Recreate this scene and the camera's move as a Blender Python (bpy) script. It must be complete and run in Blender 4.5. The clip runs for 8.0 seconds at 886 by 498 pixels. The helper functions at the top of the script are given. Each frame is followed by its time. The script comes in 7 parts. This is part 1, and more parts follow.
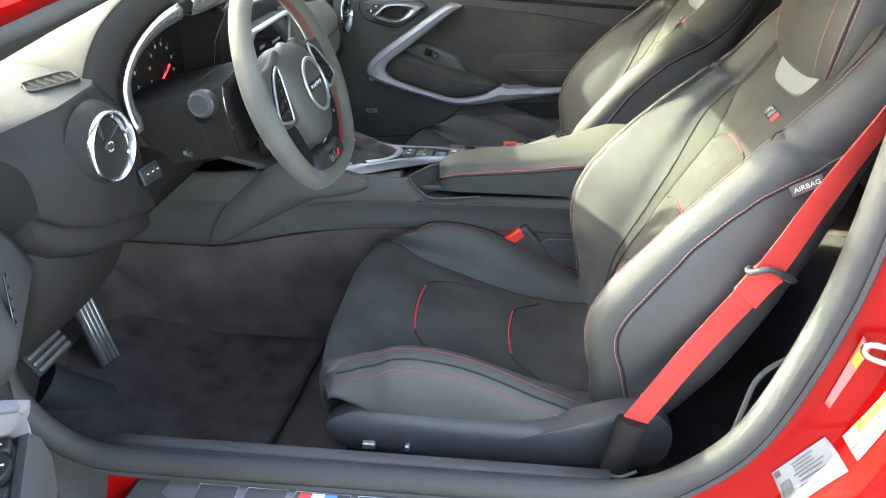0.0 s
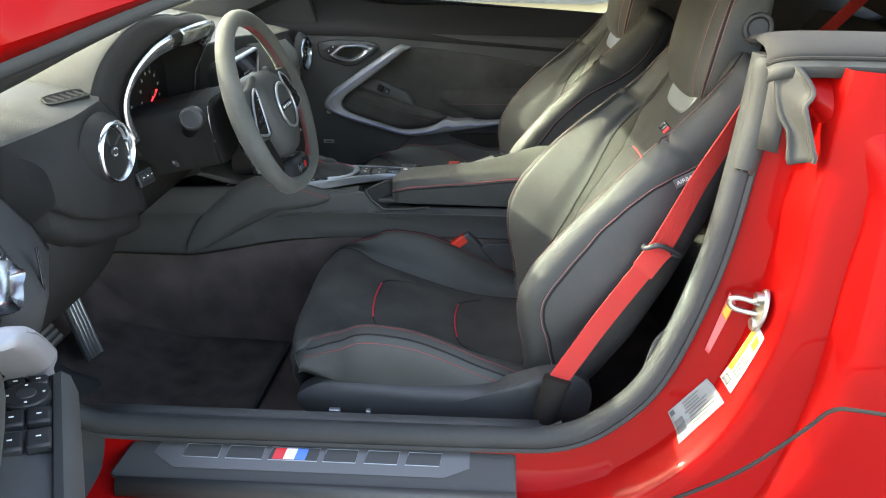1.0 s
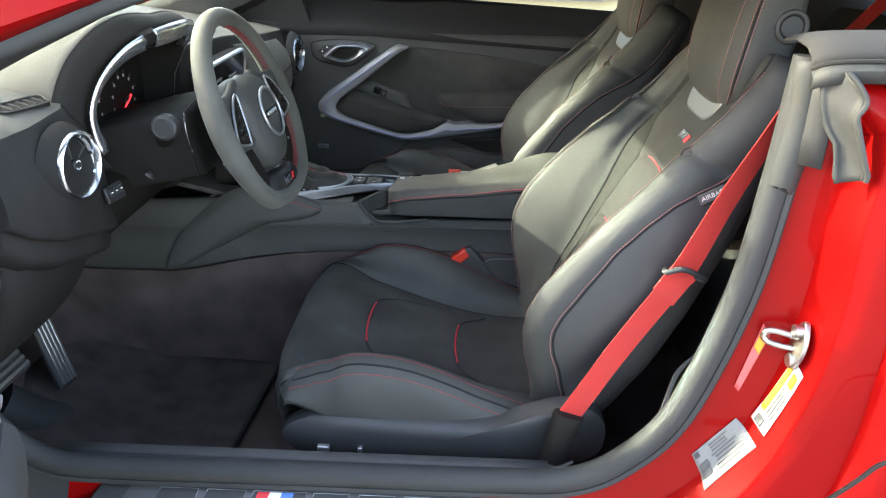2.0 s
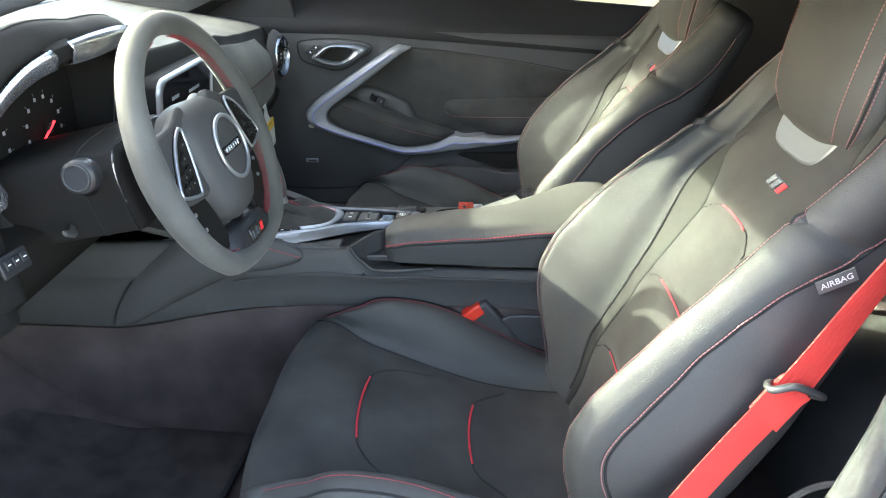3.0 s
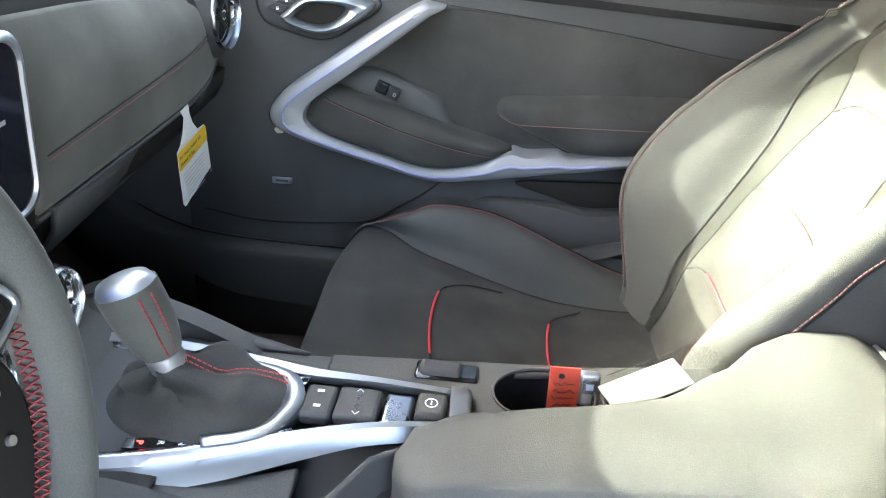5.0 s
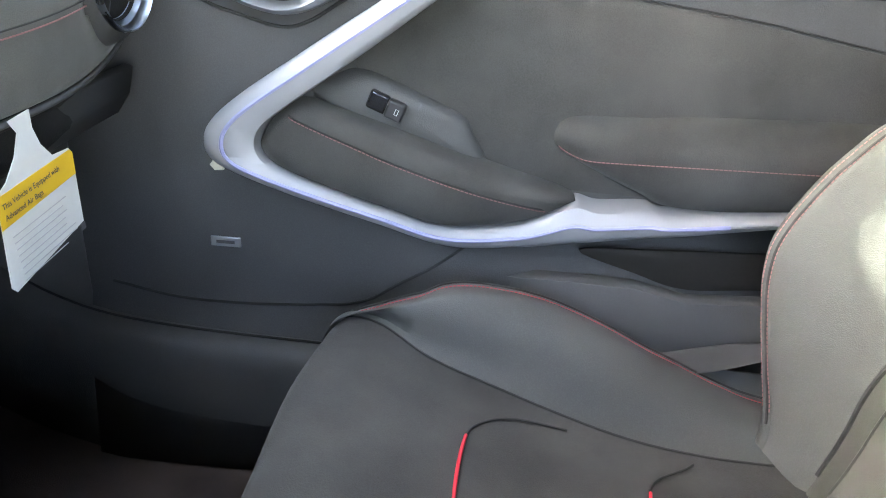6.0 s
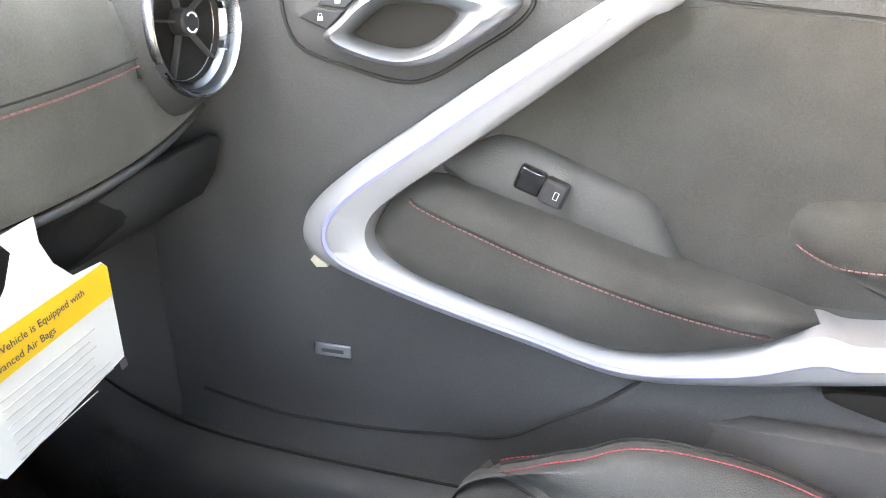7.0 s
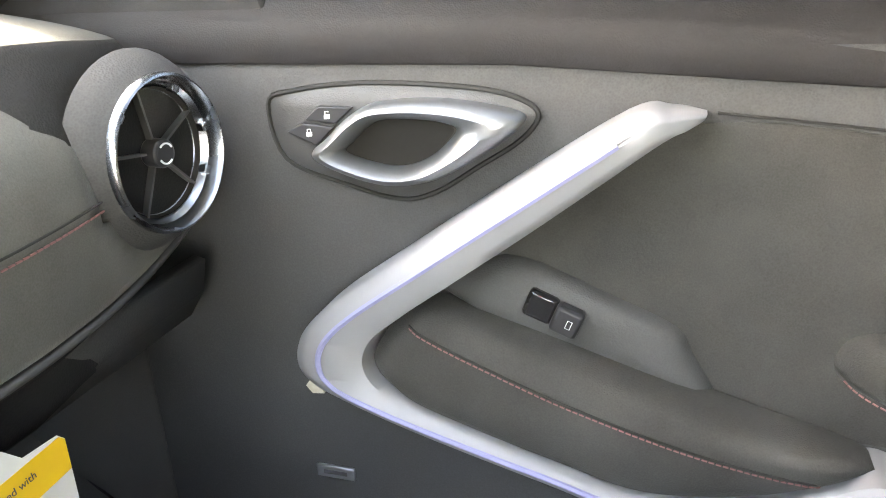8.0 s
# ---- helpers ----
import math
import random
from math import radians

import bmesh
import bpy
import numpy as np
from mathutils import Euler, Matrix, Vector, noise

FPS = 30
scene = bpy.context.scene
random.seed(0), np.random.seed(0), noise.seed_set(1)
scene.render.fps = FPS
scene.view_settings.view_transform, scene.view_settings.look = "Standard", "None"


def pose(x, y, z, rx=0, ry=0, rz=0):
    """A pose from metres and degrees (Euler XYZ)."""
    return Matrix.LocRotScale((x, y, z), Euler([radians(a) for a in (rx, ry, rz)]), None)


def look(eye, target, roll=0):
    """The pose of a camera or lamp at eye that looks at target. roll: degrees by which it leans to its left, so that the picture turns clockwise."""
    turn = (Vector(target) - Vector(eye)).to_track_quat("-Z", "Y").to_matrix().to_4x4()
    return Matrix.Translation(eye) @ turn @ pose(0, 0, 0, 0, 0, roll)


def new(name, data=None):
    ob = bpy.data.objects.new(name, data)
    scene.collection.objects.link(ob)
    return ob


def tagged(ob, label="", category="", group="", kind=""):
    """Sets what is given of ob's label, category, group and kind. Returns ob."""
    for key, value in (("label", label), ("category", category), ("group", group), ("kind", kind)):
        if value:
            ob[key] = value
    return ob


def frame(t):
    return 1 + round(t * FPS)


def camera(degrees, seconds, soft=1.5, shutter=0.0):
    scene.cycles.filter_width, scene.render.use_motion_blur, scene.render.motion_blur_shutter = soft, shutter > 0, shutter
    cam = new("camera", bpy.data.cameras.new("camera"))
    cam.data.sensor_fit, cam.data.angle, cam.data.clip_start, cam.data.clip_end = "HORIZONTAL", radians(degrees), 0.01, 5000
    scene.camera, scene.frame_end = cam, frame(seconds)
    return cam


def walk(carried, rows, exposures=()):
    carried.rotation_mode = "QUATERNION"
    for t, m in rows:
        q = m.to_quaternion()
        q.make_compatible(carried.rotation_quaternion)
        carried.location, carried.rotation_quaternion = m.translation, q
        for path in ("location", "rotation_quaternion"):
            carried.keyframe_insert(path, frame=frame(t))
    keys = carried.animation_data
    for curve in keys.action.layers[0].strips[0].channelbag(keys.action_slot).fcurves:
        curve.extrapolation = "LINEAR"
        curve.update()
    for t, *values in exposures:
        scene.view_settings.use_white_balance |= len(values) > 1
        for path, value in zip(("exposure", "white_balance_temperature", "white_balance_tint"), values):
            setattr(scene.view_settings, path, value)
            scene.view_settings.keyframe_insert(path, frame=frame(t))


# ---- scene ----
cam = camera(61.6, 8.0, soft=1.05)
METRES, EYE, TILT, LEAN, TURN = 2.28, 1.22, -27.5, 0.0, 6.0
ROWS = [
    (0.0, 0.0, 0.0, 0.0, -0.0, 0.0, 0.0),
    (0.2, 0.0115, -0.0295, -0.0109, -0.69, 1.26, 0.08),
    (0.5, 0.0011, -0.0669, -0.0294, -2.76, 2.37, 0.46),
    (1.0, -0.0029, -0.0897, -0.0436, -3.76, 3.61, 0.82),
    (2.5, 0.0074, 0.0148, 0.0008, -3.63, 3.23, 0.89),
    (3.0, 0.0048, 0.0895, 0.0371, -3.6, 2.46, 0.75),
    (3.5, 0.0212, 0.1914, 0.0834, -3.11, 1.01, 0.55),
    (4.0, 0.0167, 0.2843, 0.1151, -2.22, -0.52, 0.03),
    (5.5, 0.0018, 0.5108, 0.1563, -3.34, -2.59, -1.7),
    (5.7, 0.0067, 0.5556, 0.1500, -3.12, 0.64, -1.31),
    (6.0, -0.0049, 0.6183, 0.1771, -3.15, 1.68, -2.13),
    (6.3, 0.0030, 0.6543, 0.1860, 1.73, 3.37, -3.07),
    (6.5, -0.0103, 0.6718, 0.1939, 2.69, 2.4, -4.05),
    (6.8, -0.0033, 0.7009, 0.1989, 7.34, 3.98, -4.25),
    (7.0, -0.0107, 0.7119, 0.2127, 8.05, 3.76, -3.91),
    (7.5, -0.0049, 0.729, 0.2383, 10.27, 4.89, -3.38),
    (8.0, -0.0046, 0.7322, 0.2473, 11.0, 5.59, -3.16),
]
SHOTS = [(0.0, 4.48, 8500, 11), (0.5, 4.0, 8500, 10), (1.0, 3.75, 8500, 10), (2.5, 4.0, 8000, 12), (3.3, 4.52, 7900, 11), (4.0, 4.68, 8000, 11), (5.5, 5.28, 7800, 15), (5.7, 5.35, 7800, 15), (6.0, 5.85, 8000, 16), (6.5, 6.5, 8500, 18), (7.0, 6.62, 9400, 20), (7.5, 5.98, 9900, 19), (8.0, 5.95, 9900, 18)]
walk(cam, [(t, pose(0, 0, EYE, TILT, LEAN, TURN) @ pose(METRES * x, METRES * y, METRES * z, 90 + pitch, roll, yaw)) for t, x, y, z, yaw, pitch, roll in ROWS], SHOTS)

# ---- light: sun from ahead of the car, low and a little to its right ----
SUN_UP, SUN_SIDE = 25.7, 10.2
world = bpy.data.worlds.new("sky")
scene.world = world
world.use_nodes = True
wn = world.node_tree.nodes
sky = wn.new("ShaderNodeTexSky")
sky.sky_type, sky.sun_disc = "NISHITA", False
to_sun = Vector((-math.cos(radians(SUN_UP)) * math.cos(radians(SUN_SIDE)), math.cos(radians(SUN_UP)) * math.sin(radians(SUN_SIDE)), math.sin(radians(SUN_UP))))
sky.air_density, sky.dust_density, sky.ozone_density = 0.8, 1.2, 0.5
sky.sun_elevation, sky.sun_rotation = radians(SUN_UP), math.atan2(to_sun.x, to_sun.y)
world.node_tree.links.new(sky.outputs[0], wn["Background"].inputs[0])
wn["Background"].inputs[1].default_value = 0.15
sun = new("sun", bpy.data.lights.new("sun", "SUN"))
sun.data.energy, sun.data.angle, sun.data.color = 1.0, radians(0.55), (0.84, 1.0, 0.90)
sun.matrix_world = look(to_sun * 5, (0, 0, 0))

from mathutils.bvhtree import BVHTree

# ---- materials ----
def material(name, colour, rough=0.6, metal=0.0, vary=0.25, grain=300.0, bump=0.15, wide=9.0, sheen=0.0, coat=0.0, dist=0.0006, spec=0.5, cell=False):
    """A surface with colour variation at two scales and a fine relief."""
    m = bpy.data.materials.new(name)
    m.use_nodes = True
    n, l = m.node_tree.nodes, m.node_tree.links
    b = n["Principled BSDF"]
    b.inputs["Metallic"].default_value = metal
    b.inputs["Specular IOR Level"].default_value = spec
    b.inputs["Sheen Weight"].default_value = sheen
    b.inputs["Sheen Roughness"].default_value = 0.45
    b.inputs["Coat Weight"].default_value = coat
    b.inputs["Coat Roughness"].default_value = 0.04
    co = n.new("ShaderNodeTexCoord")
    big = n.new("ShaderNodeTexNoise")
    big.inputs["Scale"].default_value, big.inputs["Detail"].default_value = wide, 6
    l.new(co.outputs["Object"], big.inputs["Vector"])
    if cell:
        fine = n.new("ShaderNodeTexVoronoi")
        fine.inputs["Scale"].default_value = grain
        fine_out = fine.outputs["Distance"]
    else:
        fine = n.new("ShaderNodeTexNoise")
        fine.inputs["Scale"].default_value, fine.inputs["Detail"].default_value = grain, 3
        fine_out = fine.outputs[0]
    l.new(co.outputs["Object"], fine.inputs["Vector"])
    mixed = n.new("ShaderNodeMath")
    mixed.operation = "MULTIPLY_ADD"
    l.new(fine_out, mixed.inputs[0])
    mixed.inputs[1].default_value = 0.45
    l.new(big.outputs[0], mixed.inputs[2])
    ramp = n.new("ShaderNodeMapRange")
    ramp.inputs["From Min"].default_value, ramp.inputs["From Max"].default_value = 0.4, 1.0
    ramp.inputs["To Min"].default_value, ramp.inputs["To Max"].default_value = 1 - vary, 1 + vary
    l.new(mixed.outputs[0], ramp.inputs[0])
    col = n.new("ShaderNodeVectorMath")
    col.operation = "SCALE"
    col.inputs[0].default_value = colour
    l.new(ramp.outputs[0], col.inputs["Scale"])
    l.new(col.outputs[0], b.inputs["Base Color"])
    rr = n.new("ShaderNodeMapRange")
    rr.inputs["From Min"].default_value, rr.inputs["From Max"].default_value = 0.3, 0.7
    rr.inputs["To Min"].default_value, rr.inputs["To Max"].default_value = max(0.02, rough * 0.88), min(1.0, rough * 1.12)
    l.new(big.outputs[0], rr.inputs[0])
    l.new(rr.outputs[0], b.inputs["Roughness"])
    if bump:
        bp = n.new("ShaderNodeBump")
        bp.inputs["Strength"].default_value, bp.inputs["Distance"].default_value = bump, dist
        l.new(fine_out, bp.inputs["Height"])
        l.new(bp.outputs[0], b.inputs["Normal"])
    return m


def glowing(name, colour, power):
    m = bpy.data.materials.new(name)
    m.use_nodes = True
    b = m.node_tree.nodes["Principled BSDF"]
    b.inputs["Base Color"].default_value = (*[c * 0.3 for c in colour], 1)
    b.inputs["Emission Color"].default_value = (*colour, 1)
    b.inputs["Emission Strength"].default_value = power
    return m


def clear(name, tint=(0.9, 0.95, 0.92), rough=0.0):
    m = bpy.data.materials.new(name)
    m.use_nodes = True
    b = m.node_tree.nodes["Principled BSDF"]
    b.inputs["Base Color"].default_value = (*tint, 1)
    b.inputs["Transmission Weight"].default_value = 1.0
    b.inputs["Roughness"].default_value, b.inputs["IOR"].default_value = rough, 1.1
    return m


SUEDE = material("black_suede", (0.037, 0.036, 0.034), 0.92, vary=0.55, grain=900, bump=0.5, wide=11, sheen=0.06, dist=0.0008, spec=0.15)
GREY_SUEDE = material("grey_suede", (0.072, 0.072, 0.066), 0.94, vary=0.4, grain=900, bump=0.4, wide=12, sheen=0.10, spec=0.12)
STRIP_SUEDE = material("dark_suede_strip", (0.024, 0.024, 0.022), 0.92, vary=0.5, grain=900, bump=0.5, wide=11, sheen=0.05, dist=0.0008, spec=0.15)
DASH_SUEDE = material("dash_suede", (0.080, 0.079, 0.073), 0.94, vary=0.4, grain=900, bump=0.4, wide=12, sheen=0.10, spec=0.12)
LEATHER = material("black_leather", (0.048, 0.049, 0.047), 0.60, vary=0.22, grain=900, bump=0.4, wide=10, dist=0.0006, cell=True, spec=0.26)
VINYL = material("black_vinyl", (0.050, 0.050, 0.050), 0.58, vary=0.18, grain=800, bump=0.3, wide=9, cell=True, spec=0.28)
PLASTIC = material("black_plastic", (0.038, 0.038, 0.039), 0.5, vary=0.15, grain=900, bump=0.25, wide=12, cell=True, spec=0.4)
SOFT = material("soft_black_trim", (0.054, 0.054, 0.053), 0.66, vary=0.22, grain=700, bump=0.3, wide=6, cell=True, spec=0.22)
DOOR_SKIN = material("door_skin", (0.042, 0.042, 0.043), 0.66, vary=0.22, grain=700, bump=0.3, wide=6, cell=True, spec=0.2)
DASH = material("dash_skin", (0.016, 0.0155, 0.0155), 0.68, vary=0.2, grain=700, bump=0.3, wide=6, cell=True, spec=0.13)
# same dash skin, made paler so that upward faces look sunlit
DASH_SUNLIT = material("dash_skin_sunlit", (0.040, 0.041, 0.039), 0.62, vary=0.2, grain=700, bump=0.3, wide=6, cell=True, spec=0.3)
TOP_ROLL = material("black_door_top", (0.017, 0.016, 0.017), 0.66, vary=0.15, grain=800, bump=0.25, wide=9, cell=True, spec=0.14)
PALE_TRIM = material("grey_piping", (0.07, 0.07, 0.068), 0.6, vary=0.1, bump=0)
FRAME_SILVER = material("satin_grey_metal", (0.25, 0.26, 0.275), 0.36, 0.85, vary=0.06, grain=1400, bump=0.05, wide=18)
GLOSS = material("gloss_black", (0.012, 0.012, 0.013), 0.08, vary=0.1, bump=0)
BUTTON = material("button_black", (0.022, 0.022, 0.024), 0.42, vary=0.1, grain=600, bump=0.05, spec=0.28)
RUBBER = material("door_seal_rubber", (0.028, 0.029, 0.030), 0.7, vary=0.3, grain=350, bump=0.2, wide=18, spec=0.35)
WEATHERED = material("weathered_rubber", (0.028, 0.030, 0.030), 0.68, vary=0.35, grain=250, bump=0.25, wide=25, spec=0.4)
CARPET = material("charcoal_carpet", (0.090, 0.069, 0.066), 1.0, vary=0.45, grain=1400, bump=0.9, wide=11, dist=0.002, spec=0.1)
MAT = material("floor_mat_pile", (0.070, 0.058, 0.056), 1.0, vary=0.5, grain=1100, bump=1.0, wide=16, dist=0.002, spec=0.1)
SHADE = material("dark_cloth", (0.030, 0.030, 0.030), 0.95, vary=0.3, grain=900, bump=0.4, spec=0.2)
CHROME = material("chrome", (0.66, 0.67, 0.68), 0.24, 1.0, vary=0.06, bump=0)
SATIN = material("satin_silver", (0.42, 0.43, 0.45), 0.38, 0.85, vary=0.05, grain=1500, bump=0.06, wide=20)
ARCH = material("brushed_arch_metal", (0.48, 0.49, 0.52), 0.24, 0.9, vary=0.08, grain=1400, bump=0.06, wide=20)
DARK_CHROME = material("dark_chrome", (0.33, 0.35, 0.38), 0.27, 1.0, vary=0.08, bump=0)
VENT_BODY = material("satin_dark_plastic", (0.045, 0.045, 0.046), 0.5, 0.0, vary=0.08, grain=900, bump=0.05)
ZINC = material("zinc_plated_steel", (0.42, 0.42, 0.40), 0.4, 1.0, vary=0.15, grain=400, bump=0.1, wide=40)
RED = material("red_paint", (0.25, 0.0026, 0.0028), 0.44, vary=0.05, grain=1200, bump=0.02, coat=0.12, wide=6, spec=0.06)
BELT = material("red_webbing", (0.44, 0.024, 0.02), 0.8, vary=0.12, grain=1600, bump=0.6, wide=30, dist=0.0006)
THREAD = material("red_thread", (0.36, 0.040, 0.05), 0.75, vary=0.2, bump=0)
PALE_THREAD = material("pink_grey_thread", (0.27, 0.12, 0.115), 0.75, vary=0.2, bump=0)
DULL_THREAD = material("dull_pink_thread", (0.21, 0.085, 0.085), 0.8, vary=0.2, bump=0)
DARK_THREAD = material("dark_red_thread", (0.18, 0.022, 0.026), 0.8, vary=0.25, bump=0)
BLADE = material("satin_silver_paint", (0.245, 0.245, 0.262), 0.60, 0.40, vary=0.04, grain=1500, bump=0.04, wide=14)
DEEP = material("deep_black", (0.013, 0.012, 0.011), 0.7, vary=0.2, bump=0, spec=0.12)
PIPING = material("red_piping", (0.50, 0.02, 0.035), 0.6, vary=0.1, bump=0)
SEAM = material("seam_shadow", (0.010, 0.010, 0.010), 0.95, vary=0.1, bump=0)
RED_BUTTON = material("red_button", (0.70, 0.04, 0.02), 0.4, vary=0.05, bump=0)
PAPER = material("white_card", (0.52, 0.52, 0.51), 0.65, vary=0.04, grain=200, bump=0.05, wide=30)
YELLOW = material("yellow_print", (0.62, 0.37, 0.02), 0.55, vary=0.04, bump=0)
AMBER = material("amber_print", (0.80, 0.30, 0.03), 0.55, vary=0.04, bump=0)
SILVER_LABEL = material("silver_label", (0.20, 0.205, 0.20), 0.6, 0.0, vary=0.05, bump=0)
INK = material("dark_ink", (0.05, 0.05, 0.055), 0.6, vary=0.1, bump=0)
GREY_INK = material("grey_ink", (0.09, 0.09, 0.09), 0.6, vary=0.1, bump=0)
PALE_INK = material("pale_grey_ink", (0.36, 0.36, 0.37), 0.6, vary=0.1, bump=0)
WHITE_INK = material("white_mark", (0.75, 0.75, 0.75), 0.5, vary=0.03, bump=0)
BLUE_INK = material("blue_mark", (0.05, 0.18, 0.62), 0.4, vary=0.03, bump=0)
RED_INK = material("red_mark", (0.70, 0.02, 0.03), 0.4, vary=0.03, bump=0)
RED_CARD = material("red_tag_card", (0.75, 0.09, 0.05), 0.4, vary=0.08, bump=0, coat=0.6)
LED = material("lavender_light_strip", (0.20, 0.205, 0.36), 0.6, vary=0.03, bump=0)
STEEL = material("pedal_steel", (0.42, 0.42, 0.42), 0.35, 0.9, vary=0.15, bump=0)
ASPHALT = material("pale_concrete", (0.40, 0.39, 0.37), 0.9, vary=0.35, grain=60, bump=0.5, wide=0.6, dist=0.004)
SCREEN = material("screen_glass", (0.010, 0.011, 0.016), 0.06, vary=0.1, bump=0)
SCREEN_BLUE = glowing("screen_blue", (0.02, 0.12, 0.7), 0.8)
NEEDLE = glowing("gauge_needle", (1.0, 0.03, 0.05), 0.3)
RED_GLOW = glowing("red_letter", (1.0, 0.02, 0.02), 0.9)
TINTED = clear("tinted_glass", (0.12, 0.135, 0.13))
GLASS = clear("window_glass", (0.80, 0.86, 0.84))
FILM = clear("clear_pouch", (0.9, 0.9, 0.9), 0.12)
FABRIC = material("black_top_fabric", (0.020, 0.020, 0.021), 0.95, vary=0.25, grain=1200, bump=0.6, wide=8)


# ---- shaping helpers ----
def part(name, bm, mat, parent=None, label="", smooth=True, bevel=0.0, solid=0.0, sub=0, out=None):
    """Links a bmesh as one mesh object, under a thing where one is given."""
    bmesh.ops.remove_doubles(bm, verts=bm.verts, dist=1e-5)
    bmesh.ops.recalc_face_normals(bm, faces=bm.faces)
    if out is not None and sum((f.normal * f.calc_area() for f in bm.faces), Vector()).dot(Vector(out)) < 0:
        bmesh.ops.reverse_faces(bm, faces=bm.faces)
    me = bpy.data.meshes.new(name)
    bm.to_mesh(me)
    bm.free()
    if smooth:
        me.polygons.foreach_set("use_smooth", [True] * len(me.polygons))
        me.set_sharp_from_angle(angle=radians(50))
    me.materials.append(mat)
    ob = new(name, me)
    if parent:
        ob.parent = parent
    if label:
        ob["label"] = label
    if solid:
        md = ob.modifiers.new("thick", "SOLIDIFY")
        md.thickness, md.offset = solid, -1
    if bevel:
        md = ob.modifiers.new("edge", "BEVEL")
        md.width, md.segments, md.limit_method, md.angle_limit = bevel, 2, "ANGLE", radians(40)
    if sub:
        md = ob.modifiers.new("smooth", "SUBSURF")
        md.levels = md.render_levels = sub
    return ob


def thing(name, label, category, group="", kind=""):
    return tagged(new(name), label, category, group, kind)


def V(*a):
    return Vector(a)


def curve(pts, n=8, closed=False):
    """A smooth line through the points, n steps between each two."""
    p = [Vector(q) for q in pts]
    k = len(p)
    out = []
    for i in range(k if closed else k - 1):
        if closed:
            a, b, c, d = p[i - 1], p[i], p[(i + 1) % k], p[(i + 2) % k]
        else:
            a, b, c, d = p[max(i - 1, 0)], p[i], p[i + 1], p[min(i + 2, k - 1)]
        for j in range(n):
            t = j / n
            out.append(0.5 * ((2 * b) + (c - a) * t + (2 * a - 5 * b + 4 * c - d) * t * t + (3 * b - a - 3 * c + d) * t ** 3))
    if not closed:
        out.append(p[-1].copy())
    return out


def lerp_table(table, x):
    """Smooth value at x of a table of (x, value) rows."""
    xs = [r[0] for r in table]
    if x <= xs[0]:
        return table[0][1]
    for (x0, v0), (x1, v1) in zip(table, table[1:]):
        if x <= x1:
            t = (x - x0) / (x1 - x0)
            t = t * t * (3 - 2 * t) * 0.5 + t * 0.5
            return v0 + (v1 - v0) * t
    return table[-1][1]


def loft(bm, rings, closed=False, caps=False):
    """Faces between rows of points; closed: each row is a ring."""
    vs = [[bm.verts.new(p) for p in r] for r in rings]
    for a, b in zip(vs, vs[1:]):
        m = len(a)
        for i in range(m if closed else m - 1):
            j = (i + 1) % m
            bm.faces.new((a[i], a[j], b[j], b[i]))
    if caps:
        bm.faces.new(vs[0][::-1])
        bm.faces.new(vs[-1])
    return vs


def tube(bm, pts, r, seg=8, closed=False, flat=1.0, caps=True, up=None):
    """A round or flattened rod along the points."""
    p = [Vector(q) for q in pts]
    k = len(p)
    rings = []
    prev = Vector(up) if up else None
    for i in range(k):
        if closed:
            t = p[(i + 1) % k] - p[i - 1]
        else:
            t = p[min(i + 1, k - 1)] - p[max(i - 1, 0)]
        t = t.normalized() if t.length > 1e-9 else Vector((1, 0, 0))
        if prev is None:
            prev = t.orthogonal()
        nrm = (prev - t * prev.dot(t))
        nrm = nrm.normalized() if nrm.length > 1e-6 else t.orthogonal().normalized()
        prev = nrm
        bi = t.cross(nrm)
        ri = r[i] if isinstance(r, (list, tuple)) else r
        rings.append([p[i] + nrm * (math.cos(2 * math.pi * j / seg) * ri * flat) + bi * (math.sin(2 * math.pi * j / seg) * ri) for j in range(seg)])
    if closed:
        rings.append(rings[0])
    loft(bm, rings, True, caps and not closed)


def strip(bm, pts, side, width, thick=0.0015):
    """A flat band along the points; side gives its width's way at each."""
    rings = []
    for i, q in enumerate(pts):
        s = side[i] if isinstance(side, list) else side
        s = Vector(s).normalized()
        t = (pts[min(i + 1, len(pts) - 1)] - pts[max(i - 1, 0)]).normalized()
        nn = t.cross(s).normalized() * thick / 2
        s = s * width / 2
        rings.append([q - s - nn, q + s - nn, q + s + nn, q - s + nn])
    loft(bm, rings, True, True)


def stitches(bm, pts, pitch=0.0048, length=0.0036, r=0.0007, lift=None):
    """A row of short threads along the points."""
    d = [0.0]
    for a, b in zip(pts, pts[1:]):
        d.append(d[-1] + (b - a).length)
    def at(s):
        for i in range(len(d) - 1):
            if s <= d[i + 1] or i == len(d) - 2:
                f = (s - d[i]) / max(d[i + 1] - d[i], 1e-9)
                return pts[i].lerp(pts[i + 1], min(max(f, 0), 1))
    off = Vector(lift) if lift else Vector((0, 0, 0))
    s = 0.0
    while s + length < d[-1]:
        tube(bm, [at(s) + off * 0.3, at(s + length / 2) + off, at(s + length) + off * 0.3], r, 4)
        s += pitch


def box(bm, m, size):
    """A block of the given size at the pose m."""
    r = bmesh.ops.create_cube(bm, size=1.0, matrix=m @ Matrix.Diagonal((*size, 1)))
    return r["verts"]


def rbox(name, m, size, mat, parent=None, label="", r=0.003):
    bm = bmesh.new()
    box(bm, m, size)
    return part(name, bm, mat, parent, label, bevel=r)


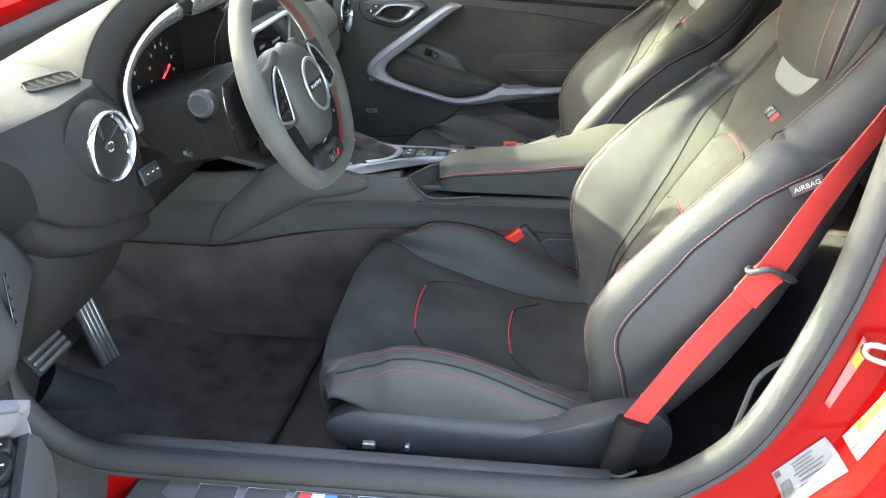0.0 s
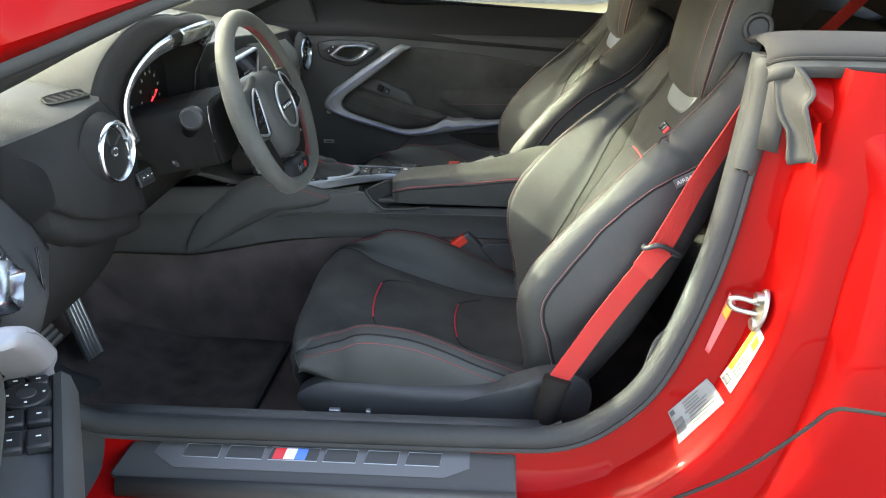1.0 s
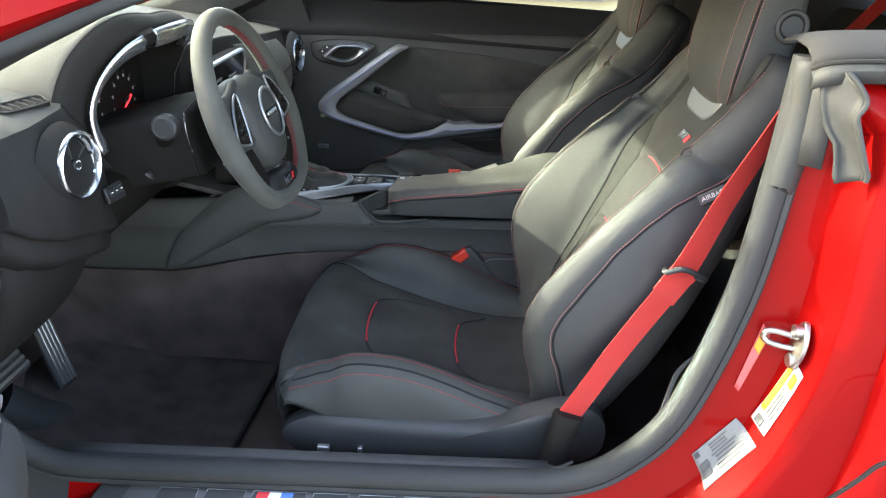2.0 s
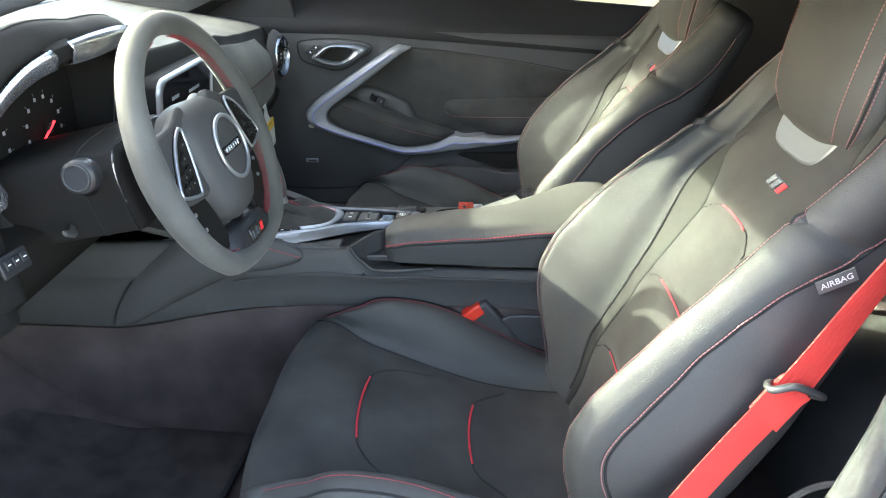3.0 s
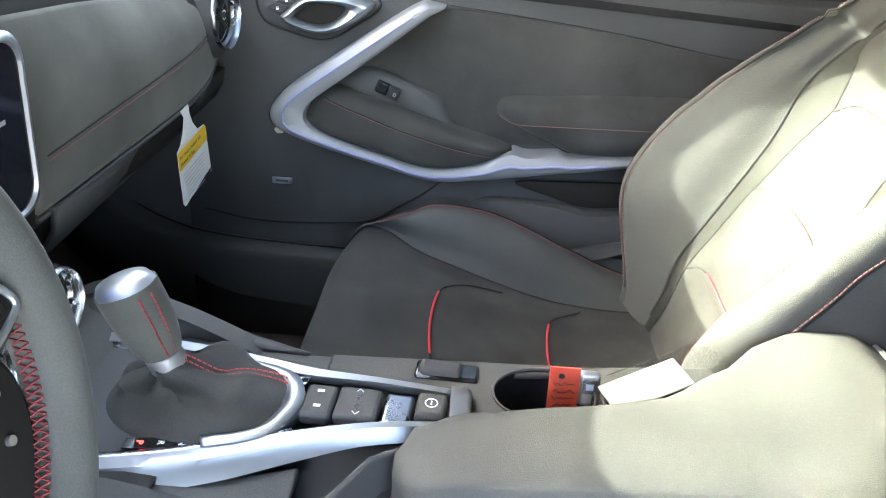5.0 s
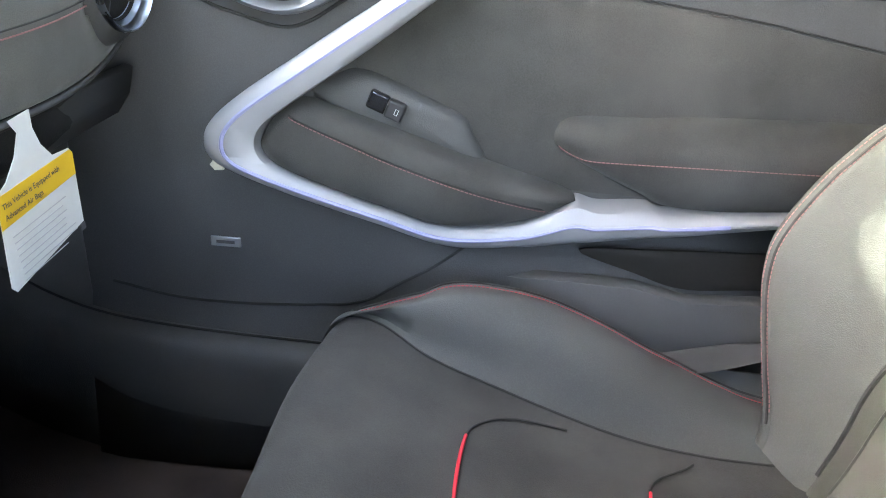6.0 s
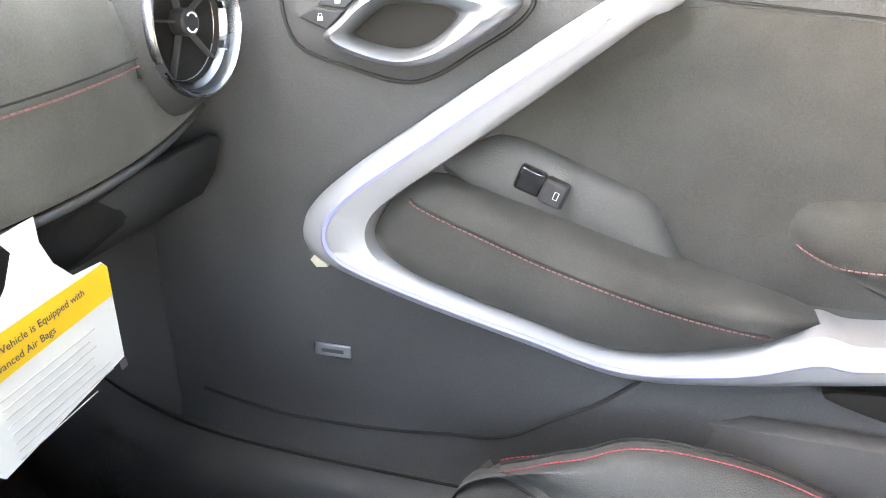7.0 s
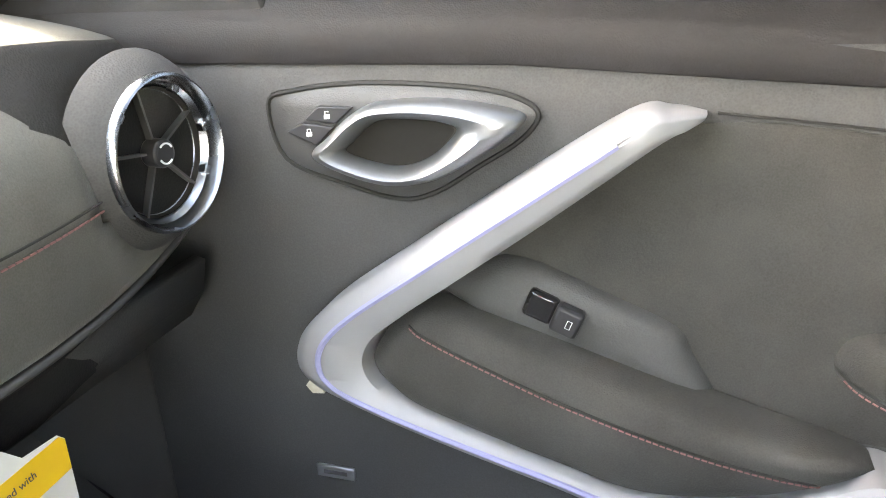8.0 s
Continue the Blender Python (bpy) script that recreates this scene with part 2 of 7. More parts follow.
def slab(bm, pts, way, depth):
    """A plate: the outline pushed along way by depth."""
    w = Vector(way).normalized() * depth
    a = [bm.verts.new(p) for p in pts]
    b = [bm.verts.new(Vector(p) + w) for p in pts]
    bm.faces.new(a)
    bm.faces.new(b[::-1])
    k = len(a)
    for i in range(k):
        bm.faces.new((a[i], b[i], b[(i + 1) % k], a[(i + 1) % k]))


def pillow(bm, pts, way, height, rings=7, base=0.0, core=None, power=0.5):
    """A domed pad over the closed outline, bulging along way."""
    w = Vector(way).normalized()
    c = Vector(core) if core else sum((Vector(p) for p in pts), Vector()) / len(pts)
    rows = [[Vector(p) - w * base for p in pts]] if base else []
    for i in range(rings):
        t = i / rings
        h = height * (1 - (1 - t) ** 2.4) ** power
        rows.append([Vector(p).lerp(c, t * 0.96) + w * h for p in pts])
    vs = loft(bm, rows, True)
    top = bm.verts.new(c + w * height)
    last = vs[-1]
    for i in range(len(last)):
        bm.faces.new((last[i], last[(i + 1) % len(last)], top))


def disc(bm, m, r, depth, seg=32):
    bmesh.ops.create_cone(bm, cap_ends=True, segments=seg, radius1=r, radius2=r, depth=depth, matrix=m)


def ring(bm, m, r, thick, seg=40, sec=8, flat=1.0):
    pts = [m @ V(r * math.cos(2 * math.pi * i / seg), r * math.sin(2 * math.pi * i / seg), 0) for i in range(seg)]
    tube(bm, pts, thick, sec, True, flat, up=m.to_3x3() @ V(0, 0, 1))


def lettering(text, m, size, mat, parent, name="lettering", depth=0.0003, align="CENTER"):
    """Raised letters in the built-in font, turned into a mesh."""
    cu = bpy.data.curves.new(name, "FONT")
    cu.body, cu.size, cu.extrude, cu.align_x, cu.align_y = text, size, depth, align, "CENTER"
    ob = bpy.data.objects.new(name, cu)
    me = bpy.data.meshes.new_from_object(ob)
    bpy.data.objects.remove(ob)
    me.materials.clear()
    me.materials.append(mat)
    me.transform(m)
    o = new(name, me)
    o.parent = parent
    return o


def axes(origin, xdir, ydir):
    """A pose whose x runs along xdir and whose y lies towards ydir."""
    x = Vector(xdir).normalized()
    z = x.cross(Vector(ydir)).normalized()
    y = z.cross(x)
    m = Matrix((x, y, z)).transposed().to_4x4()
    return Matrix.Translation(origin) @ m


MID = 1.51          # the car's middle line

# ---- ground, car shell ----
bm = bmesh.new()
bmesh.ops.create_grid(bm, x_segments=8, y_segments=8, size=400)
part("ground", bm, ASPHALT)
tagged(bpy.data.objects["ground"], "pale concrete parking ground under the car", "ground", kind="structure")

# floor of the cabin with its firewall, in one swept sheet on each side of the tunnel
def footwell(y0, y1):
    bm = bmesh.new()
    prof = curve([(0.95, 0, 0.42), (0.62, 0, 0.36), (0.45, 0, 0.27), (0.2, 0, 0.235), (-0.4, 0, 0.225), (-0.62, 0, 0.235), (-0.80, 0, 0.30), (-0.98, 0, 0.46), (-1.10, 0, 0.66), (-1.12, 0, 0.92)], 5)
    n = 14
    rows = []
    for i in range(n + 1):
        f = i / n
        y = y0 + (y1 - y0) * f
        lift = 0.10 * max(0.0, abs(f - 0.5) * 2 - 0.8) * 2.5
        rows.append([V(p.x, y, p.z + lift) for p in prof])
    loft(bm, rows)
    return bm

floor = tagged(part("floor", footwell(0.80, 1.40), CARPET, solid=0.01), "dark charcoal carpet of the driver's footwell", "carpet", kind="structure")
floor2 = tagged(part("floor_passenger_side", footwell(1.62, 2.30), CARPET, solid=0.01), "dark charcoal carpet of the passenger's footwell", "carpet", kind="structure")

# tunnel under the console
bm = bmesh.new()
rows = []
for x in (-1.1, -0.8, -0.5, -0.2, 0.1, 0.4, 0.7, 0.95):
    top = 0.50 if x > -0.6 else 0.56
    rows.append([V(x, 1.355, 0.20), V(x, 1.376, 0.36), V(x, 1.388, 0.50), V(x, 1.40, top + 0.06), V(x, 1.51, top + 0.02), V(x, 1.61, top), V(x, 1.635, 0.47), V(x, 1.648, 0.36), V(x, 1.665, 0.20)])
loft(bm, rows)
tagged(part("tunnel", bm, CARPET), "dark carpeted transmission tunnel", "carpet", kind="structure")

# rear bulkhead, behind the seats
bm = bmesh.new()
loft(bm, [[V(1.02, y, 0.3), V(1.06, y, 0.6), V(1.12, y, 0.95), V(1.35, y, 1.0)] for y in (0.70, 1.1, 1.5, 1.9, 2.32)])
tagged(part("bulkhead", bm, SHADE, solid=0.02), "dark cloth bulkhead behind the rear seats", "bulkhead", kind="structure")

# driver's door opening: the line of the rubber seal
OPENING = curve([(0.409, 0.785, 1.075), (0.399, 0.782, 0.925), (0.377, 0.775, 0.765), (0.325, 0.772, 0.590), (0.262, 0.77, 0.505), (0.185, 0.77, 0.458), (0.06, 0.77, 0.449), (-0.25, 0.77, 0.447), (-0.50, 0.768, 0.447), (-0.60, 0.766, 0.458), (-0.665, 0.764, 0.51), (-0.70, 0.762, 0.60), (-0.72, 0.76, 0.75), (-0.72, 0.76, 0.95)], 7)

def outward(pts):
    """The way out of the opening, in its plane, at each point of the line."""
    out = []
    for i in range(len(pts)):
        t = pts[min(i + 1, len(pts) - 1)] - pts[max(i - 1, 0)]
        out.append(V(-t.z, 0, t.x).normalized() * -1)
    return out

OUT = outward(OPENING)
if OUT[3].x < 0:
    OUT = [-o for o in OUT]

body = thing("car_body", "glossy red painted car body with open driver's door opening", "car body", kind="structure")
bm = bmesh.new()
SILL = ((0.002, -0.002), (0.004, 0.002), (0.010, 0.010), (0.024, 0.014), (0.045, 0.020), (0.064, 0.028), (0.071, 0.036), (0.076, 0.055), (0.080, 0.085), (0.086, 0.103), (0.100, 0.114), (0.125, 0.130), (0.17, 0.150), (0.24, 0.158), (0.32, 0.150))
POST = ((0.002, -0.002), (0.004, 0.002), (0.010, 0.010), (0.024, 0.014), (0.040, 0.020), (0.052, 0.026), (0.0545, 0.034), (0.058, 0.052), (0.062, 0.072), (0.066, 0.090), (0.069, 0.0935), (0.10, 0.097), (0.14, 0.100), (0.20, 0.104), (0.30, 0.112))
def jamb_row(k):
    """The jamb across the opening's line: a flat band, a step that faces ahead, then a second flat; plainer along the sill."""
    p = OPENING[k]
    w = lerp_table(((0.45, 0.020), (0.60, 0.024), (0.70, 0.024), (0.80, 0.013), (0.90, 0.0), (1.10, 0.0)), p.z)
    f = max(0.0, min(1.0, (p.x - 0.10) / 0.16))
    f = f * f * (3 - 2 * f)
    row = []
    for i, ((a0, b0), (a1, b1)) in enumerate(zip(SILL, POST)):
        a1 += w * min(1.0, max(0.0, (i - 2) / 3))
        row.append(p + OUT[k] * (a0 + (a1 - a0) * f) + V(0, -(b0 + (b1 - b0) * f), 0))
    return row
rear_run = [k for k, p in enumerate(OPENING) if k < 50 or p.x > -0.575]
loft(bm, [jamb_row(k) for k in rear_run])
bm.verts.ensure_lookup_table()
for e in bm.edges:
    a, b = (v.index % len(SILL) for v in e.verts)
    if a == b and a in (2, 5, 9):
        e.smooth = False
jamb = part("door_jamb", bm, RED, body, "glossy red door jamb")
JAMB = BVHTree.FromPolygons([v.co.copy() for v in jamb.data.vertices], [list(p.vertices) for p in jamb.data.polygons])

bm = bmesh.new()
loft(bm, [[OPENING[k] + OUT[k] * a + V(0, -b, 0) for a, b in SILL[:9]] for k in range(rear_run[-1], len(OPENING))])
part("front_jamb", bm, PLASTIC, body, "dark front jamb trim")

# rear quarter behind the jamb: a rolled front edge that faces ahead, then one bulging skin
bm = bmesh.new()
rows = []
for z, edge, y in ((1.066, 0.425, 0.775), (1.062, 0.420, 0.745), (1.046, 0.428, 0.722), (1.02, 0.450, 0.705), (0.993, 0.473, 0.692), (0.95, 0.507, 0.676), (0.923, 0.520, 0.668), (0.88, 0.525, 0.660), (0.80, 0.522, 0.650), (0.70, 0.520, 0.643), (0.63, 0.517, 0.641), (0.55, 0.503, 0.642), (0.50, 0.489, 0.645), (0.456, 0.472, 0.650), (0.40, 0.438, 0.660), (0.34, 0.395, 0.672), (0.28, 0.345, 0.690), (0.22, 0.30, 0.715)):
    rows.append([V(edge + dx, y + dy * k, z) for k in (min(1.0, (1.075 - z) / 0.08),) for dx, dy in ((-0.008, 0.050), (-0.002, 0.026), (0.010, 0.008), (0.028, -0.003), (0.05, -0.008), (0.10, -0.016), (0.22, -0.045), (0.45, -0.070), (0.80, -0.075), (1.25, -0.06))])
loft(bm, rows)
part("quarter_panel", bm, RED, body, "glossy red rear quarter panel")
# rocker below the sill
bm = bmesh.new()
loft(bm, [[V(x, 0.72, 0.36), V(x, 0.655, 0.345), V(x, 0.635, 0.30), V(x, 0.65, 0.22), V(x, 0.74, 0.17)] for x in (-0.85, -0.4, 0.0, 0.3, 0.52)])
part("rocker", bm, RED, body, "red rocker panel")
# gap line between jamb and quarter
bm = bmesh.new()
tube(bm, curve([(0.30, 0.598, 0.478), (0.40, 0.594, 0.545), (0.47, 0.592, 0.618), (0.50, 0.592, 0.652), (0.53, 0.580, 0.662), (0.62, 0.555, 0.665), (0.8, 0.53, 0.668)], 6), 0.0028, 6)
part("panel_gap", bm, SEAM, body, "dark shut line")

# seal
seal = thing("door_seal", "thick dark grey rubber weatherstrip round the door opening", "door seal")
bm = bmesh.new()
tube(bm, [p + V(0, -0.006, 0) + o * -0.006 for p, o in zip(OPENING, OUT)], 0.0185, 12, flat=1.0)
part("bulb", bm, RUBBER, seal)
bm = bmesh.new()
tube(bm, [p + V(0, -0.019, 0) + o * 0.008 for p, o in zip(OPENING, OUT)], 0.006, 6)
part("lip", bm, RUBBER, seal)
bm = bmesh.new()
tube(bm, curve([V(0.405, 0.772, 1.072), V(0.405, 0.771, 1.05), V(0.404, 0.771, 1.0), V(0.397, 0.771, 0.930), V(0.396, 0.771, 0.924)], 4), [0.017, 0.0195, 0.0205, 0.021, 0.0205, 0.020, 0.020, 0.020, 0.020, 0.0195, 0.0195, 0.0195, 0.019, 0.019, 0.0185, 0.0185, 0.0175], 16)
part("upper_sleeve", bm, WEATHERED, seal, "faded grey upper rubber sleeve")

# folded rubber flap at the top of the jamb
flap = thing("pillar_flap", "faded grey moulded rubber flap on the pillar top", "trim")
bm = bmesh.new()
# its sheet hollows between two rolled edges, narrow above the step and broad at the cut foot
rows = []
for z, xa, xb, ya, yb, dent in ((1.070, 0.404, 0.422, 0.742, 0.716, 0.000), (1.056, 0.404, 0.434, 0.740, 0.708, -0.001), (1.043, 0.406, 0.441, 0.738, 0.703, -0.002), (1.034, 0.407, 0.439, 0.737, 0.701, -0.001), (1.026, 0.409, 0.434, 0.735, 0.700, 0.001), (1.012, 0.412, 0.438, 0.731, 0.698, 0.003), (1.002, 0.416, 0.441, 0.726, 0.696, 0.004), (0.990, 0.424, 0.445, 0.720, 0.693, 0.004), (0.972, 0.427, 0.451, 0.716, 0.690, 0.004), (0.960, 0.428, 0.454, 0.713, 0.689, 0.003), (0.952, 0.431, 0.454, 0.710, 0.690, 0.002)):
    row = []
    for i in range(13):
        f = i / 12
        bow = math.sin(f * math.pi)
        rim = 0.004 * (max(0, 1 - f * 7) + max(0, f * 7 - 6))
        row.append(V(xa + (xb - xa) * f + dent * bow * 0.6 - rim, ya + (yb - ya) * f + dent * bow - rim, z + (0.010 * (f - 0.5) if z < 0.965 else 0)))
    rows.append(row)
loft(bm, rows)
part("flap_skin", bm, WEATHERED, flap, solid=0.004)
bm = bmesh.new()
tube(bm, curve([r[12] + V(-0.001, -0.002, 0) for r in rows], 3), 0.0030, 7)
part("flap_rim", bm, WEATHERED, flap)
bm = bmesh.new()
loft(bm, [[V(0.400, 0.758, z), V(0.412, 0.748, z), V(0.424, 0.735, z)] for z in (1.066, 1.03, 0.99, 0.955)])
part("flap_backing", bm, RUBBER, flap, "dark inner fold", solid=0.004)

# belt moulding along the top of the quarter
mould = thing("belt_moulding", "dull black rubber belt moulding above the red quarter", "trim")
line = curve([(0.392, 0.762, 1.066), (0.42, 0.742, 1.078), (0.55, 0.722, 1.082), (0.75, 0.71, 1.080), (1.0, 0.70, 1.076), (1.5, 0.70, 1.066)], 6)
bm = bmesh.new()
loft(bm, [[p + V(0, -0.024, -0.022), p + V(0, -0.026, -0.008), p + V(0, -0.018, 0.0)] for p in line])
part("lower_strip", bm, WEATHERED, mould, "greyed lower strip", solid=0.004)
bm = bmesh.new()
loft(bm, [[p + V(0, -0.016, 0.0), p + V(0, -0.012, 0.012), p + V(0, 0.006, 0.022), p + V(0, 0.04, 0.026), p + V(0, 0.075, 0.020)] for p in line])
part("upper_strip", bm, FABRIC, mould, "dull black upper strip", solid=0.004)
bm = bmesh.new()
tube(bm, [p + V(0, -0.018, 0.001) for p in line], 0.0025, 6)
part("groove", bm, SEAM, mould)

# striker
st = thing("door_striker", "zinc-plated steel door striker loop bolted on red jamb", "striker")
SC = V(0.443, 0.722, 0.727)
M = axes(SC, (0, -1, 0), (0.12, 0, 1))
bm = bmesh.new()
pl = [M @ V(0.016 * math.cos(a) * (1 + 0.12 * math.cos(2 * a)), 0.034 * math.sin(a), 0) for a in [2 * math.pi * i / 24 for i in range(24)]]
slab(bm, pl, (-1, 0, 0), 0.007)
part("plate", bm, ZINC, st, bevel=0.0015)
for s in (-1, 1):
    bm = bmesh.new()
    disc(bm, axes(SC + V(-0.009, -0.001, s * 0.021), (0, 1, 0), (0, 0, 1)), 0.0085, 0.010, 18)
    part("bolt", bm, ZINC, st)
bm = bmesh.new()
tube(bm, curve([SC + V(-0.004, 0.002, 0.010), SC + V(-0.028, 0.014, 0.012), SC + V(-0.039, 0.019, 0.008), SC + V(-0.039, 0.019, -0.002), SC + V(-0.028, 0.014, -0.007), SC + V(-0.004, 0.002, -0.007)], 6), 0.0042, 10)
part("loop", bm, ZINC, st)

# labels on the jamb, lying on its curve
def on_jamb(p, up, n):
    hit = JAMB.ray_cast(p + n * 0.05, -n, 0.10)[0]
    return (p if hit is None else hit) + n * up
def sticker(name, label, tl, tr, br, bl, base, marks):
    """A thin sheet between four corners, with its marks given in shares of width and height."""
    t = thing(name, label, "sticker")
    tl, tr, br, bl = Vector(tl), Vector(tr), Vector(br), Vector(bl)
    n_out = (tr + br - tl - bl).cross(bl + br - tl - tr).normalized()
    if n_out.dot(V(-0.35, -0.85, 0.35)) < 0:
        n_out = -n_out
    def patch(nm, x0, y0, x1, y1, mat, up, n):
        bm = bmesh.new()
        loft(bm, [[on_jamb(tl.lerp(tr, x).lerp(bl.lerp(br, x), y0 + (y1 - y0) * k / n), up, n_out) for k in range(n + 1)] for x in [x0 + (x1 - x0) * i / n for i in range(n + 1)]])
        part(nm, bm, mat, t, solid=0.0004, out=(-0.35, -0.85, 0.35))
    patch("sheet", 0, 0, 1, 1, base, 0.0022, 10)
    for nm, x0, y0, x1, y1, mat in marks:
        patch(nm, x0, y0, x1, y1, mat, 0.0040, 8)
    return t

rng = random.Random(5)
lines = [("text_bar", 0.30 + 0.06 * rng.random(), 0.10 + 0.10 * i, 0.95 - 0.30 * rng.random(), 0.125 + 0.10 * i, GREY_INK) for i in range(8)]
sticker("certification_label", "silver grey certification label with fine print on red jamb", (0.328, 0.719, 0.542), (0.392, 0.746, 0.595), (0.406, 0.700, 0.582), (0.356, 0.715, 0.493), SILVER_LABEL,
        lines + [("emblem_bar", 0.03, 0.05, 0.13, 0.20, INK), ("code_block", 0.04, 0.40, 0.22, 0.78, GREY_INK)])
sticker("tyre_label", "white and yellow tyre information label on red jamb", (0.402, 0.740, 0.603), (0.429, 0.724, 0.708), (0.438, 0.700, 0.695), (0.410, 0.705, 0.597), PAPER,
        [("yellow_band", 0.22, 0.06, 0.97, 0.34, YELLOW), ("tyre_mark", 0.03, 0.20, 0.15, 0.62, INK), ("yellow_spot", 0.72, 0.50, 0.90, 0.85, YELLOW), ("text_bar", 0.22, 0.46, 0.66, 0.53, GREY_INK), ("text_bar", 0.22, 0.62, 0.62, 0.69, GREY_INK), ("text_bar", 0.22, 0.78, 0.60, 0.85, GREY_INK)])
sticker("warning_label", "small clear and amber warning label on red jamb", (0.384, 0.754, 0.640), (0.405, 0.753, 0.738), (0.416, 0.751, 0.722), (0.390, 0.750, 0.634), material("clear_label", (0.62, 0.10, 0.10), 0.3, vary=0.05, bump=0),
        [("amber_band", 0.66, 0.1, 0.92, 0.9, AMBER)])

# sill trim and scuff plate
sill = thing("sill_trim", "black plastic inner sill trim strip", "sill trim")
bm = bmesh.new()
loft(bm, [[V(x, 0.778, 0.440), V(x, 0.780, 0.4625), V(x, 0.785, 0.4665), V(x, 0.800, 0.466), V(x, 0.806, 0.455), V(x, 0.808, 0.40), V(x, 0.812, 0.24)] for x in (-0.64, -0.5, -0.3, -0.1, 0.05, 0.15)])
part("strip", bm, PLASTIC, sill, solid=0.004)
bm = bmesh.new()
pts = curve([(-0.57, 0.772, 0.4665), (-0.3, 0.772, 0.4665), (0.0, 0.772, 0.467), (0.155, 0.772, 0.4695)], 6)
tube(bm, pts, 0.0032, 6)
part("edge_bead", bm, RUBBER, sill)

plate = thing("scuff_plate", "black sill scuff plate with grey inlay and outlined block emblem", "scuff plate")
def sillp(x, f, up=0.0):
    """On the sloping plate: f 0 at its upper edge, 1 at its lower."""
    return V(x, 0.766 - 0.066 * f, 0.424 - 0.039 * f) + V(0, -0.509, 0.861) * up
bm = bmesh.new()
top = [sillp(-0.521, 0), sillp(0.112, 0), sillp(0.112, 0.95), sillp(-0.536, 0.95), sillp(-0.548, 0.84)]
slab(bm, [p + V(0, -0.509, 0.861) * 0.008 for p in top], (0, 0.509, -0.861), 0.030)
part("plate_body", bm, PLASTIC, plate, bevel=0.004)
bm = bmesh.new()
loft(bm, [[V(x, 0.704, 0.394), V(x, 0.696, 0.388), V(x, 0.691, 0.374), V(x, 0.700, 0.345)] for x in (-0.533, -0.2, 0.112)])
part("lower_lip", bm, PLASTIC, plate, solid=0.006)
bm = bmesh.new()
slab(bm, [sillp(x, f, 0.0085) for x, f in ((-0.472, 0.07), (0.036, 0.07), (0.036, 0.44), (-0.005, 0.66), (-0.445, 0.66), (-0.484, 0.36))], (0, -0.509, 0.861), 0.0012)
part("inlay", bm, material("grey_inlay", (0.10, 0.10, 0.105), 0.4, 0.4, vary=0.1, bump=0), plate, "satin grey inlay")
for x0, x1 in ((-0.435, -0.372), (-0.364, -0.300), (-0.294, -0.209), (-0.204, -0.146), (-0.136, -0.078), (-0.069, -0.009)):
    q = [sillp(x0, 0.42, 0.0102), sillp(x0 + 0.006, 0.14, 0.0102), sillp(x1, 0.14, 0.0102), sillp(x1 - 0.004, 0.42, 0.0102)]
    bm = bmesh.new()
    tube(bm, q, 0.0009, 5, True)
    part("emblem_outline", bm, SATIN, plate)
    bm = bmesh.new()
    slab(bm, [p + V(0, -0.509, 0.861) * -0.0002 for p in q], (0, -0.509, 0.861), 0.0006)
    part("emblem_fill", bm, PLASTIC, plate)
for i, mat in enumerate((RED_INK, WHITE_INK, BLUE_INK)):
    bm = bmesh.new()
    x0 = -0.287 + i * 0.0180
    slab(bm, [sillp(x0, 0.40, 0.0104), sillp(x0 + 0.005, 0.16, 0.0104), sillp(x0 + 0.0230, 0.16, 0.0104), sillp(x0 + 0.0180, 0.40, 0.0104)], (0, -0.509, 0.861), 0.0008)
    part("colour_bar", bm, mat, plate)

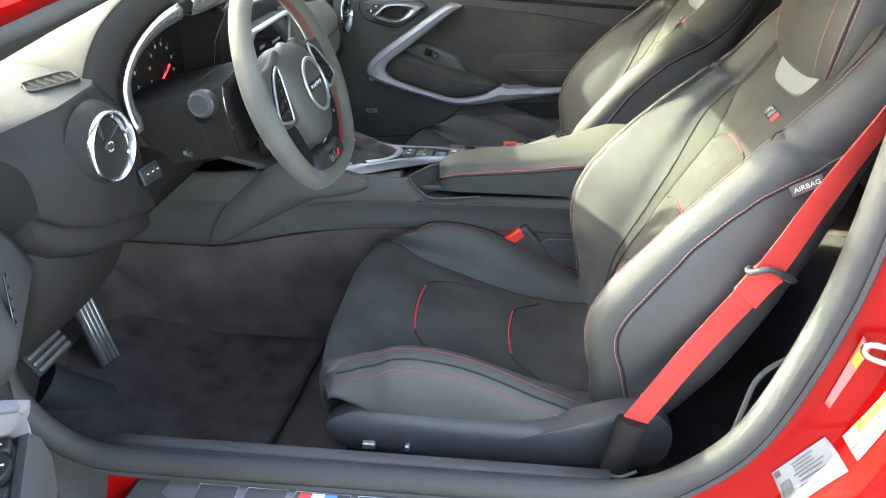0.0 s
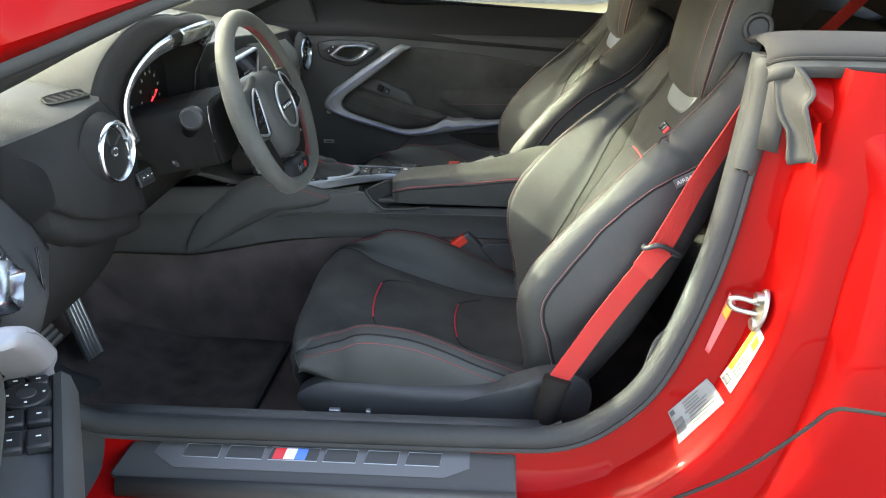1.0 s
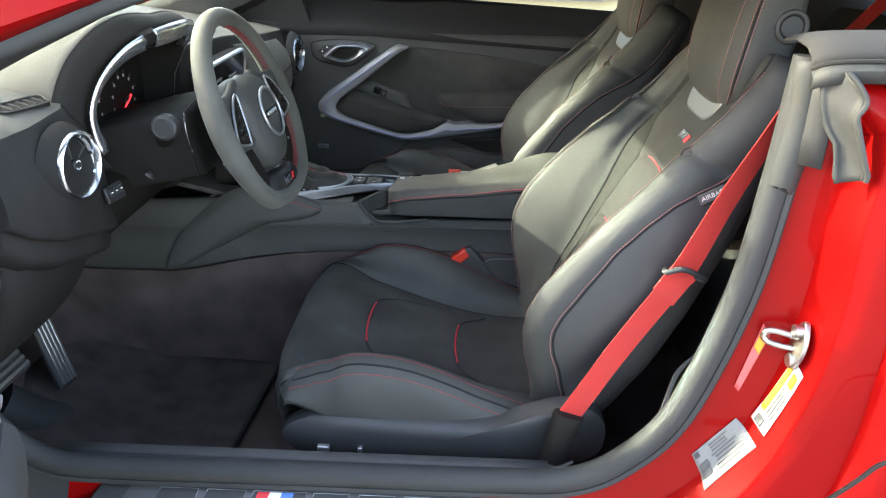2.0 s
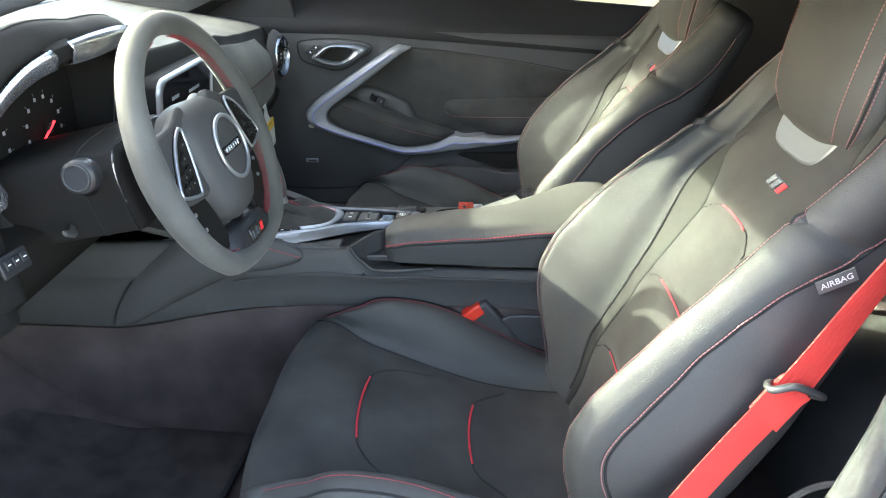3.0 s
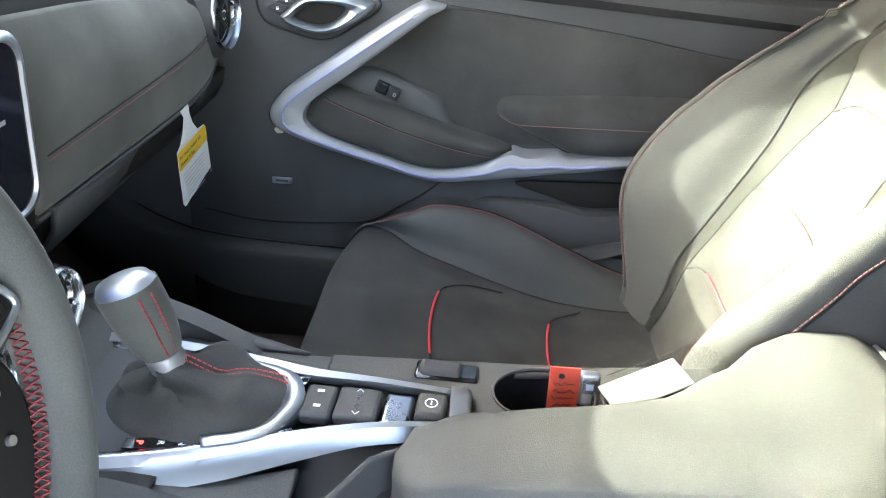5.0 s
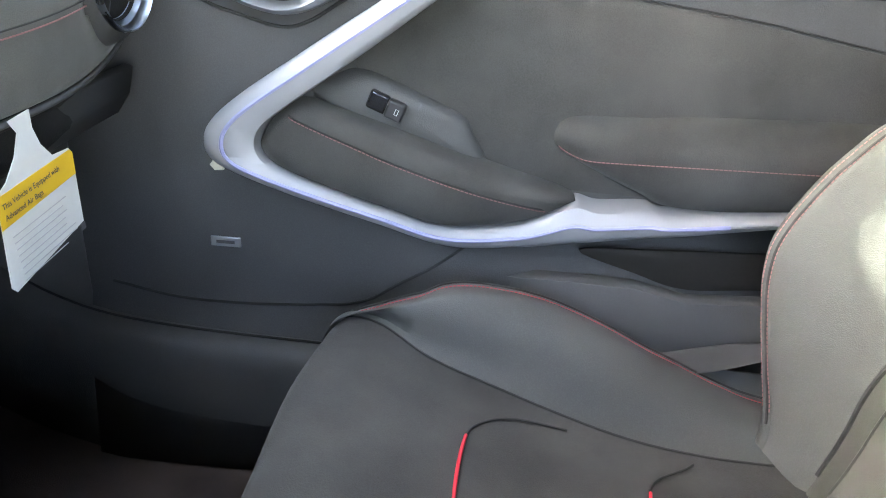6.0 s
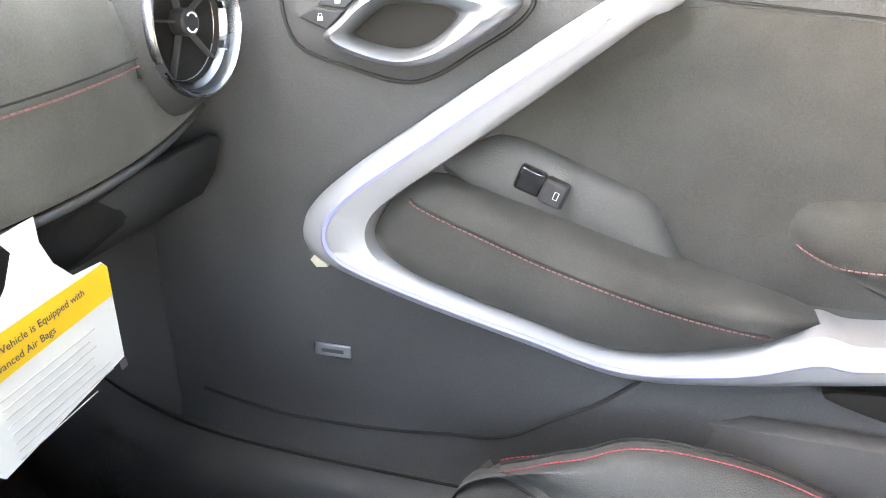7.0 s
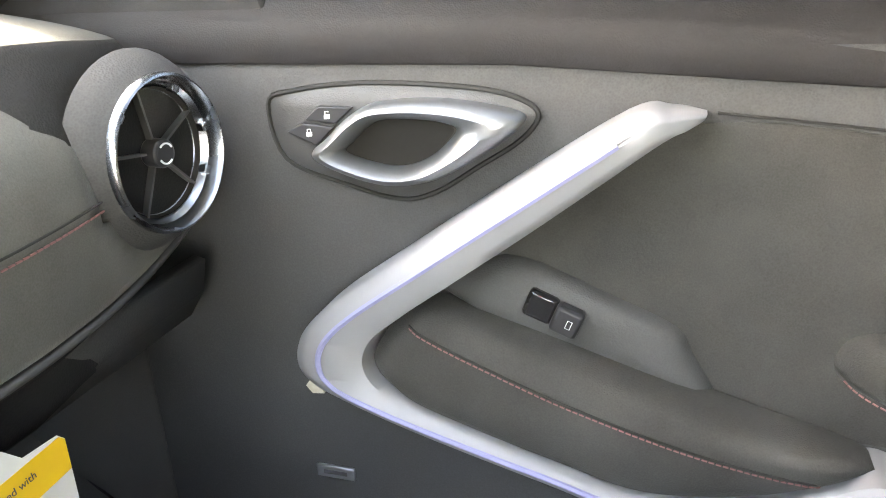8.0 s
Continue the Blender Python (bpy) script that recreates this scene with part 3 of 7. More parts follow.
# windscreen frame, roof
pil = thing("windscreen_frame", "red windscreen pillars with black seals and trim", "windscreen frame", kind="structure")
def pillar(side):
    def Y(y):
        return y if side < 0 else 2 * MID - y
    # bent inwards on the driver's hand only, to let sun reach the jamb
    bend = 0.070 if side < 0 else 0.0
    line = curve([(-1.12, 0.685, 0.86), (-0.86, 0.705, 0.945), (-0.60, 0.735, 1.045), (-0.42, 0.775 + bend * 0.5, 1.122), (-0.31, 0.825 + bend, 1.162), (-0.26, 0.88 + bend, 1.178)], 6)
    drop = [(-0.95, -0.11), (-0.65, -0.078), (-0.50, -0.050), (-0.375, -0.030), (-0.26, -0.018)] if side > 0 else [(-0.95, -0.050), (-0.65, -0.036), (-0.50, -0.022), (-0.375, -0.012), (-0.26, -0.010)]
    def at(p, dy, dz):
        return V(p.x, Y(p.y + dy), p.z + dz)
    def slim(x):
        """The pillar flattens towards the header, so that sunlight passes over it to the jamb."""
        return max(0.15, min(1.0, (-0.38 - x) / 0.22))
    bm = bmesh.new()
    loft(bm, [[at(p, 0.0, -0.005), at(p, -0.025, 0.02 * slim(p.x)), at(p, -0.02, 0.075 * k), at(p, 0.02, 0.11 * k), at(p, 0.06, 0.10 * k)] for p, k in [(p, slim(p.x)) for p in line]])
    part("outer_pillar", bm, RED, pil, "glossy red outer pillar", solid=0.004)
    bm = bmesh.new()
    tube(bm, [at(p, 0.008, -0.006) for p in line], 0.014, 10)
    part("pillar_seal", bm, RUBBER, pil, "dark rubber pillar seal")
    foot = [(-0.95, 0.085), (-0.75, 0.085), (-0.62, 0.021), (-0.50, 0.018), (-0.40, 0.0135), (-0.30, 0.0)] if side > 0 else [(-0.95, 0.0), (-0.62, 0.0)]
    bm = bmesh.new()
    loft(bm, [[at(p, 0.012, -0.008), at(p, 0.030, lerp_table(drop, p.x) * 0.75), at(p, 0.052, lerp_table(drop, p.x)), at(p, 0.080 + lerp_table(foot, p.x), lerp_table(drop, p.x) * 0.6), at(p, 0.088 + lerp_table(foot, p.x), 0.03 * (slim(p.x) if side < 0 else 1.0)), at(p, 0.07 + lerp_table(foot, p.x), 0.06 * (slim(p.x) if side < 0 else 1.0))] for p in line])
    part("inner_trim", bm, SHADE, pil, "dark inner pillar trim", solid=0.004)
pillar(-1)
pillar(1)
bm = bmesh.new()
hl = [V(-0.26, y, 1.197 + 0.004 * (1 - ((y - MID) / 0.62) ** 2)) + V(-0.10 * (1 - ((y - MID) / 0.62) ** 2), 0, 0) for y in [0.90 + 1.22 * i / 16 for i in range(17)]]
loft(bm, [[p + V(-0.05, 0, 0.03), p + V(-0.02, 0, -0.005), p + V(0.03, 0, -0.015), p + V(0.08, 0, 0.02), p + V(0.16, 0, 0.075), p + V(0.24, 0, 0.10)] for p in hl])
part("header", bm, SHADE, pil, "dark windscreen header", solid=0.01)
bm = bmesh.new()
loft(bm, [[V(-1.13, y, 0.945 + 0.015 * (1 - ((y - MID) / 0.8) ** 2)), V(-0.68, MID + (y - MID) * 0.93, 1.06 + 0.03 * (1 - ((y - MID) / 0.8) ** 2)), V(-0.30 - 0.09 * (1 - ((y - MID) / 0.8) ** 2), MID + (y - MID) * 0.82, 1.20 + 0.012 * (1 - ((y - MID) / 0.8) ** 2))] for y in [0.74 + 1.54 * i / 12 for i in range(13)]])
ws = part("windscreen", bm, GLASS, pil, "clear windscreen glass", solid=0.004)
ws.visible_shadow = False

roof = thing("soft_top", "closed black fabric convertible roof", "soft top", kind="structure")
bm = bmesh.new()
rows = []
for x, z, h in ((-0.16, 1.262, 0.60), (0.0, 1.285, 0.66), (0.3, 1.30, 0.69), (0.7, 1.28, 0.70), (1.05, 1.20, 0.68), (1.35, 1.07, 0.66), (1.6, 1.0, 0.64)):
    rows.append([V(x, MID + h * s, z - 0.105 * abs(s) ** 4) for s in [-1 + 2 * i / 12 for i in range(13)]])
loft(bm, rows)
part("roof_skin", bm, FABRIC, roof, solid=0.02)

# rear side on the passenger's hand, closed by trim and the folded fabric
bm = bmesh.new()
loft(bm, [[V(x, 2.20, 0.25), V(x, 2.21, 0.60), V(x, 2.20, 0.90), V(x, 2.235, 1.0), V(x, 2.225, 1.10), V(x, 2.19, 1.19), V(x, 2.13, 1.27)] for x in (0.50, 0.60, 0.8, 1.1, 1.4)])
tagged(part("quarter_trim", bm, SHADE, solid=0.015), "dark rear side trim and fabric behind the passenger door", "trim panel", kind="structure")
# firewall and the driver's kick wall
bm = bmesh.new()
loft(bm, [[V(-1.13, y, z) for z in (0.18, 0.5, 0.8, 0.97)] for y in (0.66, 1.1, 1.5, 1.9, 2.36)])
tagged(part("firewall", bm, SHADE, solid=0.02), "dark firewall ahead of the footwells", "firewall", kind="structure")
bm = bmesh.new()
loft(bm, [[V(x, 0.800, z) for z in (0.20, 0.45, 0.65, 0.93)] for x in (-1.13, -0.95, -0.80, -0.70)])
tagged(part("kick_wall_driver", bm, SHADE, solid=0.01), "dark footwell side wall by the driver's door", "trim panel", kind="structure")
# bonnet and front wings, seen only as bounce and reflection
bm = bmesh.new()
loft(bm, [[V(x, 0.62, 0.60), V(x, 0.60, z - 0.06), V(x, 0.72, z), V(x, 1.51, z + 0.03), V(x, 2.30, z), V(x, 2.42, z - 0.06), V(x, 2.40, 0.60)] for x, z in ((-1.15, 0.90), (-1.5, 0.88), (-2.0, 0.82), (-2.4, 0.74))])
part("bonnet", bm, RED, body, "red bonnet", solid=0.01)
bm = bmesh.new()
loft(bm, [[V(x, 2.30, 0.18), V(x, 2.36, 0.40), V(x, 2.37, 0.70), V(x, 2.32, 0.93)] for x in (-1.2, -0.9, -0.64)])
part("front_wing", bm, RED, body, "red front wing", solid=0.01)

# ---- seats ----
RECLINE = 25.2

def car_seat(yc, back_y, side, label):
    """A sports seat; side is +1 where its outer side faces the passenger's door."""
    seat = thing("sports_seat", label, "car seat", "front seats")
    slide = -0.014 if side > 0 else 0.0
    # cushion: stations from the front underside over the nose to the back
    nose = [(-0.245, 0.405), (-0.288, 0.425), (-0.311, 0.462), (-0.308, 0.500), (-0.286, 0.518), (-0.240, 0.519), (-0.200, 0.507), (-0.165, 0.497), (-0.10, 0.480), (-0.03, 0.462), (0.03, 0.450), (0.09, 0.445), (0.14, 0.445), (0.19, 0.447)]
    bolst = [(0, 0.0), (1, 0.0), (2, 0.0), (3, 0.0), (4, 0.003), (4.5, 0.008), (5, 0.018), (6, 0.043), (7, 0.066), (8, 0.084), (9, 0.081), (10, 0.064), (11, 0.042), (12, 0.022), (13, 0.008)]
    half = [(0, 0.225), (1, 0.240), (2, 0.250), (3, 0.254), (4, 0.257), (5, 0.259), (6, 0.261), (7, 0.262), (8, 0.263), (9, 0.262), (10, 0.260), (11, 0.257), (12, 0.253), (13, 0.25)]
    seam = [(0, 0.20), (1, 0.215), (2, 0.226), (3, 0.229), (4, 0.225), (5, 0.210), (6, 0.188), (7, 0.180), (8, 0.166), (9, 0.154), (10, 0.146), (11, 0.140), (12, 0.136), (13, 0.134)]
    line = curve([(x, 0, z) for x, z in nose], 5)
    def section(i):
        u = i / 5
        p = line[i]
        bz, hw, b = (sum(lerp_table(q, u + d) for d in (-0.6, -0.3, 0.0, 0.3, 0.6)) / 5 for q in (bolst, half, seam))
        ridge = hw - 0.048
        if u > 3.2:
            k, kk = (f * f * (3 - 2 * f) for f in (min((u - 3.2) / 2.6, 1.0), min(max((u - 3.3) / 2.4, 0.0), 1.0)))
            prof = [(0, p.z + 0.004), (0.5 * b, p.z + 0.003), (b, p.z - 0.002), (b + (ridge - b) * 0.5, p.z + bz * 0.62 + 0.004), (ridge, p.z + bz), (hw - 0.014, p.z + bz - 0.010), (hw, p.z + bz - 0.030 * k - 0.012), (hw + 0.004, p.z + bz * 0.5 - 0.040 * k - 0.016), (hw - 0.004, p.z - 0.03 + (0.505 - p.z) * kk), (hw - 0.02, p.z - 0.04 + (0.495 - p.z) * kk)]
        else:
            prof = [(0, p.z), (0.5 * b, p.z), (b, p.z), (b + (ridge - b) * 0.5, p.z), (ridge, p.z), (hw - 0.014, p.z), (hw, p.z), (hw + 0.002, p.z), (hw, p.z), (hw - 0.01, p.z)]
            prof = [(w, z) for w, z in prof]
        xs = [p.x + 0.030 * (w / hw) ** 4 * max(0.0, min(1.0, (7.0 - u) / 3.5)) for w, z in prof]
        return curve([(x, w, z) for x, (w, z) in zip(xs, prof)], 4)
    n = len(line)
    secs = [section(i) for i in range(n)]
    def at(i, j, s):
        q = secs[i][j]
        return V(q.x + slide, yc + s * q.y, q.z)
    bm = bmesh.new()
    loft(bm, [[at(i, j, -1) for j in range(8, 0, -1)] + [at(i, j, 1) for j in range(0, 9)] for i in range(n)])
    part("cushion_centre", bm, SUEDE, seat, "black suede cushion centre")
    for s in (-1, 1):
        bm = bmesh.new()
        loft(bm, [[at(i, j, s) for j in range(8, 37)] for i in range(n)])
        part("cushion_bolster", bm, LEATHER, seat, "black leather side bolster")
        bm = bmesh.new()
        tube(bm, [at(i, 8, s) + V(0, 0, 0.0002) for i in range(18, n)], 0.0015, 6)
        part("cushion_seam", bm, SEAM, seat)
        bm = bmesh.new()
        up = [at(i, 17, s) + V(0, 0, 0.0015) for i in range(21, n)]
        dn = [at(i, 21, s) + V(0, s * 0.001, 0.0015) for i in range(20, n)]
        stitches(bm, up, 0.0042, 0.0031, 0.0005)
        part("bolster_stitching", bm, THREAD, seat, "red stitching")
        bm = bmesh.new()
        stitches(bm, dn, 0.0042, 0.0031, 0.0005)
        part("bolster_stitching", bm, THREAD, seat, "red double stitching")
        bm = bmesh.new()
        tube(bm, [at(i, 19, s) + V(0, 0, 0.0004) for i in range(21, n)], 0.0018, 6)
        part("bolster_seam", bm, SEAM, seat)
    # insert arcs with red piping in the middle
    def on_top(x, w):
        i = min(range(15, n), key=lambda k: abs(line[k].x - x))
        j = min(range(0, 9), key=lambda k: abs(secs[i][k].y - abs(w)))
        return V(x + slide, yc + w, secs[i][j].z + 0.0015)
    for x0, wide, back in ((-0.168, 0.135, 0.10), (0.000, 0.125, 0.055)):
        x0 = x0 + (0.026 if side > 0 else 0.005)
        arc = curve([on_top(x0 + back, -wide - 0.002), on_top(x0 + 0.045, -wide * 0.93), on_top(x0 + 0.010, -wide * 0.70), on_top(x0, -wide * 0.45), on_top(x0 - 0.004, 0), on_top(x0, wide * 0.45), on_top(x0 + 0.010, wide * 0.70), on_top(x0 + 0.045, wide * 0.93), on_top(x0 + back, wide + 0.002)], 8)
        bm = bmesh.new()
        tube(bm, arc, 0.0013, 6)
        part("insert_seam", bm, SEAM, seat)
        bm = bmesh.new()
        tube(bm, [p + V(0, 0, 0.001) for p in arc[21:44]], 0.0017, 6)
        part("insert_piping", bm, PIPING, seat, "bright red piping")
    # base
    for s in (-1, 1):
        bm = bmesh.new()
        outer = curve([(-0.265, 0, 0.452), (-0.20, 0, 0.474), (-0.05, 0, 0.474), (0.08, 0, 0.476), (0.17, 0, 0.505), (0.225, 0, 0.50), (0.25, 0, 0.46), (0.22, 0, 0.40), (0.05, 0, 0.385), (-0.12, 0, 0.385), (-0.24, 0, 0.395), (-0.275, 0, 0.425)], 4, True)
        pillow(bm, [V(p.x, yc + s * 0.262, p.z) for p in outer], (0, s, 0), 0.020, 5, 0.03)
        part("side_shield", bm, PLASTIC, seat, "black plastic seat side shield")
    for dx, w in ((-0.205, 0.020), (-0.145, 0.008)):
        bm = bmesh.new()
        box(bm, pose(dx, yc + side * 0.284, 0.425, 0, 0, 0), (w, 0.010, 0.010))
        part("switch", bm, SATIN, seat, "grey seat switch", bevel=0.002)
    for s in (-1, 1):
        bm = bmesh.new()
        box(bm, pose(-0.02, yc + s * 0.17, 0.31), (0.50, 0.045, 0.16))
        part("rail", bm, SHADE, seat, bevel=0.005)

    # backrest
    A, N = V(math.sin(radians(RECLINE)), 0, math.cos(radians(RECLINE))), V(-math.cos(radians(RECLINE)), 0, math.sin(radians(RECLINE)))
    root = V(0.168, back_y, 0.440)
    hw_t = [(0, 0.195), (0.08, 0.224), (0.18, 0.245), (0.28, 0.248), (0.38, 0.238), (0.46, 0.220), (0.49, 0.213), (0.51, 0.204), (0.58, 0.203), (0.64, 0.192)]
    p_t = [(0, 0.035), (0.05, 0.060), (0.09, 0.092), (0.13, 0.121), (0.17, 0.138), (0.22, 0.139), (0.28, 0.128), (0.34, 0.111), (0.40, 0.090), (0.45, 0.070), (0.485, 0.058), (0.515, 0.042), (0.58, 0.026), (0.64, 0.010)]
    seam_t = [(0, 0.126), (0.05, 0.134), (0.15, 0.144), (0.28, 0.146), (0.34, 0.153), (0.38, 0.166), (0.42, 0.180), (0.45, 0.184), (0.485, 0.170), (0.52, 0.150), (0.58, 0.130), (0.64, 0.120)]
    ins_t = [(0, 0.106), (0.05, 0.112), (0.14, 0.117), (0.25, 0.113), (0.32, 0.104), (0.38, 0.090), (0.405, 0.086), (0.44, 0.115), (0.465, 0.145), (0.485, 0.158), (0.52, 0.140), (0.58, 0.120), (0.64, 0.110)]
    side_t = [(0, -0.03), (0.06, 0.01), (0.098, 0.040), (0.147, 0.083), (0.17, 0.096), (0.20, 0.098), (0.253, 0.092), (0.321, 0.082), (0.375, 0.064), (0.417, 0.044), (0.454, 0.018), (0.483, -0.008), (0.52, -0.030), (0.56, -0.042), (0.64, -0.048)]
    ARCS = ((0.152, 0.116, 0.032), (0.292, 0.108, 0.022), (0.430, 0.085, 0.026))
    def eased(table, s, reach=0.03):
        """The table's value, averaged over a short stretch so that no kink shows."""
        return sum(lerp_table(table, s + reach * d / 3) for d in (-3, -2, -1, 0, 1, 2, 3)) / 7
    COUNTS = (9, 5, 13, 9, 17)
    PUFF = (0.0045, 0.0020, 0.0065, 0.0040, 0.0030)
    MARKS = [sum(COUNTS[:k]) for k in range(6)]
    def ring_at(s, shrink=1.0):
        """Half a level of the backrest as (w, p) points, with the seams on fixed columns and padding between them."""
        hw, P, b = eased(hw_t, s, 0.02), eased(p_t, s, 0.02), eased(seam_t, s, 0.02)
        g = hw - b
        fill = eased(((0, 0.0), (0.05, 0.004), (0.12, 0.020), (0.40, 0.020), (0.48, 0.003), (0.52, 0.0), (0.64, 0.0)), s, 0.02)
        low = 0.006 + fill
        ctrl = [(0, fill), (0.5 * b, 0.001 + fill), (b, low), (b + 0.33 * g, low + 0.42 * (P - low)), (b + 0.66 * g, low + 0.86 * (P - low)), (hw - 0.024, P + 0.002), (hw - 0.008, P - 0.006), (hw + 0.002, P - 0.032), (hw, P * 0.4 - 0.040), (hw - 0.010, -0.052), (hw - 0.045, -0.080), (hw * 0.5, -0.092), (0, -0.094)]
        line = curve([(w, p, 0) for w, p in ctrl], 8)
        def across(k0, k1, axis, value, fallback):
            for k in range(k0, k1):
                u, v = line[k][axis], line[k + 1][axis]
                if (u - value) * (v - value) <= 0 and u != v:
                    return k + (value - u) / (v - u)
            return fallback
        u1 = across(0, 24, 0, min(eased(ins_t, s, 0.012), b - 0.010), 12.0)
        u2 = across(0, 30, 0, b, 16.0)
        u4 = across(50, 80, 1, eased(side_t, s, 0.012), 66.0)
        stops = [0.0, u1, u2, 38.5, max(u4, 48.0), 96.0]
        out = []
        for seg in range(5):
            for i in range(COUNTS[seg] + (seg == 4)):
                f = i / COUNTS[seg]
                if seg == 0:
                    f = i / COUNTS[0]
                u = stops[seg] + (stops[seg + 1] - stops[seg]) * f
                k = min(int(u), 95)
                q = line[k].lerp(line[k + 1], u - k)
                t = line[min(k + 2, 96)] - line[max(k - 1, 0)]
                nrm = V(-t.y, t.x, 0).normalized()
                x = f if seg == 0 else 2 * f - 1
                h = PUFF[seg] * (1 - abs(x) ** (6 if seg == 0 else 4))
                if seg == 0:
                    for lv, wide, drop in ARCS:
                        h -= 0.0040 * math.exp(-((s - lv + drop * (q.x / wide) ** 4) / 0.006) ** 2) * (q.x < wide + 0.01)
                if seg in (2, 3):
                    h -= 0.0075 * math.exp(-((s - 0.497 - 0.10 * (q.x - 0.2)) / 0.007) ** 2)
                q = q + nrm * h
                out.append(V(q.x * shrink, (q.y + 0.05) * shrink - 0.05, 0))
        return out, s
    LEVELS = 112
    levels = [0.64 * i / (LEVELS - 1) for i in range(LEVELS)]
    rings = [ring_at(s) for s in levels] + [(ring_at(0.64, k)[0], s) for k, s in ((0.95, 0.654), (0.84, 0.664), (0.62, 0.670), (0.25, 0.672))]
    def bat(i, j, s):
        q, lv = rings[i][0][j], rings[i][1]
        p = root + A * lv + N * q.y + V(0, s * q.x, 0)
        return p + N * (0.0016 * noise.noise(p * 14) + 0.0008 * noise.noise(p * 45)) if j < MARKS[4] else p
    def lev(s):
        return min(range(LEVELS), key=lambda i: abs(levels[i] - s))
    m = len(rings)
    c1, c2, c3, c4, c5 = MARKS[1:]
    cut = lev(0.60)
    for name, i0, i1, mat, lab in (("backrest_centre", 0, cut + 1, SUEDE, "black suede backrest centre"), ("backrest_top", cut, m, LEATHER, "black leather backrest top")):
        bm = bmesh.new()
        loft(bm, [[bat(i, j, -1) for j in range(c1, 0, -1)] + [bat(i, j, 1) for j in range(0, c1 + 1)] for i in range(i0, i1)])
        part(name, bm, mat, seat, lab)
    for s in (-1, 1):
        for name, j0, j1, mat, lab in (("backrest_strip", c1, c2, STRIP_SUEDE, "black suede strip"), ("backrest_bolster", c2, c4, LEATHER, "black leather backrest bolster"), ("back_shell", c4, c5, VINYL, "black vinyl back shell")):
            bm = bmesh.new()
            loft(bm, [[bat(i, j, s) for j in range(j0, j1 + 1)] for i in range(m)])
            part(name, bm, mat, seat, lab)
        bm = bmesh.new()
        tube(bm, [bat(i, c2, s) + N * 0.0006 for i in range(4, LEVELS - 2)], 0.0026, 6)
        part("backrest_seam", bm, SEAM, seat)
        bm = bmesh.new()
        tube(bm, [bat(i, c1, s) + N * 0.0002 for i in range(4, lev(0.47))], 0.0017, 5)
        part("insert_seam", bm, SEAM, seat)
        # a seam along the crest with a row of thread on either hand, and one row from the step to the top
        for j, other, mat in ((c3, c3 - 1, DULL_THREAD), (c3, c3 + 1, PALE_THREAD)):
            bm = bmesh.new()
            rowp = []
            for i in range(6, m - 4):
                p, q = bat(i, j, s), bat(i, other, s)
                rowp.append(p + (q - p).normalized() * 0.0042 + N * 0.0012 + V(0, s * 0.0008, 0))
            stitches(bm, rowp, 0.0046, 0.0034, 0.0005)
            part("ridge_stitching", bm, mat, seat, "fine ridge stitching")
        bm = bmesh.new()
        tube(bm, [bat(i, c3, s) + N * 0.0002 for i in range(4, m - 4)], 0.0015, 5)
        part("ridge_seam", bm, SEAM, seat)
        bm = bmesh.new()
        stitches(bm, [bat(i, c4, s).lerp(bat(i, c4 - 1, s), 0.35) + V(0, s * 0.0018, 0) for i in range(10, LEVELS - 3)], 0.0054, 0.0042, 0.0008)
        part("side_stitching", bm, PALE_THREAD, seat, "pinkish side stitching")
        bm = bmesh.new()
        tube(bm, [bat(i, c4, s) for i in range(8, LEVELS - 2)], 0.0018, 5)
        part("side_seam", bm, SEAM, seat)
    # arcs across the insert, piped in red along their middles
    for lv, wide, drop in ARCS:
        bm_a, bm_b = bmesh.new(), bmesh.new()
        pts = []
        for k in range(41):
            w = wide * (-1 + k / 20)
            i = lev(lv - drop * (w / wide) ** 4)
            j = min(range(0, c1 + 1), key=lambda q: abs(rings[i][0][q].x - abs(w)))
            depth = rings[i][0][j].y
            pts.append(root + A * (lv - drop * (w / wide) ** 4) + V(0, w, 0) + N * (depth + 0.0012))
        tube(bm_a, pts, 0.0011, 5)
        part("insert_seam", bm_a, SEAM, seat)
        tube(bm_b, [p + N * 0.0008 for p in pts[10:31]], 0.0013, 6)
        part("insert_piping", bm_b, PIPING, seat, "bright red piping")
    # badge on the backrest: a slanted pair of bars in metal and one in red
    M = axes(root + A * 0.494 + N * 0.0062 + V(0, -0.022 if side < 0 else 0.006, 0), (0, -1, -0.05), A)
    for x, w, mat in ((-0.017, 0.011, DARK_CHROME), (-0.002, 0.011, DARK_CHROME), (0.014, 0.012, RED_INK)):
        bm = bmesh.new()
        slab(bm, [M @ V(x - w / 2 - 0.004, -0.0075, 0), M @ V(x + w / 2 - 0.004, -0.0075, 0), M @ V(x + w / 2 + 0.004, 0.0075, 0), M @ V(x - w / 2 + 0.004, 0.0075, 0)], N, 0.002)
        part("badge_bar", bm, mat, seat, bevel=0.0008)
    bm = bmesh.new()
    slab(bm, [M @ V(-0.027, -0.0090, -0.0005), M @ V(0.017, -0.0090, -0.0005), M @ V(0.025, 0.0090, -0.0005), M @ V(-0.019, 0.0090, -0.0005)], N, 0.0012)
    part("badge_back", bm, GLOSS, seat)
    # headrest on its chrome guide
    H = root + A * 0.565 + N * -0.005
    lean = radians(9.0)
    HA, HN, HB = V(math.sin(lean), 0, math.cos(lean)), V(-math.cos(lean), 0, math.sin(lean)), H + V(0.018, 0, 0.0)
    M = axes(H, (0, 1, 0), A)
    bm = bmesh.new()
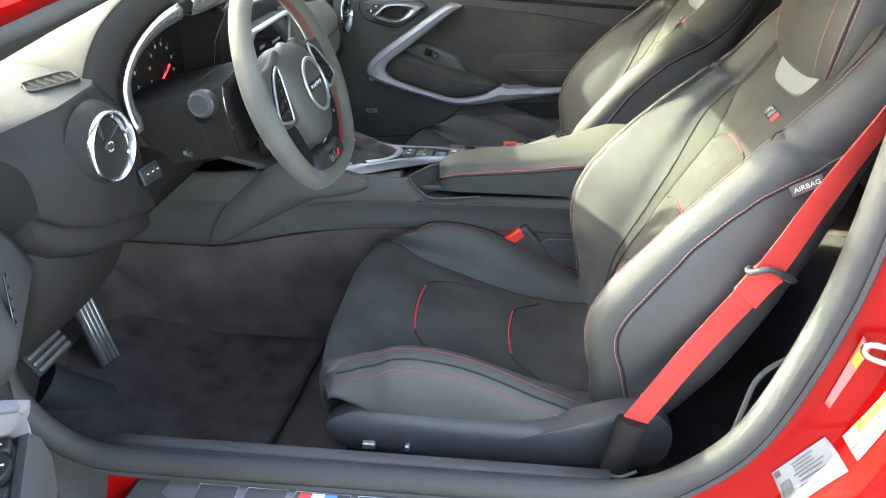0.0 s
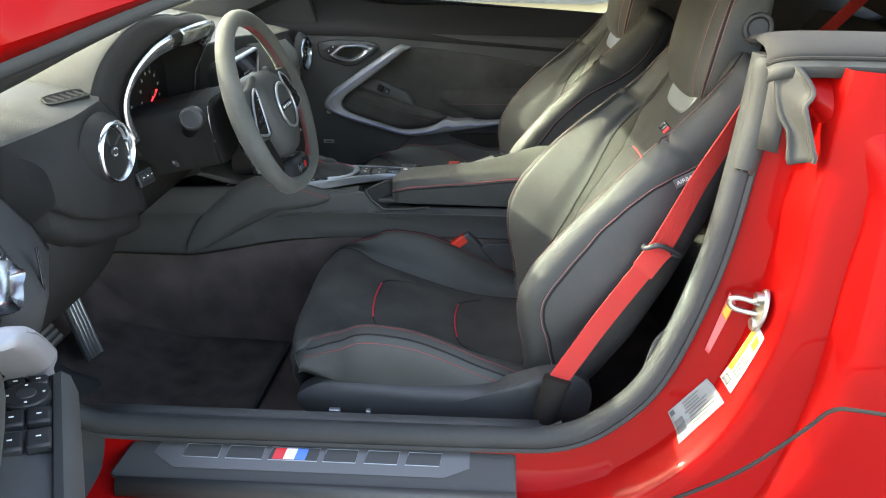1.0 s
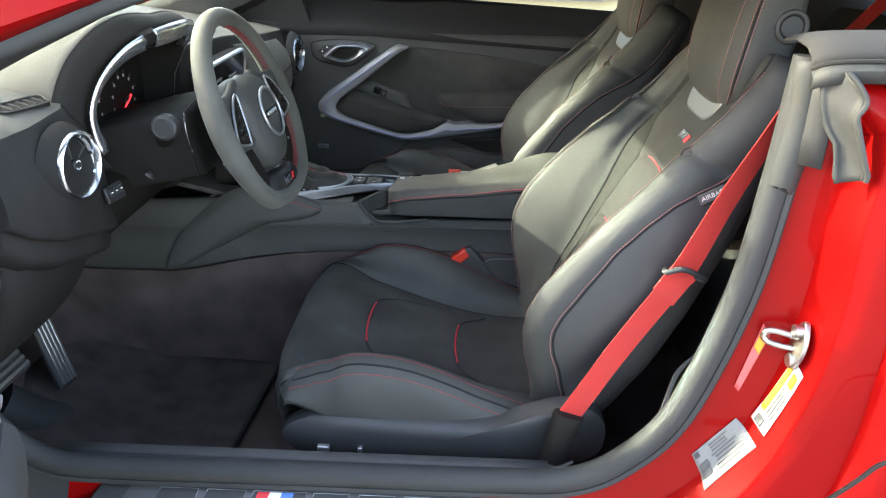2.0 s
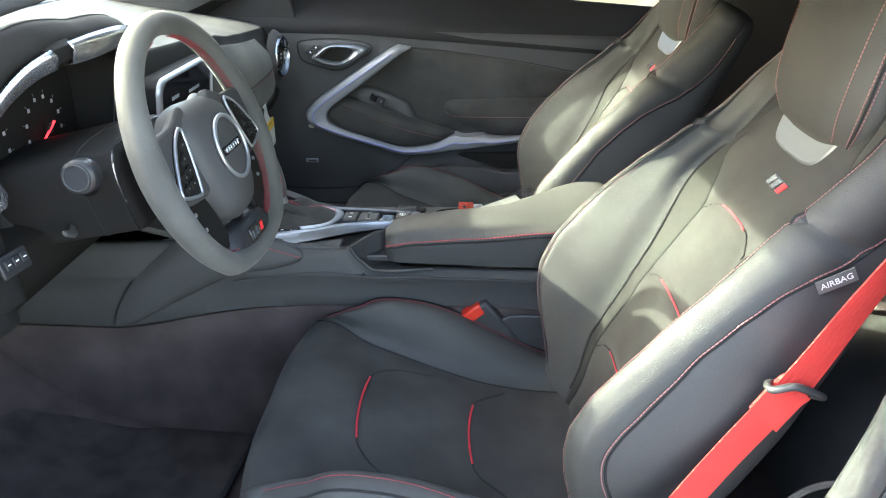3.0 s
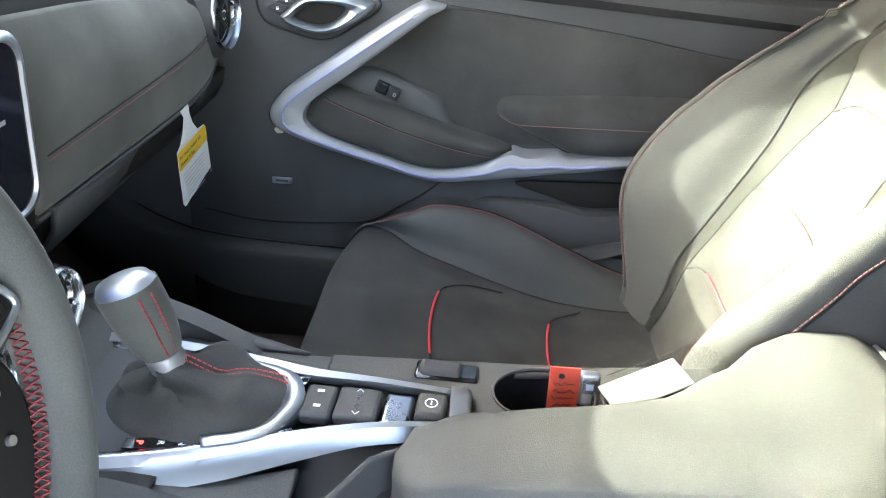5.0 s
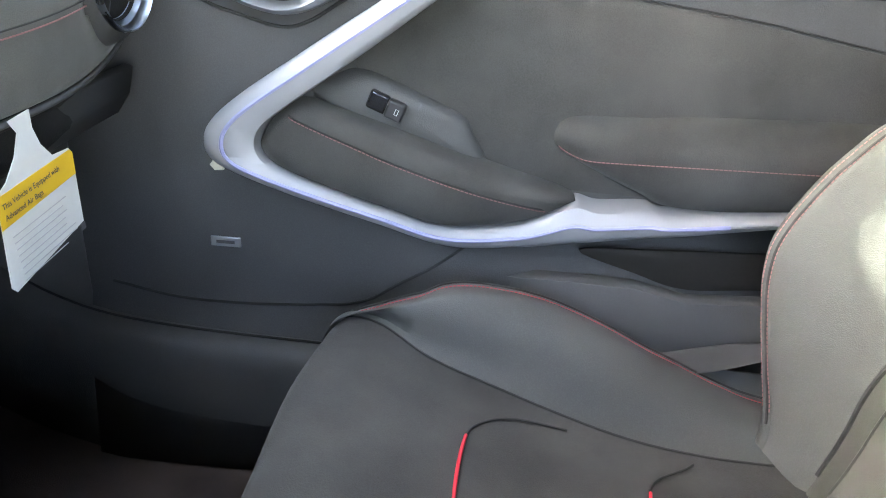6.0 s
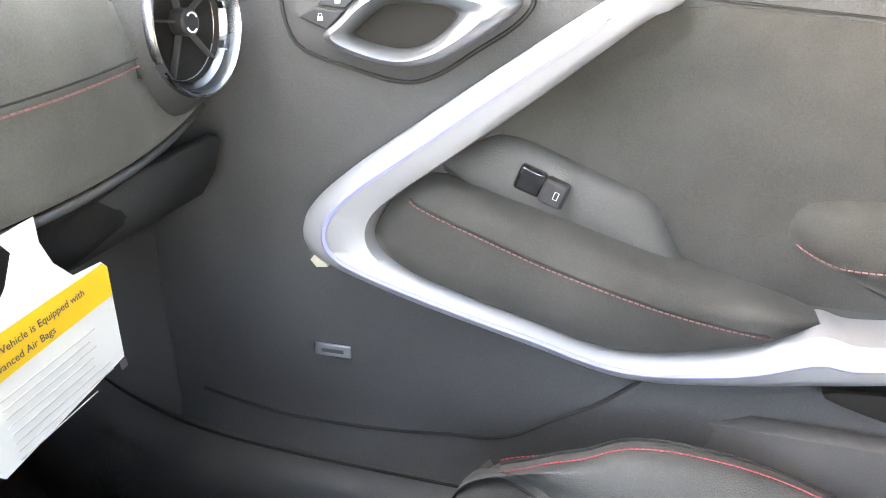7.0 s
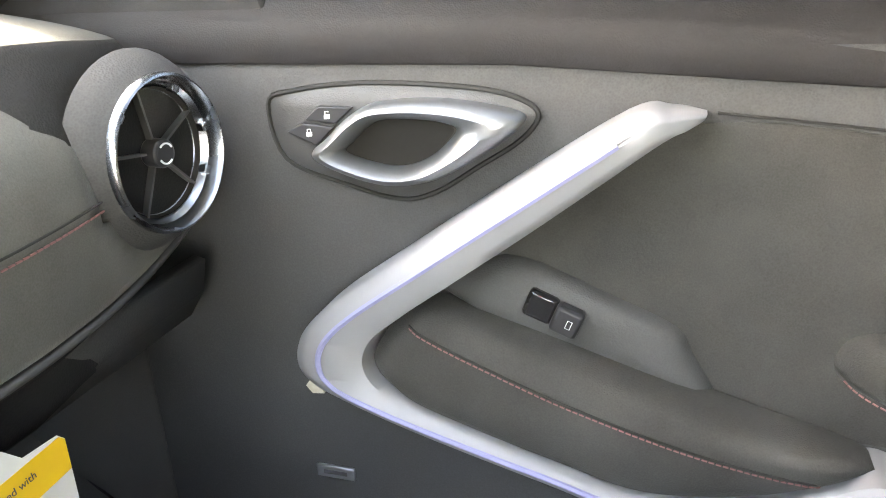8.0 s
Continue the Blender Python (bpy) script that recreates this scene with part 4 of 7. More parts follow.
    slab(bm, curve([M @ V(x, y, 0.0) for x, y in ((-0.086, 0.046), (0.086, 0.046), (0.080, 0.004), (0.058, -0.030), (0, -0.036), (-0.058, -0.030), (-0.080, 0.004))], 5, True), N, 0.012)
    part("headrest_guide", bm, FRAME_SILVER, seat, "chrome headrest guide", bevel=0.004)
    bm = bmesh.new()
    rows = []
    for lv, hwid, f, bk in ((-0.012, 0.075, 0.030, -0.025), (0.0, 0.104, 0.045, -0.040), (0.03, 0.120, 0.056, -0.047), (0.08, 0.127, 0.060, -0.048), (0.15, 0.127, 0.058, -0.046), (0.20, 0.120, 0.046, -0.042), (0.225, 0.100, 0.03, -0.03), (0.235, 0.06, 0.01, -0.01)):
        half_ring = [(0, f), (hwid * 0.6, f - 0.003), (hwid * 0.88, f - 0.016), (hwid, (f + bk) * 0.5 + 0.02), (hwid, (f + bk) * 0.5 - 0.01), (hwid * 0.93, bk + 0.016), (hwid * 0.65, bk + 0.003), (0, bk)]
        full = half_ring + [(-w, d) for w, d in half_ring[-2:0:-1]]
        rows.append([HB + HA * (lv + 0.008) + HN * q.y + V(0, q.x, 0) for q in curve([(w, d, 0) for w, d in full], 4, True)])
    loft(bm, rows, True, True)
    part("headrest", bm, LEATHER, seat, "black leather headrest")
    k = len(rows[0])
    for s in (1, -1):
        col = 10 if s > 0 else k - 10
        for off, mat, nm in ((0, SEAM, "headrest_seam"),):
            bm = bmesh.new()
            tube(bm, curve([r[col] for r in rows[1:7]], 4), 0.0016, 6)
            part(nm, bm, mat, seat)
        for dc in (-1, 1, -4):
            bm = bmesh.new()
            c2 = col + dc * s if dc != -4 else col - 4 * s
            stitches(bm, curve([r[c2].lerp(r[col], 0.35) if abs(dc) == 1 else r[c2] for r in rows[1:7]], 5))
            part("headrest_stitching", bm, PALE_THREAD, seat)
        B = HB + HA * 0.135 + HN * -0.016 + V(0, s * 0.127, 0)
        bm = bmesh.new()
        disc(bm, axes(B, HA, HN), 0.016, 0.008, 28)
        part("release_button", bm, PLASTIC, seat, "round black release button", bevel=0.002)
        bm = bmesh.new()
        ring(bm, axes(B + V(0, s * 0.001, 0), HA, HN), 0.0205, 0.0042, 32)
        part("button_ring", bm, PLASTIC, seat)
    # airbag tag on the outer side seam
    q = bat(lev(0.452), c4, side)
    M = axes(q + A * 0.014 + N * -0.018 + V(0, side * 0.004, 0), (side * 0.5 if side > 0 else 0.55, 0, 0.30 if side < 0 else -0.3), A)
    bm = bmesh.new()
    box(bm, M, (0.040, 0.015, 0.002))
    part("airbag_tag", bm, material("grey_tag", (0.10, 0.10, 0.10), 0.6, vary=0.05, bump=0), seat, "small grey cloth tag")
    lettering("AIRBAG", M @ Matrix.Translation((0, 0, 0.0012 if side < 0 else 0.0012)), 0.0095, WHITE_INK, seat)
    return seat

car_seat(1.143, 1.133, -1, "black leather and suede driver's sports seat with red stitching")
car_seat(1.873, 1.846, 1, "black leather and suede passenger's sports seat beside the console")

# ---- dashboard ----
dash = thing("dashboard", "black soft-touch dashboard with suede panel and chrome vents", "dashboard")
STATIONS = ((0.800, -0.655, 0.915, -0.600, 0.822), (0.825, -0.612, 0.930, -0.576, 0.800), (0.870, -0.580, 0.942, -0.557, 0.782), (0.945, -0.572, 0.951, -0.550, 0.765), (0.990, -0.596, 0.955, -0.556, 0.752), (1.020, -0.690, 0.935, -0.564, 0.744), (1.045, -0.700, 0.935, -0.610, 0.760), (1.065, -0.705, 0.935, -0.655, 0.800), (1.180, -0.705, 0.935, -0.655, 0.800), (1.325, -0.700, 0.935, -0.650, 0.800), (1.355, -0.580, 0.966, -0.568, 0.742), (1.420, -0.556, 0.970, -0.560, 0.742),
            (1.600, -0.542, 0.962, -0.545, 0.740), (1.780, -0.540, 0.944, -0.520, 0.752), (1.860, -0.540, 0.930, -0.508, 0.757), (2.000, -0.542, 0.917, -0.504, 0.757), (2.055, -0.536, 0.915, -0.514, 0.758), (2.085, -0.533, 0.914, -0.533, 0.760), (2.150, -0.543, 0.909, -0.540, 0.768), (2.172, -0.560, 0.895, -0.555, 0.785))
def dash_profile(xt, zt, xb, zb, swell=0.0):
    return curve([(-1.13, 0, 0.950), (-0.95, 0, 0.962), (xt - 0.14, 0, zt + 0.022), (xt - 0.025, 0, zt + 0.004), (xt, 0, zt - 0.012), (xt * 0.35 + xb * 0.65 + 0.012 + swell, 0, zt * 0.5 + zb * 0.5 + 0.01), (xb, 0, zb), (xb - 0.016, 0, zb - 0.010), (xb - 0.02, 0, zb - 0.045), (xb - 0.07, 0, zb - 0.062), (-0.72, 0, zb - 0.07)], 5)
rows = []
ys = curve([(s[0], 0, 0) for s in STATIONS], 3)
tab = [[(s[0], s[k]) for s in STATIONS] for k in (1, 2, 3, 4)]
for q in ys:
    y = q.x
    rows.append([V(p.x, y, p.z) for p in dash_profile(*[lerp_table(t, y) for t in tab], 0.0)])
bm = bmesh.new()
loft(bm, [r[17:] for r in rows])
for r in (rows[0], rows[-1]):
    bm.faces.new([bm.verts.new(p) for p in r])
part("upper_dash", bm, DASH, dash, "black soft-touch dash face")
# the top takes the paler skin, with sunlight put into its colour
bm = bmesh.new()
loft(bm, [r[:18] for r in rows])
part("dash_top", bm, DASH_SUNLIT, dash, "soft-touch dash top coloured paler as if sunlit")

bm = bmesh.new()
PANEL = ((1.600, -0.542, 0.962, -0.545, 0.740), (1.780, -0.540, 0.944, -0.520, 0.752), (1.860, -0.540, 0.930, -0.508, 0.757), (2.000, -0.542, 0.917, -0.504, 0.757), (2.090, -0.548, 0.912, -0.518, 0.761), (2.240, -0.575, 0.902, -0.550, 0.785))
def skin(y, f, lift=0.004):
    """A point on the suede panel's smooth skin, which runs on behind the end vent to the door."""
    xt, zt, xb, zb = [sum(lerp_table([(q[0], q[k]) for q in PANEL], y + d) for d in (-0.05, -0.03, -0.01, 0.01, 0.03, 0.05)) / 6 for k in (1, 2, 3, 4)]
    pr = dash_profile(xt, zt, xb, zb)[20:31][::-1]
    k = f * 10
    i = min(int(k), 9)
    p = pr[i].lerp(pr[i + 1], k - i)
    return V(p.x + lift, y, p.z)
loft(bm, [[skin(y, f) for f in [0.04 + 0.90 * i / 20 for i in range(21)]] for y in [1.640 + 0.528 * i / 48 for i in range(49)]])
for q in [q for q in bm.faces if math.hypot(q.calc_center_median().y - 2.113, q.calc_center_median().z - 0.842) < 0.056]:
    bm.faces.remove(q)
part("suede_panel", bm, DASH_SUEDE, dash, "black suede passenger panel", solid=0.006, out=(1, 0, 0.3))
for f0, sag in ((0.37, 0.03), ):
    line = [skin(1.66 + 0.40 * i / 30, f0 - 0.10 + 0.10 * (i / 30), 0.0055) for i in range(31)]
    bm = bmesh.new()
    tube(bm, [p + V(0, 0, 0.002) for p in line], 0.0008, 5)
    part("panel_seam", bm, SEAM, dash)
    bm = bmesh.new()
    stitches(bm, [p + V(0.0005, 0, -0.003) for p in line])
    part("panel_stitching", bm, DULL_THREAD, dash, "pale red panel stitching")
bm = bmesh.new()
tube(bm, [skin(y, 0.0, 0.002) for y in [1.64 + 0.525 * i / 40 for i in range(41)]], 0.0032, 8)
part("lower_bead", bm, VENT_BODY, dash, "thin dark metallic bead")
bm = bmesh.new()
loft(bm, [[V(-0.534, y, 0.748), V(-0.540, y, 0.722), V(-0.552, y, 0.704), V(-0.585, y, 0.690), V(-0.66, y, 0.655), V(-0.78, y, 0.62), V(-0.98, y, 0.60)] for y in (1.66, 1.8, 2.0, 2.17)])
part("glovebox_door", bm, SOFT, dash, "dark glovebox door", solid=0.01)

# dash end cap and lower panel on the driver's side
bm = bmesh.new()
KNEE = curve([(-0.610, 0, 0.785), (-0.604, 0, 0.735), (-0.616, 0, 0.680), (-0.650, 0, 0.622), (-0.705, 0, 0.568), (-0.79, 0, 0.535), (-0.96, 0, 0.525)], 5)
loft(bm, [[V(p.x - back * (1 - 0.35 * i / 30), y, p.z) for i, p in enumerate(KNEE)] for y, back in ((0.800, 0.050), (0.812, 0.028), (0.835, 0.012), (0.87, 0.004), (0.91, 0.0), (0.96, 0.0), (1.000, 0.004), (1.018, 0.014), (1.026, 0.035), (1.030, 0.070), (1.032, 0.20))])
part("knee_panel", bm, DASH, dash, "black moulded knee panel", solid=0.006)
bm = bmesh.new()
loft(bm, [[V(-0.640, y, 0.745), V(-0.665, y, 0.690), V(-0.72, y, 0.640), V(-0.82, y, 0.610), V(-1.0, y, 0.60)] for y in (1.00, 1.1, 1.2, 1.3, 1.38)])
part("knee_bolster", bm, DEEP, dash, "black panel under the column", solid=0.006)
bm = bmesh.new()
tube(bm, curve([(-0.80, 0.799, 0.922), (-0.70, 0.799, 0.915), (-0.655, 0.813, 0.907), (-0.625, 0.835, 0.900), (-0.591, 0.861, 0.892)], 6), 0.0016, 6)
part("end_cap_seam", bm, SEAM, dash)

def round_vent(c, r, axis, parent_dash, grow=1.28, deep=1.0):
    """A round air vent: housing, chrome ring, blades and hub."""
    ax = Vector(axis).normalized()
    M = axes(c, ax.cross(V(0, 0, 1)), (0, 0, 1))
    if (M.to_3x3() @ V(0, 0, 1)).dot(ax) < 0:
        M = M @ pose(0, 0, 0, 0, 180, 0)
    vent = None
    thin = 1.03 if deep == 0.42 else 1.05
    def P(a, rad, h):
        return M @ V(rad * math.cos(a), rad * math.sin(a), h)
    seg = 40
    bm = bmesh.new()
    loft(bm, [[P(2 * math.pi * i / seg, rad, h) for i in range(seg)] for rad, h in ((r * grow, -0.045 * deep), (r * (1 + (grow - 1) * 0.75), -0.028 * deep), (r * (1 + (grow - 1) * 0.42), -0.012 * deep), (r * (1 + (grow - 1) * 0.16), -0.003 * deep), (r * 1.03, 0.0), (r * 0.98, -0.001))], True)
    vent = part("vent", bm, DOOR_SKIN if deep == 0.42 else DASH, parent_dash, "satin dark vent housing")
    bm = bmesh.new()
    loft(bm, [[P(2 * math.pi * i / seg, rad, h) for i in range(seg)] for rad, h in ((r * 1.02, -0.006), (r * thin, 0.001), (r * 1.015, 0.005), (r * 0.98, 0.006), (r * (1.97 - thin), 0.002), (r * (1.96 - thin), -0.006))], True)
    part("chrome_ring", bm, DARK_CHROME if deep == 0.42 else CHROME, vent, "bright chrome ring")
    bm = bmesh.new()
    loft(bm, [[P(2 * math.pi * i / seg, rad, h) for i in range(seg)] for rad, h in ((r * 0.915, -0.004), (r * 0.87, -0.008), (r * 0.80, -0.012))], True)
    part("inner_ring", bm, DARK_CHROME, vent, "dark metallic inner ring")
    bm = bmesh.new()
    loft(bm, [[P(2 * math.pi * i / seg, rad, h) for i in range(seg)] for rad, h in ((r * 0.84, -0.008), (r * 0.80, -0.0125), (r * 0.4, -0.0135), (r * 0.02, -0.0135))], True)
    part("throat", bm, DASH, vent)
    for k in range(5):
        a = 0.5 + 2 * math.pi * k / 5
        bm = bmesh.new()
        box(bm, M @ pose(0, 0, -0.0105, 0, 0, math.degrees(a)) @ Matrix.Translation((r * 0.52, 0, 0)), (r * 0.66, 0.0016, 0.005))
        part("blade", bm, VENT_BODY, vent)
    bm = bmesh.new()
    disc(bm, M @ Matrix.Translation((0, 0, -0.008)), r * 0.19, 0.013, 28)
    hub = part("hub", bm, BUTTON, vent, bevel=0.002)
    bm = bmesh.new()
    for a0 in (0.5, 3.64):
        tube(bm, [P(a0 + 1.8 * i / 10, r * 0.13, -0.0012) for i in range(11)], 0.0007, 4)
    part("hub_mark", bm, WHITE_INK, vent)
    # small metal blocks added to imitate bright reflections on the ring
    for a in (0.2, 1.1, -0.5, 2.4):
        bm = bmesh.new()
        box(bm, M @ pose(0, 0, -0.004, 0, 0, math.degrees(a)) @ Matrix.Translation((r * 0.86, 0, 0)), (0.005, 0.006, 0.006))
        part("ring_glint", bm, DARK_CHROME, vent, bevel=0.001)
    return vent

round_vent(V(-0.496, 2.113, 0.842), 0.0490, (1, -0.06, 0.02), dash, 1.31, 0.42)
round_vent(V(-0.545, 0.903, 0.879), 0.0475, (0.99, -0.09, 0.05), dash, 1.30, 0.55)
round_vent(V(-0.485, 1.455, 0.700), 0.034, (1, 0, 0.25), dash)
round_vent(V(-0.485, 1.565, 0.700), 0.034, (1, 0, 0.25), dash)

# slotted vent on the dash top
M = axes((-0.622, 0.921, 0.9625), (0.50, 0.86, 0.06), (-0.80, 0.44, 0.30)) @ Matrix.Diagonal((0.80, 0.95, 1.0, 1.0))
o = curve([M @ V(x, y, 0) for x, y in ((-0.038, -0.012), (0.036, -0.013), (0.042, -0.006), (0.034, 0.012), (-0.036, 0.012), (-0.043, 0.004))], 5, True)
bm = bmesh.new()
tube(bm, o, 0.0012, 8, True)
part("slot_frame", bm, DASH_SUNLIT, dash)
# black slab just under the frame, coloured as the shade inside the slot
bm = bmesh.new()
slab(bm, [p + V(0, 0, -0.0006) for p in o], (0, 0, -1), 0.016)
part("slot_shade", bm, DEEP, dash)
for k in range(5):
    bm = bmesh.new()
    box(bm, M @ pose(-0.029 + 0.0145 * k, 0, -0.0002, 0, 40, 28), (0.0016, 0.020, 0.003))
    part("slot_blade", bm, SOFT, dash)
# panel under the dials
bm = bmesh.new()
loft(bm, [[V(-0.650, y, 0.812), V(-0.615, y, 0.806), V(-0.590, y, 0.800), V(-0.578, y, 0.790), V(-0.578, y, 0.770), V(-0.586, y, 0.742), V(-0.600, y, 0.705)] for y in [0.990 + 0.380 * i / 10 for i in range(11)]])
part("column_panel", bm, DEEP, dash, "black panel under the dials", solid=0.005)

# instrument binnacle
bin_ = thing("instrument_binnacle", "black instrument hood with brushed chrome arch and dials", "instrument cluster")
arch = curve([(-0.555, 1.026, 0.838), (-0.570, 1.011, 0.880), (-0.573, 1.012, 0.930), (-0.560, 1.034, 0.976), (-0.534, 1.064, 1.012), (-0.510, 1.092, 1.030), (-0.500, 1.130, 1.035), (-0.494, 1.175, 1.037), (-0.492, 1.230, 1.036), (-0.503, 1.290, 1.026), (-0.525, 1.325, 1.0), (-0.55, 1.340, 0.95), (-0.56, 1.342, 0.88), (-0.56, 1.335, 0.84)], 6)
bm = bmesh.new()
rows = []
for p in arch:
    out = V(0, p.y - 1.165, p.z - 0.90).normalized()
    reach = (0.022 + 0.036 * max(0.0, -out.y)) * max(0.15, min(1.0, (p.z - 0.85) / 0.08))
    c = p + out * reach + V(-0.030, 0, 0)
    rows.append((curve([p + V(-0.008, 0, 0), p + out * reach * 0.35 + V(-0.005, 0, 0), p + out * reach * 0.85 + V(-0.018, 0, 0), c], 3),
                 curve([c, c + V(-0.012, 0, 0.001), V(c.x - 0.10, c.y, 0.955 + (c.z - 0.955) * 0.88), V(c.x - 0.20, c.y * 0.97 + 1.165 * 0.03, 0.955 + (c.z - 0.955) * 0.55), V(-0.88, c.y * 0.9 + 1.165 * 0.1, 0.955 + (c.z - 0.955) * 0.2)], 3)))
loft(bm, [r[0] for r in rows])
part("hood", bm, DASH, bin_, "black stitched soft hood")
# hood split the same way: sun brightness is coloured into its top
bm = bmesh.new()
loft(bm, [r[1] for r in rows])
part("hood_top", bm, DASH_SUNLIT, bin_, "top of the hood coloured paler as if sunlit")
bm = bmesh.new()
tube(bm, [r[1][0] for r in rows[6:60]], 0.0012, 5)
part("hood_seam", bm, SEAM, bin_)
bm = bmesh.new()
loft(bm, [[p + V(-0.008, 0, 0), p, V(p.x - 0.03, 1.165 + (p.y - 1.165) * 0.94, 0.92 + (p.z - 0.92) * 0.93), V(-0.625, 1.165 + (p.y - 1.165) * 0.90, 0.92 + (p.z - 0.92) * 0.88)] for p in arch])
part("shroud", bm, DEEP, bin_, "black inner shroud")
for a, b in ((4, 31), (34, 62)):
    bm = bmesh.new()
    rows = []
    for p in arch[a:b]:
        inn = V(0, 1.165 - p.y, 0.93 - p.z).normalized()
        rows.append([p + V(0.002, 0, 0) - inn * 0.008, p + V(0.006, 0, 0) + inn * 0.002, p + V(-0.002, 0, 0) + inn * 0.021, p + V(-0.014, 0, 0) + inn * 0.023])
    loft(bm, rows)
    part("chrome_arch", bm, ARCH, bin_, "brushed chrome arch", solid=0.003)
bm = bmesh.new()
loft(bm, [[p + V(-0.004, 0, 0.010), p + V(0.003, 0, 0.004), p + V(0.001, 0, -0.012), p + V(-0.012, 0, -0.022)] for p in arch[29:36]])
part("hood_step", bm, DASH, bin_, "soft step between the arch pieces", solid=0.003)
bm = bmesh.new()
slab(bm, [V(-0.622, y, z) for y, z in ((1.01, 0.82), (1.32, 0.82), (1.325, 0.96), (1.27, 1.0), (1.12, 1.0), (1.02, 0.96))], (-1, 0, 0), 0.01)
part("dial_face", bm, DEEP, bin_, "dark dial face")
bm = bmesh.new()
tube(bm, [V(-0.515, 1.318, 1.008), V(-0.56, 1.332, 0.93), V(-0.575, 1.330, 0.845)], 0.0014, 5)
part("side_bead", bm, CHROME, bin_)
def dial(cy, cz, r, nd, lit):
    for k in range(nd):
        a = radians(220 - 260 * k / (nd - 1))
        bm = bmesh.new()
        box(bm, axes((-0.6205, cy + math.cos(a) * r, cz + math.sin(a) * r), (0, 1, 0), (0, 0, 1)), (0.0046, 0.0052, 0.001))
        part("numeral_bar", bm, PALE_INK, bin_)
        bm = bmesh.new()
        box(bm, axes((-0.6205, cy + math.cos(a) * r * 1.17, cz + math.sin(a) * r * 1.17), (0, math.cos(a), math.sin(a)), (1, 0, 0)), (0.004, 0.001, 0.0010))
        part("tick", bm, GREY_INK, bin_)
    if lit is None:
        return
    bm = bmesh.new()
    a = radians(lit)
    d = V(0, math.cos(a), math.sin(a))
    tube(bm, [V(-0.612, cy, cz) - d * 0.014, V(-0.612, cy, cz) + d * r * 1.0], [0.0020, 0.0012], 6)
    part("needle", bm, NEEDLE, bin_, "lit red needle")
    bm = bmesh.new()
    disc(bm, axes((-0.614, cy, cz), (0, 1, 0), (0, 0, 1)), 0.007, 0.006, 20)
    part("needle_cap", bm, BUTTON, bin_)
dial(1.232, 0.899, 0.044, 10, 209)
dial(1.098, 0.899, 0.044, 9, None)

# switch pod beside the column
pod = thing("lamp_switch", "black lamp switch panel on the lower dash", "switch")
M = axes((-0.538, 0.975, 0.812), (0.05, 0.92, -0.05), (-0.3, 0, 1))
rbox("panel", M, (0.050, 0.026, 0.006), BUTTON, pod, r=0.002)
for k in range(3):
    rbox("key", M @ Matrix.Translation((-0.014 + 0.014 * k, 0.002, 0.004)), (0.011, 0.012, 0.004), BUTTON, pod, r=0.001)
    rbox("key_mark", M @ Matrix.Translation((-0.014 + 0.014 * k, 0.002, 0.0063)), (0.005, 0.0016, 0.0005), WHITE_INK, pod, r=0.0001)

# steering column shroud and stalks
col = thing("steering_column", "black steering column shroud with control stalks", "steering column")
SHROUD = curve([(0, -0.088, 0.905), (0, -0.072, 0.921), (0, 0, 0.927), (0, 0.072, 0.921), (0, 0.088, 0.905), (0, 0.084, 0.872), (0, 0.052, 0.802), (0, 0.030, 0.788), (0, -0.030, 0.788), (0, -0.052, 0.802), (0, -0.084, 0.872)], 4, True)
def shroud_ring(x, k, drop=0.0):
    return [V(x, 1.168 + p.y * k, 0.860 + (p.z - 0.860) * k - drop) for p in SHROUD]
bm = bmesh.new()
loft(bm, [shroud_ring(-0.448, 0.55), shroud_ring(-0.446, 0.86), shroud_ring(-0.452, 0.97), shroud_ring(-0.462, 1.0), shroud_ring(-0.52, 1.0, 0.012), shroud_ring(-0.64, 0.96, 0.04)], True, True)
part("shroud", bm, DASH, col, "black plastic column shroud")
bm = bmesh.new()
tube(bm, shroud_ring(-0.4535, 0.975), 0.0016, 6, True)
part("shroud_edge", bm, DARK_CHROME, col, "thin glossy edge line")
bm = bmesh.new()
tube(bm, shroud_ring(-0.50, 1.002, 0.008), 0.0012, 5, True)
part("shroud_seam", bm, SEAM, col)
bm = bmesh.new()
tube(bm, [V(-0.505, 1.110, 0.858), V(-0.480, 1.060, 0.880), V(-0.462, 1.018, 0.903)], [0.013, 0.014, 0.0175], 16)
stalk = part("stalk", bm, DEEP, col, "black control stalk")
bm = bmesh.new()
disc(bm, axes((-0.455, 1.008, 0.910), (1, 0, 0), (0, 0.1, 1)), 0.0205, 0.022, 28)
part("stalk_end", bm, BUTTON, stalk, "round stalk end", bevel=0.004)
bm = bmesh.new()
ring(bm, axes((-0.456, 0.9965, 0.911), (1, 0, 0), (0, 0.1, 1)), 0.0150, 0.0013, 28, 6)
part("stalk_ring", bm, WEATHERED, stalk)
bm = bmesh.new()
tube(bm, [V(-0.43, 1.225, 0.895), V(-0.44, 1.30, 0.902), V(-0.445, 1.36, 0.912)], [0.008, 0.011, 0.013], 16)
part("stalk", bm, PLASTIC, col, "black control stalk")
bm = bmesh.new()
tube(bm, curve([(-0.560, 1.120, 0.806), (-0.540, 1.110, 0.802), (-0.525, 1.085, 0.802), (-0.518, 1.055, 0.815)], 4), [0.004, 0.004, 0.0045, 0.005, 0.0055, 0.006, 0.0065, 0.0065, 0.0065, 0.0065, 0.006, 0.006, 0.004], 10, flat=0.6)
part("tilt_lever", bm, SOFT, col, "grey tilt lever")
